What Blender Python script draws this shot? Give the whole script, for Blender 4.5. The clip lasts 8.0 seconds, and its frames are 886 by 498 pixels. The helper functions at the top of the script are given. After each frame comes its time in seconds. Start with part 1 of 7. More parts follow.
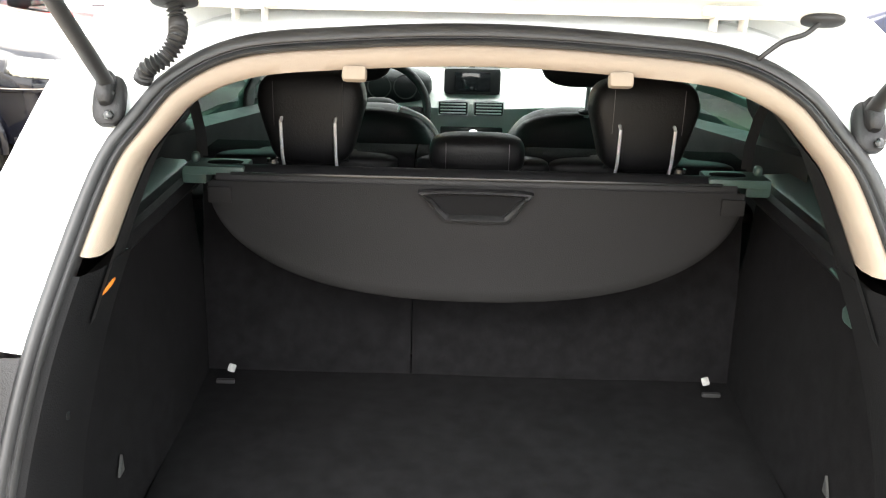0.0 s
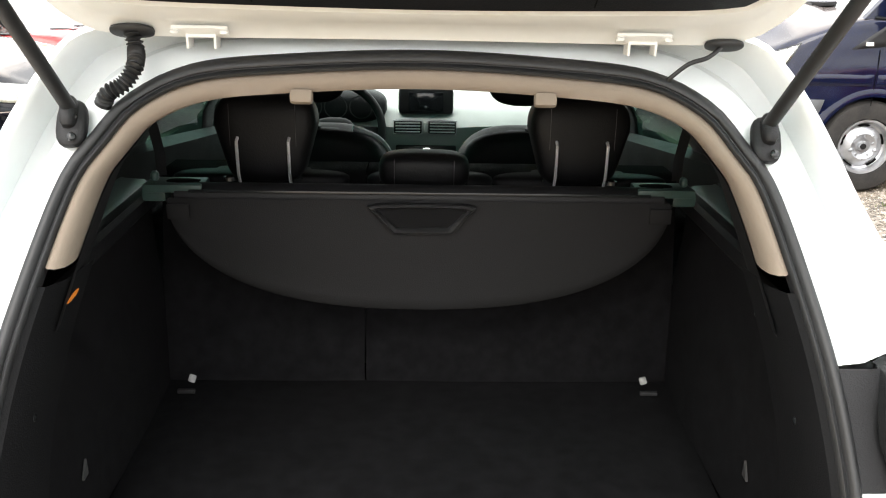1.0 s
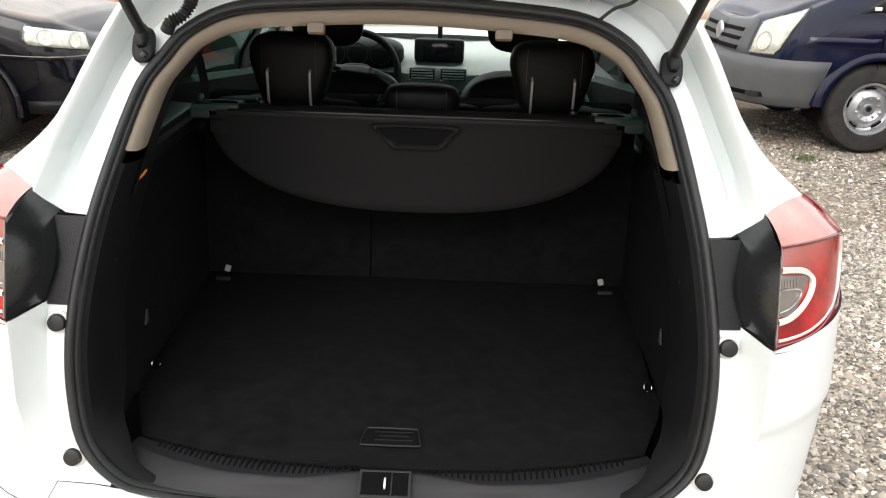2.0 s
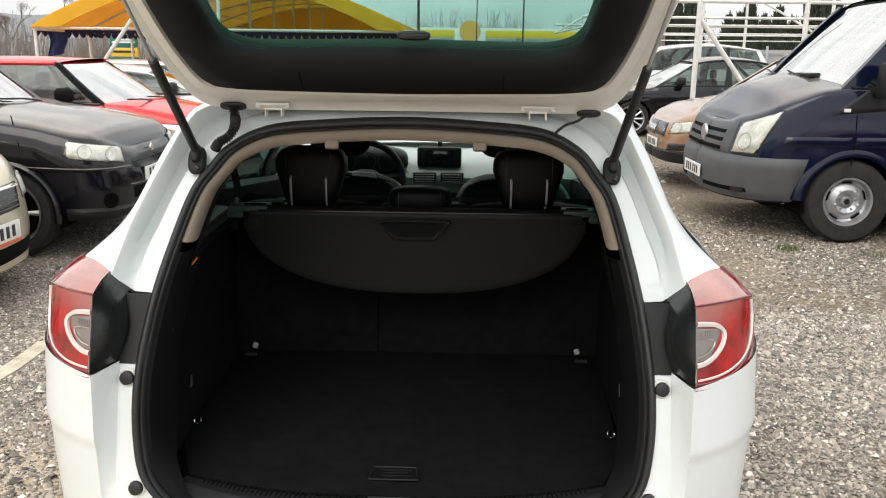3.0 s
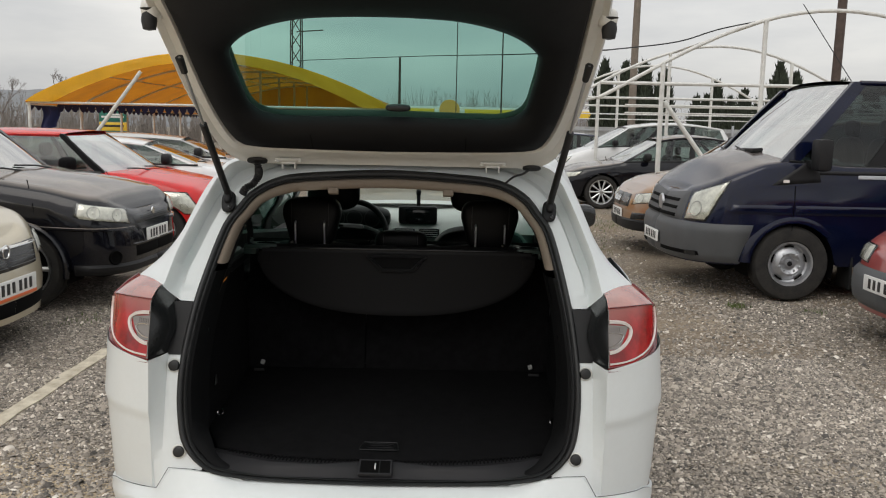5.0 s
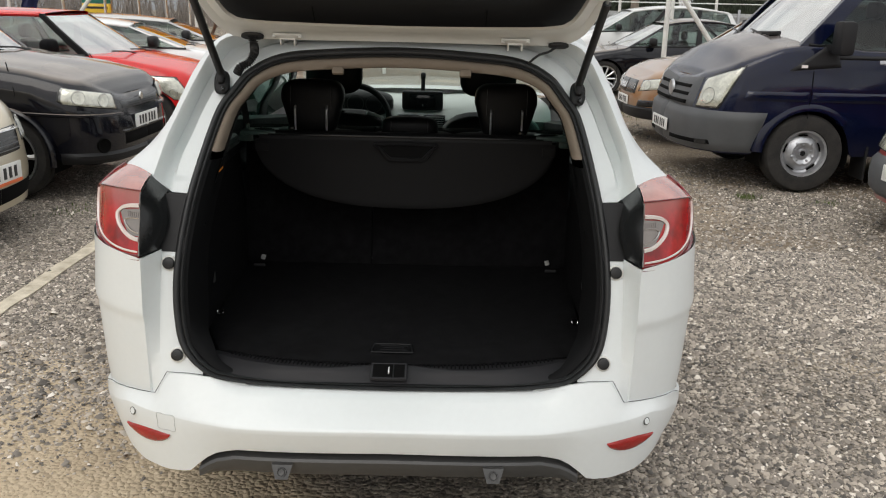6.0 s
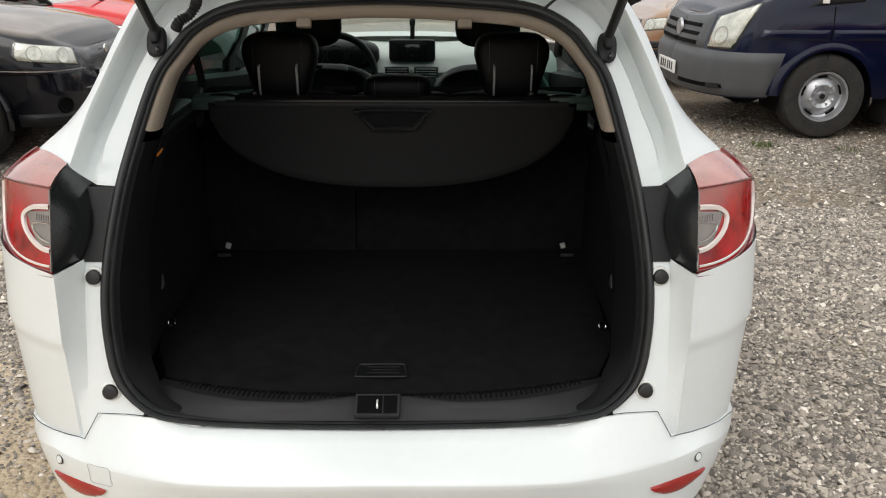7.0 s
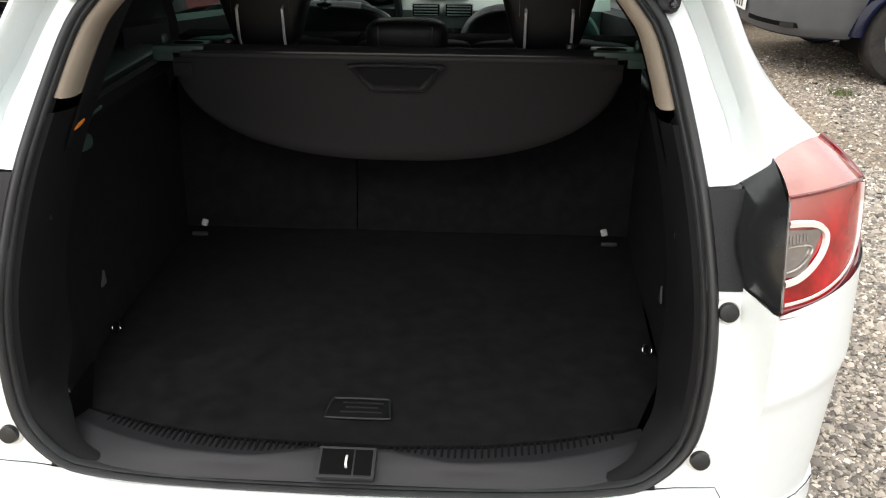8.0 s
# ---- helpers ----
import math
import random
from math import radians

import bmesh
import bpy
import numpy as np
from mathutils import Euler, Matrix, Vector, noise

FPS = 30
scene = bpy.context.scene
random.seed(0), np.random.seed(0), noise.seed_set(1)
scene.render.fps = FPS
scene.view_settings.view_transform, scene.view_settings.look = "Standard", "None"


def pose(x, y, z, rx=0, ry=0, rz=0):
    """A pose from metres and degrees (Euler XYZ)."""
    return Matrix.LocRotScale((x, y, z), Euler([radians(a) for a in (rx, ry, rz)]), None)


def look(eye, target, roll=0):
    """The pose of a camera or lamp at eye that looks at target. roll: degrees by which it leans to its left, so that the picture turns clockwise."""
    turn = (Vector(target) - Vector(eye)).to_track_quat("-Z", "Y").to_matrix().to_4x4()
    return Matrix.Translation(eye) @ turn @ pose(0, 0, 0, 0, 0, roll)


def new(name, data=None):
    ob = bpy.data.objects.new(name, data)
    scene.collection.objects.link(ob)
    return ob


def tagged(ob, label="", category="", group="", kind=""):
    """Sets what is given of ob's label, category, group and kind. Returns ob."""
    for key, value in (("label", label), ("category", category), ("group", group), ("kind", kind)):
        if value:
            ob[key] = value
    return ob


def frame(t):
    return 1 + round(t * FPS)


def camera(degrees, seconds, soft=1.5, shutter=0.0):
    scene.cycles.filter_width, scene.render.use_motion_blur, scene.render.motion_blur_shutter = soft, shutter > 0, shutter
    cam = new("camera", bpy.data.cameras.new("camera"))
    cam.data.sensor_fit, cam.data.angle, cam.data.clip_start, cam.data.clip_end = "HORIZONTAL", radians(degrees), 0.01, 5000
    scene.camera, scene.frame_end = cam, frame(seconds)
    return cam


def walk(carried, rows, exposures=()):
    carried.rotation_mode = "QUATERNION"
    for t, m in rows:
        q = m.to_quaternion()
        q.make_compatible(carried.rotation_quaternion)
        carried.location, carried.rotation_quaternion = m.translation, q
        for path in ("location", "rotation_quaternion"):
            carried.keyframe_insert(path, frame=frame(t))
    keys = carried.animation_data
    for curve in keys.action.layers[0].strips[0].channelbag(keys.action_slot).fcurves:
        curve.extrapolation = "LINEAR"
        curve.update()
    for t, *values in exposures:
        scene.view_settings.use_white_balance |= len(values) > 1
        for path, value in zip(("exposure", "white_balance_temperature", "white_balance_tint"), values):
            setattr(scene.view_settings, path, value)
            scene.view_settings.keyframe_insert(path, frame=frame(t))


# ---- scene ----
cam = camera(56.3, 8.0, 1.1)
PATH = [
    (0, (-0.039, -0.791, 1.447), (-0.064, 1.098, 0.792), 1.3),
    (0.5, (-0.014, -0.833, 1.467), (-0.012, 1.085, 0.901), 0.8),
    (1, (-0.003, -0.89, 1.464), (0.054, 1.013, 0.853), 1.1),
    (1.2, (-0.01, -0.945, 1.455), (0.063, 0.941, 0.795), 0.7),
    (2.3, (0.158, -1.435, 1.483), (0.096, 0.439, 0.786), 1.4),
    (2.5, (0.187, -1.514, 1.505), (0.093, 0.373, 0.847), 0.3),
    (3, (0.15, -1.686, 1.527), (0.1, 0.259, 1.063), 0.7),
    (3.5, (0.062, -1.89, 1.517), (0.097, 0.034, 0.972), 0.4),
    (4, (0.115, -2.084, 1.516), (0.118, -0.112, 1.181), -0.1),
    (4.2, (0.154, -2.182, 1.506), (0.148, -0.196, 1.276), -0.0),
    (5.3, (0.178, -2.282, 1.494), (0.177, -0.317, 1.121), 1.4),
    (5.5, (0.171, -2.246, 1.484), (0.167, -0.303, 1.01), 1.3),
    (6, (0.114, -2.07, 1.463), (0.129, -0.146, 0.917), 1.4),
    (6.5, (0.046, -1.852, 1.477), (0.108, 0.05, 0.861), 0.8),
    (7, (0.107, -1.592, 1.452), (0.137, 0.29, 0.778), 0.3),
    (7.5, (0.198, -1.358, 1.475), (0.165, 0.52, 0.787), 0.1),
    (8, (0.203, -1.136, 1.428), (0.113, 0.684, 0.604), 0.4),
]
STOPS = [(0, 3.25), (0.5, 2.6), (1, 2.05), (1.2, 1.8), (2.3, 1.15), (2.5, 1.05), (3, 0.8), (3.5, 0.4), (4, 0.34), (4.2, 0.34), (5.3, -0.04), (5.5, 0.0), (6, 0.27), (6.5, 0.4), (7, 0.47), (7.5, 0.8), (8, 1.28)]
walk(cam, [(t, look(eye, target, roll)) for t, eye, target, roll in PATH], STOPS)

# ---- world and light ----
SKY_TURN = radians(200)
world = bpy.data.worlds.new("overcast_sky")
world.use_nodes = True
scene.world = world
wn, wl = world.node_tree.nodes, world.node_tree.links
wn.clear()
w_out, w_bg = wn.new("ShaderNodeOutputWorld"), wn.new("ShaderNodeBackground")
w_sky = wn.new("ShaderNodeTexSky")
w_sky.sky_type, w_sky.sun_disc = "NISHITA", False
w_sky.sun_elevation, w_sky.sun_rotation, w_sky.air_density, w_sky.dust_density = radians(38), SKY_TURN, 1.0, 3.0
w_co, w_map, w_noise = wn.new("ShaderNodeTexCoord"), wn.new("ShaderNodeMapping"), wn.new("ShaderNodeTexNoise")
w_map.inputs["Scale"].default_value = (1.2, 1.2, 5.0)
w_noise.inputs["Scale"].default_value, w_noise.inputs["Detail"].default_value, w_noise.inputs["Roughness"].default_value = 1.6, 6, 0.55
w_ramp = wn.new("ShaderNodeValToRGB")
w_ramp.color_ramp.elements[0].position, w_ramp.color_ramp.elements[0].color = 0.3, (8.0, 8.2, 8.6, 1)
w_ramp.color_ramp.elements[1].position, w_ramp.color_ramp.elements[1].color = 0.68, (15.0, 14.7, 14.1, 1)
w_mix = wn.new("ShaderNodeMix")
w_mix.data_type = "RGBA"
w_mix.inputs["Factor"].default_value = 0.88
wl.new(w_co.outputs["Generated"], w_map.inputs["Vector"])
wl.new(w_map.outputs["Vector"], w_noise.inputs["Vector"])
wl.new(w_noise.outputs["Fac"], w_ramp.inputs["Fac"])
wl.new(w_sky.outputs["Color"], w_mix.inputs["A"])
# an overcast sky is brighter overhead than at the horizon
w_dir, w_up, w_mul = wn.new("ShaderNodeSeparateXYZ"), wn.new("ShaderNodeMapRange"), wn.new("ShaderNodeVectorMath")
w_up.inputs["To Min"].default_value, w_up.inputs["To Max"].default_value = 0.64, 1.24
w_mul.operation = "SCALE"
wl.new(w_co.outputs["Generated"], w_dir.inputs["Vector"])
wl.new(w_dir.outputs["Z"], w_up.inputs["Value"])
wl.new(w_ramp.outputs["Color"], w_mul.inputs["Vector"])
wl.new(w_up.outputs["Result"], w_mul.inputs["Scale"])
wl.new(w_mul.outputs["Vector"], w_mix.inputs["B"])
wl.new(w_mix.outputs["Result"], w_bg.inputs["Color"])
w_bg.inputs["Strength"].default_value = 0.085
wl.new(w_bg.outputs["Background"], w_out.inputs["Surface"])

sun = new("sun", bpy.data.lights.new("sun", "SUN"))
sun.data.energy, sun.data.angle, sun.data.color = 0.7, radians(40), (1.0, 0.96, 0.9)
sun.matrix_world = look((-3, -6, 9), (0, 1.5, 0))


# ---- materials ----
def material(name, base, rough=0.5, metal=0.0, var=0.12, scale=6.0, bump=0.1, grain=180.0, coat=0.0, alt=None, spec=0.5, rvar=0.08, dist=0.002, sheen=0.0):
    m = bpy.data.materials.new(name)
    m.use_nodes = True
    n, l = m.node_tree.nodes, m.node_tree.links
    b = n["Principled BSDF"]
    co = n.new("ShaderNodeTexCoord")
    big, fine = n.new("ShaderNodeTexNoise"), n.new("ShaderNodeTexNoise")
    big.inputs["Scale"].default_value, big.inputs["Detail"].default_value = scale, 5
    fine.inputs["Scale"].default_value, fine.inputs["Detail"].default_value = grain, 3
    l.new(co.outputs["Object"], big.inputs["Vector"])
    l.new(co.outputs["Object"], fine.inputs["Vector"])
    mix = n.new("ShaderNodeMix")
    mix.data_type = "RGBA"
    c2 = alt if alt else tuple(min(1, c * (1 + var)) for c in base)
    mix.inputs["A"].default_value = (*[c * (1 - var) for c in base], 1)
    mix.inputs["B"].default_value = (*c2, 1)
    add = n.new("ShaderNodeMath")
    add.operation = "MULTIPLY_ADD"
    l.new(fine.outputs["Fac"], add.inputs[0])
    add.inputs[1].default_value = 0.35
    l.new(big.outputs["Fac"], add.inputs[2])
    rng = n.new("ShaderNodeMapRange")
    rng.inputs["From Min"].default_value, rng.inputs["From Max"].default_value = 0.45, 0.9
    l.new(add.outputs["Value"], rng.inputs["Value"])
    l.new(rng.outputs["Result"], mix.inputs["Factor"])
    l.new(mix.outputs["Result"], b.inputs["Base Color"])
    rr = n.new("ShaderNodeMapRange")
    rr.inputs["To Min"].default_value, rr.inputs["To Max"].default_value = max(0.02, rough - rvar), min(1, rough + rvar)
    l.new(big.outputs["Fac"], rr.inputs["Value"])
    l.new(rr.outputs["Result"], b.inputs["Roughness"])
    b.inputs["Metallic"].default_value = metal
    b.inputs["Specular IOR Level"].default_value = spec
    b.inputs["Coat Weight"].default_value, b.inputs["Coat Roughness"].default_value = coat, 0.04
    b.inputs["Sheen Weight"].default_value = sheen
    if bump:
        bp = n.new("ShaderNodeBump")
        bp.inputs["Strength"].default_value, bp.inputs["Distance"].default_value = bump, dist
        l.new(fine.outputs["Fac"], bp.inputs["Height"])
        l.new(bp.outputs["Normal"], b.inputs["Normal"])
    return m


def glass(name, tint=(0.8, 0.9, 0.86), gloss=1.0, rough=0.0, least=0.05):
    m = bpy.data.materials.new(name)
    m.use_nodes = True
    n, l = m.node_tree.nodes, m.node_tree.links
    n.clear()
    out, mx = n.new("ShaderNodeOutputMaterial"), n.new("ShaderNodeMixShader")
    tr, gl, fr = n.new("ShaderNodeBsdfTransparent"), n.new("ShaderNodeBsdfGlossy"), n.new("ShaderNodeLayerWeight")
    fr.inputs["Blend"].default_value = 0.5
    pw, mr = n.new("ShaderNodeMath"), n.new("ShaderNodeMapRange")
    pw.operation = "POWER"
    pw.inputs[1].default_value = 4.0
    mr.inputs["To Min"].default_value = least
    tr.inputs["Color"].default_value = (*tint, 1)
    gl.inputs["Roughness"].default_value = rough
    gl.inputs["Color"].default_value = (gloss, gloss, gloss, 1)
    l.new(fr.outputs["Facing"], pw.inputs[0])
    l.new(pw.outputs["Value"], mr.inputs["Value"])
    l.new(mr.outputs["Result"], mx.inputs["Fac"])
    l.new(tr.outputs["BSDF"], mx.inputs[1])
    l.new(gl.outputs["BSDF"], mx.inputs[2])
    l.new(mx.outputs["Shader"], out.inputs["Surface"])
    return m


def ground_material():
    m = bpy.data.materials.new("gravel_ground")
    m.use_nodes = True
    n, l = m.node_tree.nodes, m.node_tree.links
    b = n["Principled BSDF"]
    b.inputs["Roughness"].default_value = 0.95
    b.inputs["Specular IOR Level"].default_value = 0.2
    co = n.new("ShaderNodeTexCoord")
    warp = n.new("ShaderNodeTexNoise")
    warp.inputs["Scale"].default_value = 25
    vmix = n.new("ShaderNodeVectorMath")
    vmix.operation = "MULTIPLY_ADD"
    vmix.inputs[1].default_value = (0.02, 0.02, 0.02)
    l.new(co.outputs["Object"], warp.inputs["Vector"])
    l.new(warp.outputs["Color"], vmix.inputs[0])
    l.new(co.outputs["Object"], vmix.inputs[2])
    cells = []
    for sc in (58.0, 135.0):
        v = n.new("ShaderNodeTexVoronoi")
        v.inputs["Scale"].default_value = sc
        l.new(vmix.outputs["Vector"], v.inputs["Vector"])
        cells.append(v)
    ramp = n.new("ShaderNodeValToRGB")
    els = ramp.color_ramp.elements
    els[0].position, els[0].color = 0.0, (0.05, 0.045, 0.039, 1)
    els[1].position, els[1].color = 1.0, (0.52, 0.47, 0.4, 1)
    for p, c in ((0.3, (0.13, 0.115, 0.097, 1)), (0.6, (0.24, 0.21, 0.172, 1)), (0.85, (0.38, 0.331, 0.27, 1))):
        e = els.new(p)
        e.color = c
    sep = n.new("ShaderNodeSeparateColor")
    l.new(cells[0].outputs["Color"], sep.inputs["Color"])
    l.new(sep.outputs["Red"], ramp.inputs["Fac"])
    sep2 = n.new("ShaderNodeSeparateColor")
    l.new(cells[1].outputs["Color"], sep2.inputs["Color"])
    ramp2 = n.new("ShaderNodeValToRGB")
    ramp2.color_ramp.elements[0].color, ramp2.color_ramp.elements[1].color = (0.084, 0.075, 0.064, 1), (0.38, 0.33, 0.268, 1)
    l.new(sep2.outputs["Green"], ramp2.inputs["Fac"])
    m1 = n.new("ShaderNodeMix")
    m1.data_type = "RGBA"
    l.new(sep.outputs["Blue"], m1.inputs["Factor"])
    l.new(ramp.outputs["Color"], m1.inputs["A"])
    l.new(ramp2.outputs["Color"], m1.inputs["B"])
    # sandy, driven-over patches and a few mossy ones
    pn = n.new("ShaderNodeTexNoise")
    pn.inputs["Scale"].default_value, pn.inputs["Detail"].default_value = 0.55, 7
    l.new(co.outputs["Object"], pn.inputs["Vector"])
    px = n.new("ShaderNodeSeparateXYZ")
    l.new(co.outputs["Object"], px.inputs["Vector"])
    side = n.new("ShaderNodeMapRange")
    side.inputs["From Min"].default_value, side.inputs["From Max"].default_value = 1.6, 0.5
    side.inputs["To Min"].default_value, side.inputs["To Max"].default_value = -0.05, 0.3
    l.new(px.outputs["Y"], side.inputs["Value"])
    lx = n.new("ShaderNodeMapRange")
    lx.inputs["From Min"].default_value, lx.inputs["From Max"].default_value = 0.3, -0.6
    l.new(px.outputs["X"], lx.inputs["Value"])
    mul = n.new("ShaderNodeMath")
    mul.operation = "MULTIPLY"
    l.new(side.outputs["Result"], mul.inputs[0])
    l.new(lx.outputs["Result"], mul.inputs[1])
    ad = n.new("ShaderNodeMath")
    l.new(pn.outputs["Fac"], ad.inputs[0])
    l.new(mul.outputs["Value"], ad.inputs[1])
    sandf = n.new("ShaderNodeMapRange")
    sandf.inputs["From Min"].default_value, sandf.inputs["From Max"].default_value = 0.56, 0.72
    sandf.inputs["To Max"].default_value = 0.75
    l.new(ad.outputs["Value"], sandf.inputs["Value"])
    m2 = n.new("ShaderNodeMix")
    m2.data_type = "RGBA"
    l.new(sandf.outputs["Result"], m2.inputs["Factor"])
    l.new(m1.outputs["Result"], m2.inputs["A"])
    m2.inputs["B"].default_value = (0.62, 0.50, 0.345, 1)
    gn = n.new("ShaderNodeTexNoise")
    gn.inputs["Scale"].default_value, gn.inputs["Detail"].default_value = 0.21, 9
    l.new(co.outputs["Object"], gn.inputs["Vector"])
    gf = n.new("ShaderNodeMapRange")
    gf.inputs["From Min"].default_value, gf.inputs["From Max"].default_value = 0.58, 0.66
    gf.inputs["To Max"].default_value = 0.35
    l.new(gn.outputs["Fac"], gf.inputs["Value"])
    m3 = n.new("ShaderNodeMix")
    m3.data_type = "RGBA"
    l.new(gf.outputs["Result"], m3.inputs["Factor"])
    l.new(m2.outputs["Result"], m3.inputs["A"])
    m3.inputs["B"].default_value = (0.13, 0.125, 0.06, 1)
    # brown trodden soil between the rows of cars
    sn = n.new("ShaderNodeTexNoise")
    sn.inputs["Scale"].default_value, sn.inputs["Detail"].default_value = 0.8, 8
    l.new(co.outputs["Object"], sn.inputs["Vector"])
    ahead, right, lane = n.new("ShaderNodeMapRange"), n.new("ShaderNodeMapRange"), n.new("ShaderNodeMath")
    ahead.inputs["From Min"].default_value, ahead.inputs["From Max"].default_value = 1.4, 3.2
    ahead.inputs["To Max"].default_value = 0.2
    right.inputs["From Min"].default_value, right.inputs["From Max"].default_value = 0.9, 1.7
    lane.operation = "MULTIPLY"
    l.new(px.outputs["Y"], ahead.inputs["Value"])
    l.new(px.outputs["X"], right.inputs["Value"])
    l.new(ahead.outputs["Result"], lane.inputs[0])
    l.new(right.outputs["Result"], lane.inputs[1])
    sa, sf, m4 = n.new("ShaderNodeMath"), n.new("ShaderNodeMapRange"), n.new("ShaderNodeMix")
    l.new(sn.outputs["Fac"], sa.inputs[0])
    l.new(lane.outputs["Value"], sa.inputs[1])
    sf.inputs["From Min"].default_value, sf.inputs["From Max"].default_value = 0.56, 0.74
    sf.inputs["To Max"].default_value = 0.5
    l.new(sa.outputs["Value"], sf.inputs["Value"])
    m4.data_type = "RGBA"
    l.new(sf.outputs["Result"], m4.inputs["Factor"])
    l.new(m3.outputs["Result"], m4.inputs["A"])
    m4.inputs["B"].default_value = (0.25, 0.188, 0.125, 1)
    l.new(m4.outputs["Result"], b.inputs["Base Color"])
    bp = n.new("ShaderNodeBump")
    bp.inputs["Strength"].default_value, bp.inputs["Distance"].default_value = 0.9, 0.012
    inv = n.new("ShaderNodeMath")
    inv.operation = "MULTIPLY"
    inv.inputs[1].default_value = -1.0
    l.new(cells[0].outputs["Distance"], inv.inputs[0])
    l.new(inv.outputs["Value"], bp.inputs["Height"])
    l.new(bp.outputs["Normal"], b.inputs["Normal"])
    return m


def stone_material():
    m = material("loose_stone", (0.2, 0.186, 0.17), 0.9, var=0.2, scale=30, bump=0.3, grain=300)
    n, l = m.node_tree.nodes, m.node_tree.links
    geo, ramp = n.new("ShaderNodeNewGeometry"), n.new("ShaderNodeValToRGB")
    els = ramp.color_ramp.elements
    els[0].color, els[1].color = (0.09, 0.083, 0.076, 1), (0.82, 0.76, 0.68, 1)
    for p, c in ((0.3, (0.225, 0.2, 0.172, 1)), (0.7, (0.385, 0.338, 0.285, 1)), (0.93, (0.54, 0.475, 0.395, 1))):
        els.new(p).color = c
    l.new(geo.outputs["Random Per Island"], ramp.inputs["Fac"])
    l.new(ramp.outputs["Color"], n["Principled BSDF"].inputs["Base Color"])
    return m


def paint(name, base, rough=0.28, dust=0.05, metal=0.0, coat=1.0, spec=0.5):
    return material(name, base, rough, metal, var=dust, scale=3.0, bump=0.02, grain=60, coat=coat, rvar=0.06, spec=spec)


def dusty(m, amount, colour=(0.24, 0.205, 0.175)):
    """Dust on the faces that look up, with reflected sky put into its colour."""
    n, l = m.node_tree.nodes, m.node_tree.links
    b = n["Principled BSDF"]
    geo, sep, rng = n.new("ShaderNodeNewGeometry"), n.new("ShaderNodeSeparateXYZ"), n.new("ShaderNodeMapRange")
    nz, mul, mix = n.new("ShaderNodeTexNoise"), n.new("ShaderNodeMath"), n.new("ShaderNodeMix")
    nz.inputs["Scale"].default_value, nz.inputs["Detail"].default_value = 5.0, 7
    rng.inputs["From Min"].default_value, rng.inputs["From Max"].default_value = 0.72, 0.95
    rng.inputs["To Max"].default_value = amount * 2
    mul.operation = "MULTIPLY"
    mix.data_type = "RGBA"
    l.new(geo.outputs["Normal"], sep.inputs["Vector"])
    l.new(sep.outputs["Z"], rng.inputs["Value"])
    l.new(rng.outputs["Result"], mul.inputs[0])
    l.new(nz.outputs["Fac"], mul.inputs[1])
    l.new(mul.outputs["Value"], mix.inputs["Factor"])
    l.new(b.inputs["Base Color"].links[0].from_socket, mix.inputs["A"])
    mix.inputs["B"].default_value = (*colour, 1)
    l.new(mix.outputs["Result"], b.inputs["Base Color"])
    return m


WHITE = paint("white_car_paint", (0.71, 0.745, 0.75), 0.45, 0.03, coat=0.4)
WHITE_IN = material("white_inner_panel_paint", (0.72, 0.72, 0.69), 0.42, var=0.05, scale=4, bump=0.03, grain=40, coat=0.3)
RUBBER = material("black_rubber", (0.0125, 0.013, 0.014), 0.5, var=0.25, scale=20, bump=0.15, grain=150)
PLASTIC = material("charcoal_plastic", (0.009, 0.0091, 0.0102), 0.55, var=0.15, scale=14, bump=0.35, grain=420, spec=0.35)
PLASTIC_SHINE = material("gloss_black_plastic", (0.015, 0.016, 0.017), 0.22, var=0.15, scale=14, bump=0.03, grain=200)
PILLAR_BLACK = material("black_pillar_plastic", (0.006, 0.0061, 0.0067), 0.65, var=0.15, scale=14, bump=0.3, grain=420, spec=0.1)
SILL = material("grey_black_sill_plastic", (0.019, 0.0184, 0.0206), 0.55, var=0.10, scale=10, bump=0.15, grain=520, spec=0.28)
# half diffuse and pale, the sky's glint on chrome put into the colour
GLINT_CHROME = material("glint_chrome", (0.85, 0.85, 0.85), 0.32, 0.45, var=0.03, bump=0.0)
# green light from the tinted windows is put into this dark plastic's colour
TRIM_GREEN_LIT = material("dark_green_grey_plastic", (0.045, 0.078, 0.069), 0.33, var=0.12, scale=12, bump=0.2, grain=420)
GATE_LINING = material("black_gate_lining", (0.0036, 0.0041, 0.0055), 0.6, var=0.15, scale=14, bump=0.3, grain=420, spec=0.3)
CARPET = material("black_carpet", (0.0088, 0.0086, 0.0094), 0.95, var=0.35, scale=30, bump=0.7, grain=900, spec=0.08)
FABRIC = material("dark_vinyl_blind", (0.0068, 0.0067, 0.0072), 0.72, var=0.2, scale=9, bump=0.3, grain=600, spec=0.3)
LEATHER = material("black_seat_leather", (0.0075, 0.0074, 0.008), 0.5, var=0.2, scale=14, bump=0.3, grain=260, spec=0.25)
BEIGE = material("beige_headlining", (0.21, 0.17, 0.134), 0.85, var=0.06, scale=14, bump=0.25, grain=700)
DASH = material("light_grey_dash", (0.5, 0.52, 0.5), 0.5, var=0.06, scale=14, bump=0.2, grain=500)
CHROME = material("chrome", (0.78, 0.78, 0.78), 0.12, 1.0, var=0.03, bump=0.0)
STEEL = material("painted_steel", (0.45, 0.46, 0.48), 0.38, 0.7, var=0.12, scale=20, bump=0.08)
ALLOY = material("alloy", (0.55, 0.56, 0.57), 0.3, 0.85, var=0.1, scale=20, bump=0.04)
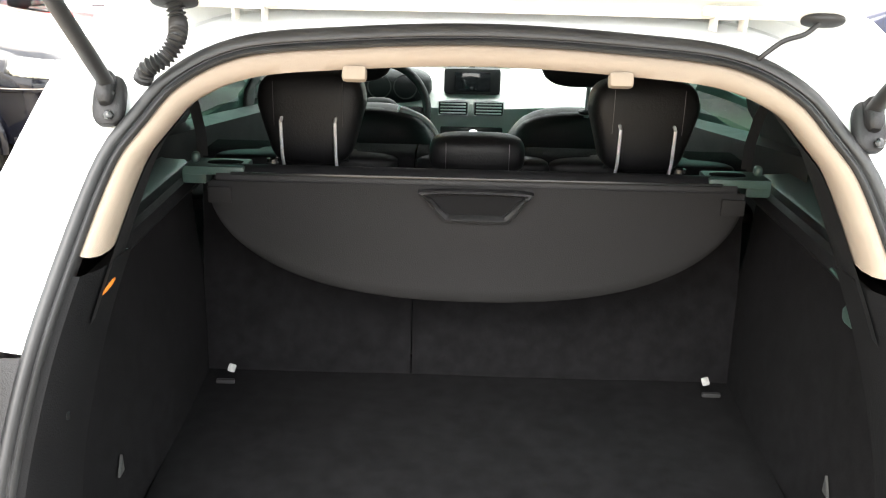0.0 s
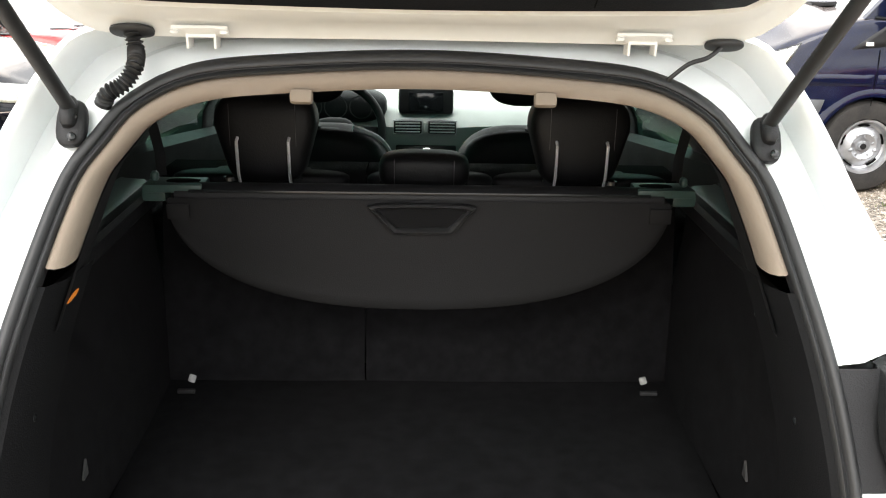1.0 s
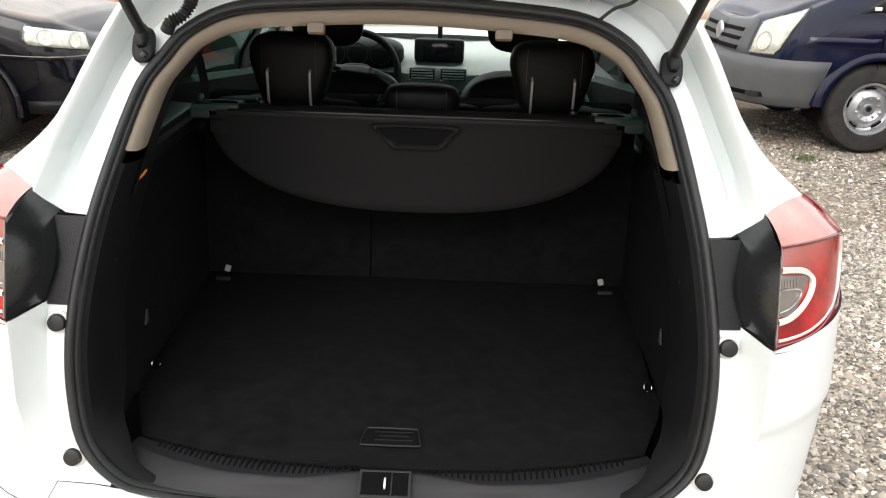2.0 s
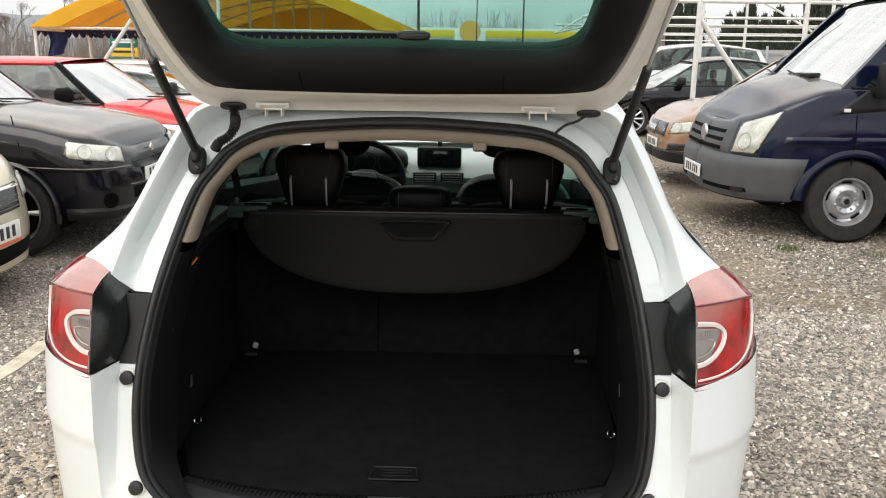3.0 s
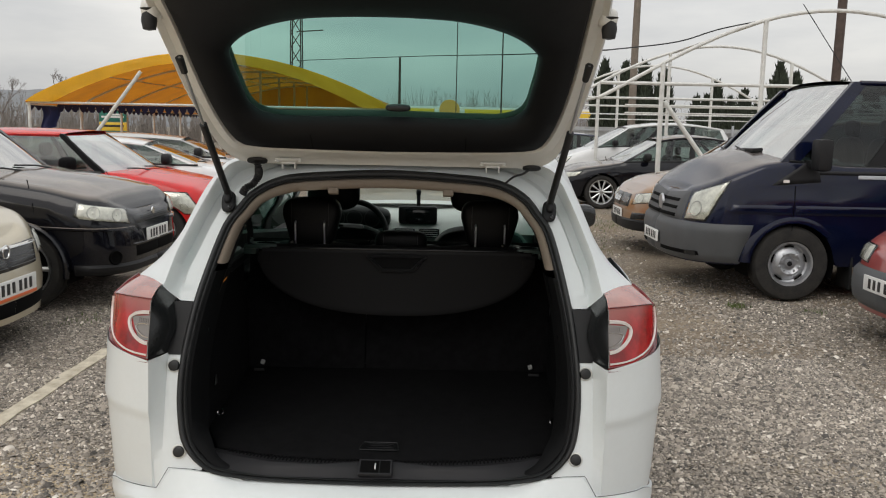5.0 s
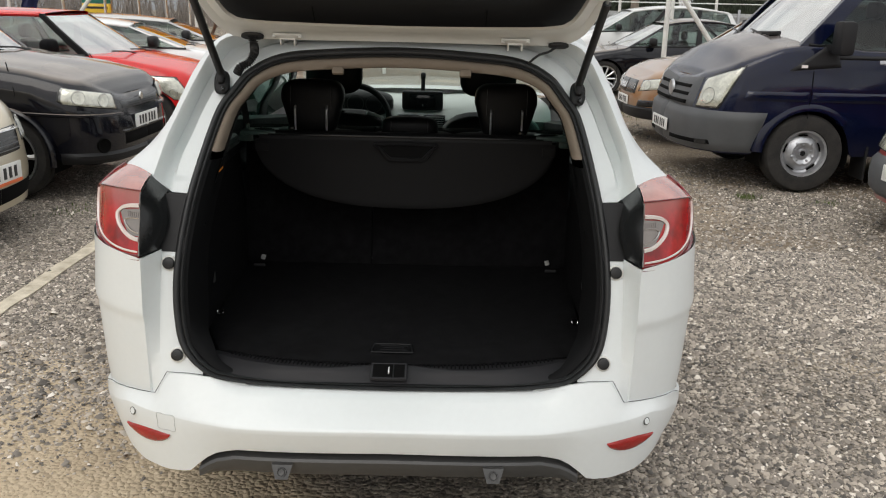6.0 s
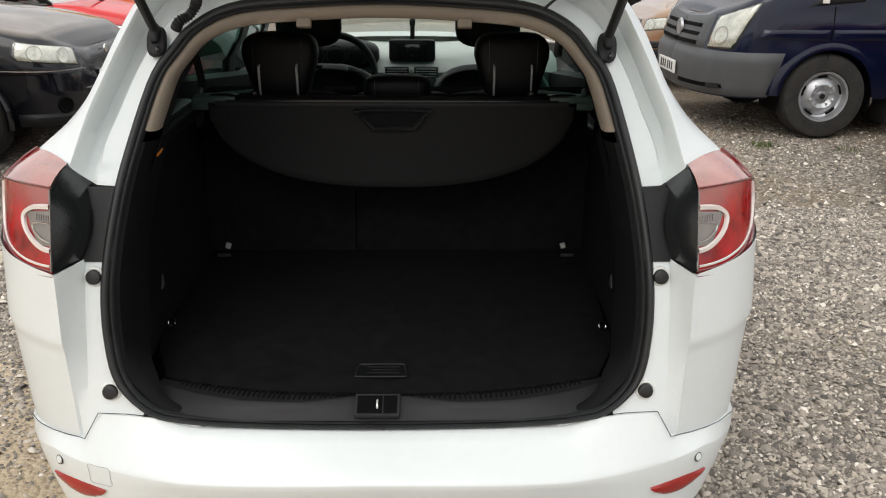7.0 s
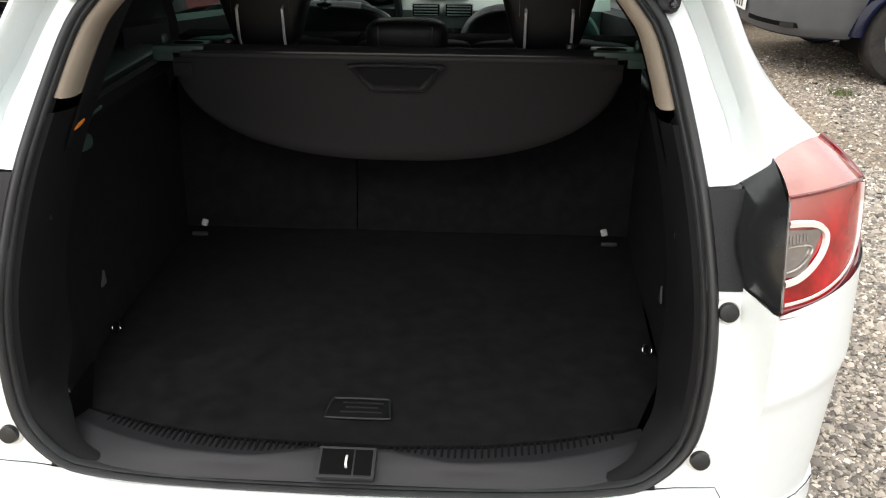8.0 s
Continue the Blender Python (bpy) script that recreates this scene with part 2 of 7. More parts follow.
TYRE = material("tyre_rubber", (0.017, 0.0165, 0.016), 0.85, var=0.3, scale=16, bump=0.35, grain=90, alt=(0.034, 0.031, 0.028))
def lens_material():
    """Ribbed red lens that turns paler and pinkish towards its upper inner corner."""
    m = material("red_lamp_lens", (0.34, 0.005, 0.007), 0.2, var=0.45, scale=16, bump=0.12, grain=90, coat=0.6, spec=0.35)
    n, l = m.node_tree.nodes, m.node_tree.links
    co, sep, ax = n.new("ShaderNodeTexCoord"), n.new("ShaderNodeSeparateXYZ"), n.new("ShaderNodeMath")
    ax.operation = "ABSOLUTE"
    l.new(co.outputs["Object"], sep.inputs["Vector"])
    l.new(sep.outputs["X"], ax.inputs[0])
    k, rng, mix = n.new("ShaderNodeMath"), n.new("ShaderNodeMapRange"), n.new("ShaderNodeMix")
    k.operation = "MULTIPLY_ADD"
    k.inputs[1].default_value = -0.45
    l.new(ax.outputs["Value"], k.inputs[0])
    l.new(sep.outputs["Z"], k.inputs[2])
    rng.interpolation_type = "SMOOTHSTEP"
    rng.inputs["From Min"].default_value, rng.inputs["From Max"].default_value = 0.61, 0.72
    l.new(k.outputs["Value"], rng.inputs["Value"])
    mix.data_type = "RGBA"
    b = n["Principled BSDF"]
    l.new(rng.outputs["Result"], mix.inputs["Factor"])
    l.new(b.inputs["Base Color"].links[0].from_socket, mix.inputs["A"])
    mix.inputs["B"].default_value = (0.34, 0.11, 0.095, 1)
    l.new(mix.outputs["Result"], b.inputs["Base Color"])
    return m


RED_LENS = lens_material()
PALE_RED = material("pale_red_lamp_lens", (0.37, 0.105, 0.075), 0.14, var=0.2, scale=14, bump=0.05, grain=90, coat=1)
DARK_RED = material("dark_red_lamp_rim", (0.14, 0.006, 0.01), 0.15, var=0.1, bump=0.0, coat=1)
CLEAR_LENS = material("clear_lamp_lens", (0.23, 0.205, 0.19), 0.14, 0.5, var=0.12, scale=40, bump=0.35, grain=120, coat=1)
LAMP_WHITE = material("white_lamp_line", (0.72, 0.66, 0.63), 0.2, var=0.04, bump=0.0, coat=1)
REFLECTOR = material("red_reflector", (0.3, 0.008, 0.006), 0.2, var=0.2, scale=20, bump=0.6, grain=260, coat=0.4)
GREY_VALANCE = material("satin_grey_plastic", (0.066, 0.066, 0.066), 0.38, 0.3, var=0.1, scale=12, bump=0.06)
HANDLE_GREY = material("charcoal_handle_plastic", (0.023, 0.0232, 0.024), 0.42, var=0.12, scale=12, bump=0.2, grain=420)
# near-black: the shade of slots and recesses without depth is in it
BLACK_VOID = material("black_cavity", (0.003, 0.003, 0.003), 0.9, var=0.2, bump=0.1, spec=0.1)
PLATE_WHITE = material("number_plate_white", (0.78, 0.78, 0.76), 0.4, var=0.06, scale=20, bump=0.05)
TAG_GREY = material("pale_grey_plastic", (0.36, 0.36, 0.35), 0.5, var=0.25, scale=120, bump=0.1)
PLATE_BLUE = material("plate_blue", (0.02, 0.06, 0.42), 0.4, var=0.1, bump=0.0)
INK = material("plate_black_ink", (0.02, 0.02, 0.02), 0.5, var=0.1, bump=0.0)
ORANGE_STRIP = material("orange_strip", (0.75, 0.16, 0.05), 0.5, var=0.1, bump=0.0)
HEADLAMP = material("headlamp_glass", (0.5, 0.5, 0.47), 0.12, 0.45, var=0.18, scale=14, bump=0.25, grain=50, coat=1)
LAMP_MIRROR = material("lamp_reflector", (0.74, 0.74, 0.70), 0.32, 0.5, var=0.25, scale=22, bump=0.5, grain=70)
LAMP_RING = material("grey_lamp_bezel", (0.42, 0.42, 0.4), 0.3, 0.5, var=0.15, bump=0.05)
LAMP_COVER = glass("clear_lamp_cover", (0.9, 0.9, 0.85), least=0.16)
CLEAR = glass("windscreen_glass", (0.8, 0.88, 0.84))
GREEN_GLASS = glass("green_tinted_glass", (0.36, 0.61, 0.54))
SIDE_GLASS = glass("side_window_glass", (0.08, 0.20, 0.16), 0.6)
DARK_GLASS = glass("parked_car_glass", (0.42, 0.5, 0.47), 1.0)
# mirrors half at every angle, to put a bright sky sheen on the glass
PARK_SCREEN = glass("bright_sheen_windscreen", (0.66, 0.76, 0.72), 0.95, 0.0, 0.5)
SCREEN = material("dark_display", (0.012, 0.014, 0.016), 0.12, var=0.1, bump=0.0, coat=0.5)
POLE_WHITE = material("white_painted_tube", (0.7, 0.7, 0.67), 0.5, var=0.12, scale=10, bump=0.1)
TARP = material("orange_tarpaulin", (0.62, 0.22, 0.02), 0.55, var=0.12, scale=1.2, bump=0.15, grain=30, alt=(0.74, 0.29, 0.02))
TARP_EDGE = material("yellow_tarpaulin", (0.9, 0.5, 0.015), 0.5, var=0.1, scale=1.5, bump=0.15, grain=30)
for cloth in (TARP, TARP_EDGE):
    # thin cloth lets part of the daylight through
    n, l = cloth.node_tree.nodes, cloth.node_tree.links
    tl, mx = n.new("ShaderNodeBsdfTranslucent"), n.new("ShaderNodeMixShader")
    mx.inputs["Fac"].default_value = 0.42
    l.new(n["Principled BSDF"].inputs["Base Color"].links[0].from_socket, tl.inputs["Color"])
    l.new(n["Principled BSDF"].outputs["BSDF"], mx.inputs[1])
    l.new(tl.outputs["BSDF"], mx.inputs[2])
    l.new(mx.outputs["Shader"], n["Material Output"].inputs["Surface"])
NAVY_CLOTH = material("navy_valance_cloth", (0.012, 0.016, 0.07), 0.8, var=0.2, scale=6, bump=0.2)
BARK = material("grey_bark", (0.22, 0.195, 0.18), 0.9, var=0.3, scale=4, bump=0.5, grain=60)
CYPRESS = material("cypress_foliage", (0.035, 0.045, 0.028), 0.9, var=0.4, scale=3, bump=0.4, grain=30)
GRASS = material("short_grass", (0.09, 0.12, 0.035), 0.9, var=0.35, scale=12, bump=0.2)
FENCE = material("grey_corrugated_metal", (0.42, 0.43, 0.43), 0.5, 0.3, var=0.12, scale=2, bump=0.1)
LINE = material("worn_white_line", (0.46, 0.4, 0.3), 0.85, var=0.2, scale=14, bump=0.6, grain=120, alt=(0.66, 0.6, 0.48))
GROUND = ground_material()
STONE = stone_material()


# ---- mesh helpers ----
def add_mesh(name, verts, faces, mat, parent=None, label="", smooth=35, flip=False):
    me = bpy.data.meshes.new(name)
    me.from_pydata([tuple(map(float, v)) for v in verts], [], [tuple(int(i) for i in f) for f in faces])
    bm = bmesh.new()
    bm.from_mesh(me)
    bmesh.ops.remove_doubles(bm, verts=bm.verts, dist=1e-5)
    if len(bm.faces) < 60000:
        bmesh.ops.recalc_face_normals(bm, faces=bm.faces)
    bm.to_mesh(me)
    bm.free()
    me.materials.append(mat)
    if smooth:
        me.shade_smooth()
        me.set_sharp_from_angle(angle=radians(smooth))
    ob = new(name, me)
    if parent is not None:
        ob.parent = parent
    if label:
        ob["label"] = label
    return ob


def thing(name, label, category, place=None, group="", kind=""):
    e = new(name)
    e.empty_display_size = 0.2
    if place is not None:
        e.matrix_world = place
    return tagged(e, label, category, group, kind)


def join(*packs):
    vs, fs = [], []
    for v, f in packs:
        o = len(vs)
        vs.extend([tuple(p) for p in v])
        fs.extend([tuple(i + o for i in q) for q in f])
    return vs, fs


def move(pack, m):
    v, f = pack
    return [tuple(m @ Vector(p)) for p in v], f


def mirror(pack):
    v, f = pack
    return [(-p[0], p[1], p[2]) for p in v], [tuple(reversed(q)) for q in f]


def grid(rows, close_u=False, close_v=False):
    """Quads over a list of equal rows of points."""
    nr, nc = len(rows), len(rows[0])
    vs = [p for r in rows for p in r]
    fs = []
    for i in range(nr - (0 if close_v else 1)):
        for j in range(nc - (0 if close_u else 1)):
            a, b = i * nc + j, i * nc + (j + 1) % nc
            c, d = ((i + 1) % nr) * nc + (j + 1) % nc, ((i + 1) % nr) * nc + j
            fs.append((a, b, c, d))
    return vs, fs


def spline(pts, n, closed=False):
    """n points spaced evenly along a smooth curve through pts."""
    P = np.array(pts, float)
    if closed:
        Q = np.vstack([P[-1], P, P[0], P[1]])
    else:
        Q = np.vstack([2 * P[0] - P[1], P, 2 * P[-1] - P[-2]])
    out = []
    for i in range(1, len(Q) - 2):
        p0, p1, p2, p3 = Q[i - 1], Q[i], Q[i + 1], Q[i + 2]
        for t in np.linspace(0, 1, 14, endpoint=False):
            out.append(0.5 * (2 * p1 + (p2 - p0) * t + (2 * p0 - 5 * p1 + 4 * p2 - p3) * t * t + (3 * p1 - p0 - 3 * p2 + p3) * t ** 3))
    out.append(Q[-2])
    out = np.array(out)
    d = np.concatenate([[0], np.cumsum(np.linalg.norm(np.diff(out, axis=0), axis=1))])
    at = np.linspace(0, d[-1], n, endpoint=not closed)
    return np.stack([np.interp(at, d, out[:, k]) for k in range(out.shape[1])], 1)


def lerp_table(x, table):
    return float(np.interp(x, [a for a, _ in table], [b for _, b in table]))


def tube(pts, r, seg=10, caps=True, closed=False):
    """A round tube along points; r is one radius or one for each point."""
    P = [Vector(p) for p in pts]
    n = len(P)
    rs = [r] * n if np.isscalar(r) else list(r)
    rows, up = [], None
    for i, p in enumerate(P):
        t = (P[(i + 1) % n] - P[i - 1]) if closed else (P[min(i + 1, n - 1)] - P[max(i - 1, 0)])
        t = t.normalized()
        if up is None:
            up = t.orthogonal().normalized()
        up = (up - t * up.dot(t)).normalized()
        side = t.cross(up)
        rows.append([tuple(p + (up * math.cos(a) + side * math.sin(a)) * rs[i]) for a in np.linspace(0, 2 * math.pi, seg, endpoint=False)])
    vs, fs = grid(rows, close_u=True, close_v=closed)
    if caps and not closed:
        fs += [tuple(range(seg))[::-1], tuple(range((n - 1) * seg, n * seg))]
    return vs, fs


def box(cx, cy, cz, sx, sy, sz, bevel=0.0, m=None):
    bm = bmesh.new()
    bmesh.ops.create_cube(bm, size=1.0)
    bmesh.ops.scale(bm, vec=(sx, sy, sz), verts=bm.verts)
    if bevel:
        bmesh.ops.bevel(bm, geom=bm.edges[:], offset=min(bevel, 0.45 * min(sx, sy, sz)), segments=2, affect="EDGES", profile=0.6)
    mm = Matrix.Translation((cx, cy, cz)) @ (m if m else Matrix())
    vs = [tuple(mm @ v.co) for v in bm.verts]
    bm.verts.index_update()
    fs = [tuple(v.index for v in f.verts) for f in bm.faces]
    bm.free()
    return vs, fs


def lathe(profile, seg=32, axis="y"):
    """profile: (along the axis, radius)."""
    rows = []
    for a in np.linspace(0, 2 * math.pi, seg, endpoint=False):
        c, s = math.cos(a), math.sin(a)
        if axis == "y":
            rows.append([(r * c, h, r * s) for h, r in profile])
        elif axis == "x":
            rows.append([(h, r * c, r * s) for h, r in profile])
        else:
            rows.append([(r * c, r * s, h) for h, r in profile])
    return grid(rows, close_v=True)


def cushion(cx, cy, cz, sx, sy, sz, n=5.0, nu=28, nv=14, m=None):
    """A soft block: a superellipsoid."""
    def p(w, e):
        return math.copysign(abs(w) ** e, w)
    rows = []
    e = 2.0 / n
    for v in np.linspace(-math.pi / 2, math.pi / 2, nv):
        rows.append([(sx / 2 * p(math.cos(v), e) * p(math.cos(u), e), sy / 2 * p(math.cos(v), e) * p(math.sin(u), e), sz / 2 * p(math.sin(v), e)) for u in np.linspace(0, 2 * math.pi, nu, endpoint=False)])
    mm = Matrix.Translation((cx, cy, cz)) @ (m if m else Matrix())
    vs, fs = grid(rows, close_u=True)
    return [tuple(mm @ Vector(q)) for q in vs], fs


def plate(outline, thick, to_world, bevel=0.0):
    """A flat plate with a 2D outline; to_world maps (a, b, h)."""
    o = [tuple(p) for p in outline]
    n = len(o)
    vs = [to_world(a, b, 0.0) for a, b in o] + [to_world(a, b, thick) for a, b in o]
    fs = [tuple(range(n)), tuple(range(2 * n - 1, n - 1, -1))] + [(i, (i + 1) % n, n + (i + 1) % n, n + i) for i in range(n)]
    return vs, fs


# ---- ground ----
def build_ground():
    steps = np.concatenate([-np.geomspace(400, 12, 16), np.linspace(-10, 14, 97), np.geomspace(16, 600, 20)])
    xs = np.concatenate([-np.geomspace(400, 9, 16), np.linspace(-8, 8, 65), np.geomspace(9, 400, 16)])
    rows = [[(x, y, 0.012 * noise.noise((x * 0.7, y * 0.7, 0)) - 0.006 if abs(x) < 30 and abs(y) < 40 else 0.0) for x in xs] for y in steps]
    ob = add_mesh("ground", *grid(rows), GROUND)
    return tagged(ob, "grey gravel yard with sandy worn patches", "ground", kind="structure")


def sandiness(x, y):
    """Where fine sand lies over the stones."""
    soil = 0.2 * max(0.0, min(1.0, (x - 1.0) / 0.6)) * max(0.0, min(1.0, (y - 1.6) / 1.6))
    return noise.noise((x * 0.55 + 4, y * 0.55, 0)) + soil + 0.42 * max(0.0, min(1.0, (1.4 - y) / 0.8)) * max(0.0, min(1.0, (0.2 - x) / 0.9))


def build_stones():
    rng = np.random.default_rng(5)
    base = np.array([(1, 0, -.1), (.3, .95, .0), (-.8, .6, -.1), (-.85, -.55, .05), (.35, -.9, -.1), (.35, .3, .75), (-.35, -.15, .7)])
    tri = np.array([(0, 1, 5), (1, 2, 5), (2, 6, 5), (2, 3, 6), (3, 4, 6), (4, 0, 5), (4, 5, 6)])
    vs, fs, total = [], [], 0
    zones = ((0.75, 4.6, -2.0, 3.2, 68000, 0.92), (0.75, 4.6, 3.2, 8.0, 32000, 1.15), (-3.9, -0.75, -1.6, 5.5, 70000, 0.88), (-0.8, 0.8, -2.0, 0.0, 8000, 0.9), (0.75, 2.7, -1.2, 3.2, 90000, 0.95), (-2.6, -0.75, -1.4, 2.6, 50000, 0.85), (0.9, 3.0, 8.0, 14.0, 4000, 1.6), (1.3, 4.6, -0.5, 6.0, 1500, 1.6), (-3.6, -1.0, -1.0, 4.0, 500, 1.6))
    for x0, x1, y0, y1, n, grow in zones:
        x, y = rng.uniform(x0, x1, n), rng.uniform(y0, y1, n)
        sand = np.array([sandiness(a, b) for a, b in zip(x, y)])
        keep = (sand < rng.uniform(-0.05, 0.72, n)) & ((np.abs(x + 2.06) > 0.055) | (y > 3.1) | (rng.uniform(0, 1, n) < 0.04))
        x, y = x[keep], y[keep]
        n = len(x)
        r = np.minimum(0.0056 + rng.exponential(0.003, n), 0.03) * grow
        a, sq, fl = rng.uniform(0, 6.28, n), rng.uniform(0.5, 1.0, n), rng.uniform(0.45, 1.0, n)
        z = np.array([0.012 * noise.noise((p * 0.7, q * 0.7, 0)) - 0.006 for p, q in zip(x, y)]) + r * rng.uniform(-0.1, 0.35, n)
        p = base[None] * (1 + rng.uniform(-0.25, 0.25, (n, 7, 3)))
        tx, ty = rng.normal(0, 0.22, n)[:, None], rng.normal(0, 0.22, n)[:, None]
        px, py, pz = p[..., 0], p[..., 1] * sq[:, None], p[..., 2] * fl[:, None] + p[..., 0] * tx + p[..., 1] * ty
        c, s = np.cos(a)[:, None], np.sin(a)[:, None]
        R = r[:, None]
        vs.append(np.stack([x[:, None] + R * (c * px - s * py), y[:, None] + R * (s * px + c * py), z[:, None] + R * pz], -1).reshape(-1, 3))
        fs.append((tri[None] + (total + 7 * np.arange(n))[:, None, None]).reshape(-1, 3))
        total += 7 * n
    V, Fc = np.concatenate(vs), np.concatenate(fs)
    me = bpy.data.meshes.new("gravel")
    me.vertices.add(len(V))
    me.vertices.foreach_set("co", V.ravel())
    me.loops.add(len(Fc) * 3)
    me.loops.foreach_set("vertex_index", Fc.ravel())
    me.polygons.add(len(Fc))
    me.polygons.foreach_set("loop_start", np.arange(0, len(Fc) * 3, 3))
    me.polygons.foreach_set("use_smooth", np.ones(len(Fc), dtype=bool))
    me.update(calc_edges=True)
    me.materials.append(STONE)
    return tagged(new("gravel", me), "loose grey crushed stones lying on the yard", "gravel", kind="stuff")


build_ground()
build_stones()
rows = []
for y in np.linspace(-1.2, 3.1, 60):
    w = 0.046 + 0.012 * noise.noise((y * 5, 1, 0))
    o = 0.01 * noise.noise((y * 3, 7, 0))
    z = 0.012 * noise.noise((-2.06 * 0.7, y * 0.7, 0)) - 0.006
    rows.append([(-2.06 - w + o, y, z - 0.004), (-2.06 - w + o, y, z + 0.006), (-2.06 + o, y, z + 0.009), (-2.06 + w + o, y, z + 0.006), (-2.06 + w + o, y, z - 0.004)])
tagged(add_mesh("painted_line", *grid(rows), LINE), "worn white parking line on the gravel", "road marking", kind="structure")

# ---- white estate car with its tailgate open ----
car = thing("estate_car", "white estate car with its tailgate raised over an empty boot", "car")
AP = [(0.45, -0.10), (0.59, -0.06), (0.82, 0.0), (1.0, 0.10), (1.25, 0.30), (1.375, 0.40), (1.5, 0.48)]


def lip(z):
    """How far ahead the tailgate opening lies at height z."""
    return sum(w * lerp_table(z + d, AP) for d, w in ((-0.06, 0.15), (-0.03, 0.2), (0, 0.3), (0.03, 0.2), (0.06, 0.15)))


HALF = [(0, 0.513), (0.27, 0.517), (0.42, 0.528), (0.487, 0.548), (0.545, 0.606), (0.566, 0.692), (0.570, 0.797), (0.561, 0.92), (0.542, 1.042), (0.508, 1.19), (0.472, 1.25), (0.428, 1.302), (0.342, 1.342), (0.2, 1.357), (0, 1.365)]
LOOP = spline(HALF + [(-x, z) for x, z in HALF[-2:0:-1]], 160, closed=True)


def inset(loop, d):
    """The loop moved inwards by d in its own plane."""
    n = len(loop)
    t = np.roll(loop, -1, 0) - np.roll(loop, 1, 0)
    t /= np.linalg.norm(t, axis=1)[:, None]
    return loop + np.stack([-t[:, 1], t[:, 0]], 1) * d


def on_lip(loop, ahead=0.0):
    return [(x, lip(z) + ahead, z) for x, z in loop]


def band(name, profile, mat, parent=car, label="", keep=None, wide=0.0):
    """A moulding round the opening; profile rows are (inwards, ahead)."""
    rows = []
    for a, b in profile:
        # the moulding narrows along the sill
        k = np.clip((LOOP[:, 1] - 0.515) / 0.10, 0, 1)[:, None] * 0.45 + 0.55
        a2 = a + wide * (a > 0.045) * np.clip((LOOP[:, 1] - 1.26) / 0.08, 0, 1)[:, None]
        rows.append(on_lip(LOOP + (inset(LOOP, 1.0) - LOOP) * a2 * k, b))
    if keep is None:
        return add_mesh(name, *grid(rows, close_u=True), mat, parent, label, smooth=60)
    idx = [i for i in keep]
    return add_mesh(name, *grid([[r[i] for i in idx] for r in rows]), mat, parent, label, smooth=75)


seal = band("rubber_seal", [(-0.002, 0.02), (-0.002, -0.004), (0.002, -0.010), (0.008, -0.012), (0.0125, -0.008), (0.014, -0.001), (0.0155, 0.0), (0.017, -0.005), (0.021, -0.0065), (0.0245, -0.002), (0.0255, 0.02)], RUBBER, label="black rubber boot seal")

# beige pillar and roof-edge trim, from the boot shoulder over the top
top_idx = [i for i in range(160) if LOOP[i][1] > 1.075]
band("pillar_trim", [(0.0245, 0.006), (0.029, 0.003), (0.0375, 0.007), (0.0455, 0.022), (0.048, 0.045), (0.0465, 0.07)], BEIGE, label="beige padded trim round the opening", keep=top_idx, wide=0.008)
for sd in (1, -1):
    idx = [i for i in range(160) if LOOP[i][1] < 1.09 and LOOP[i][0] * sd > 0.39]
    tuck = np.clip((np.abs(LOOP[:, 0]) - 0.40) / 0.11, 0, 1)[:, None]
    loops = [LOOP + (inset(LOOP, d) - LOOP) * (0.3 + 0.7 * tuck) for d in (0.0245, 0.033, 0.045, 0.05)]
    rows = []
    for i in sorted(idx, key=lambda j: LOOP[j][1]):
        k = min(1.0, max(0.0, (LOOP[i][1] - 0.54) / 0.13))
        ahead = (0.004, 0.006 + 0.004 * k, 0.012 + 0.036 * k, 0.016 + 0.014 * float(tuck[i][0]) + 0.11 * k)
        rows.append([(q[i][0], lip(q[i][1]) + a, q[i][1]) for q, a in zip(loops, ahead)])
    add_mesh("pillar_trim", *grid(rows), PILLAR_BLACK, car, "black lower boot pillar trim")

# corner points of the body
GUTTER = [((0.562, 0.985), (0.600, 0.985), (0.640, 0.085, 1.03)), ((0.545, 1.03), (0.592, 1.06), (0.623, 0.168, 1.125)),
          ((0.530, 1.09), (0.571, 1.123), (0.604, 0.22, 1.185)), ((0.508, 1.19), (0.545, 1.20), (0.582, 0.265, 1.245)),
          ((0.472, 1.25), (0.51, 1.27), (0.562, 0.305, 1.295)), ((0.428, 1.302), (0.46, 1.322), (0.538, 0.345, 1.345)),
          ((0.342, 1.342), (0.37, 1.365), (0.49, 0.385, 1.388)), ((0.20, 1.357), (0.21, 1.38), (0.30, 0.405, 1.412)), ((0, 1.365), (0, 1.387), (0, 0.41, 1.418))]


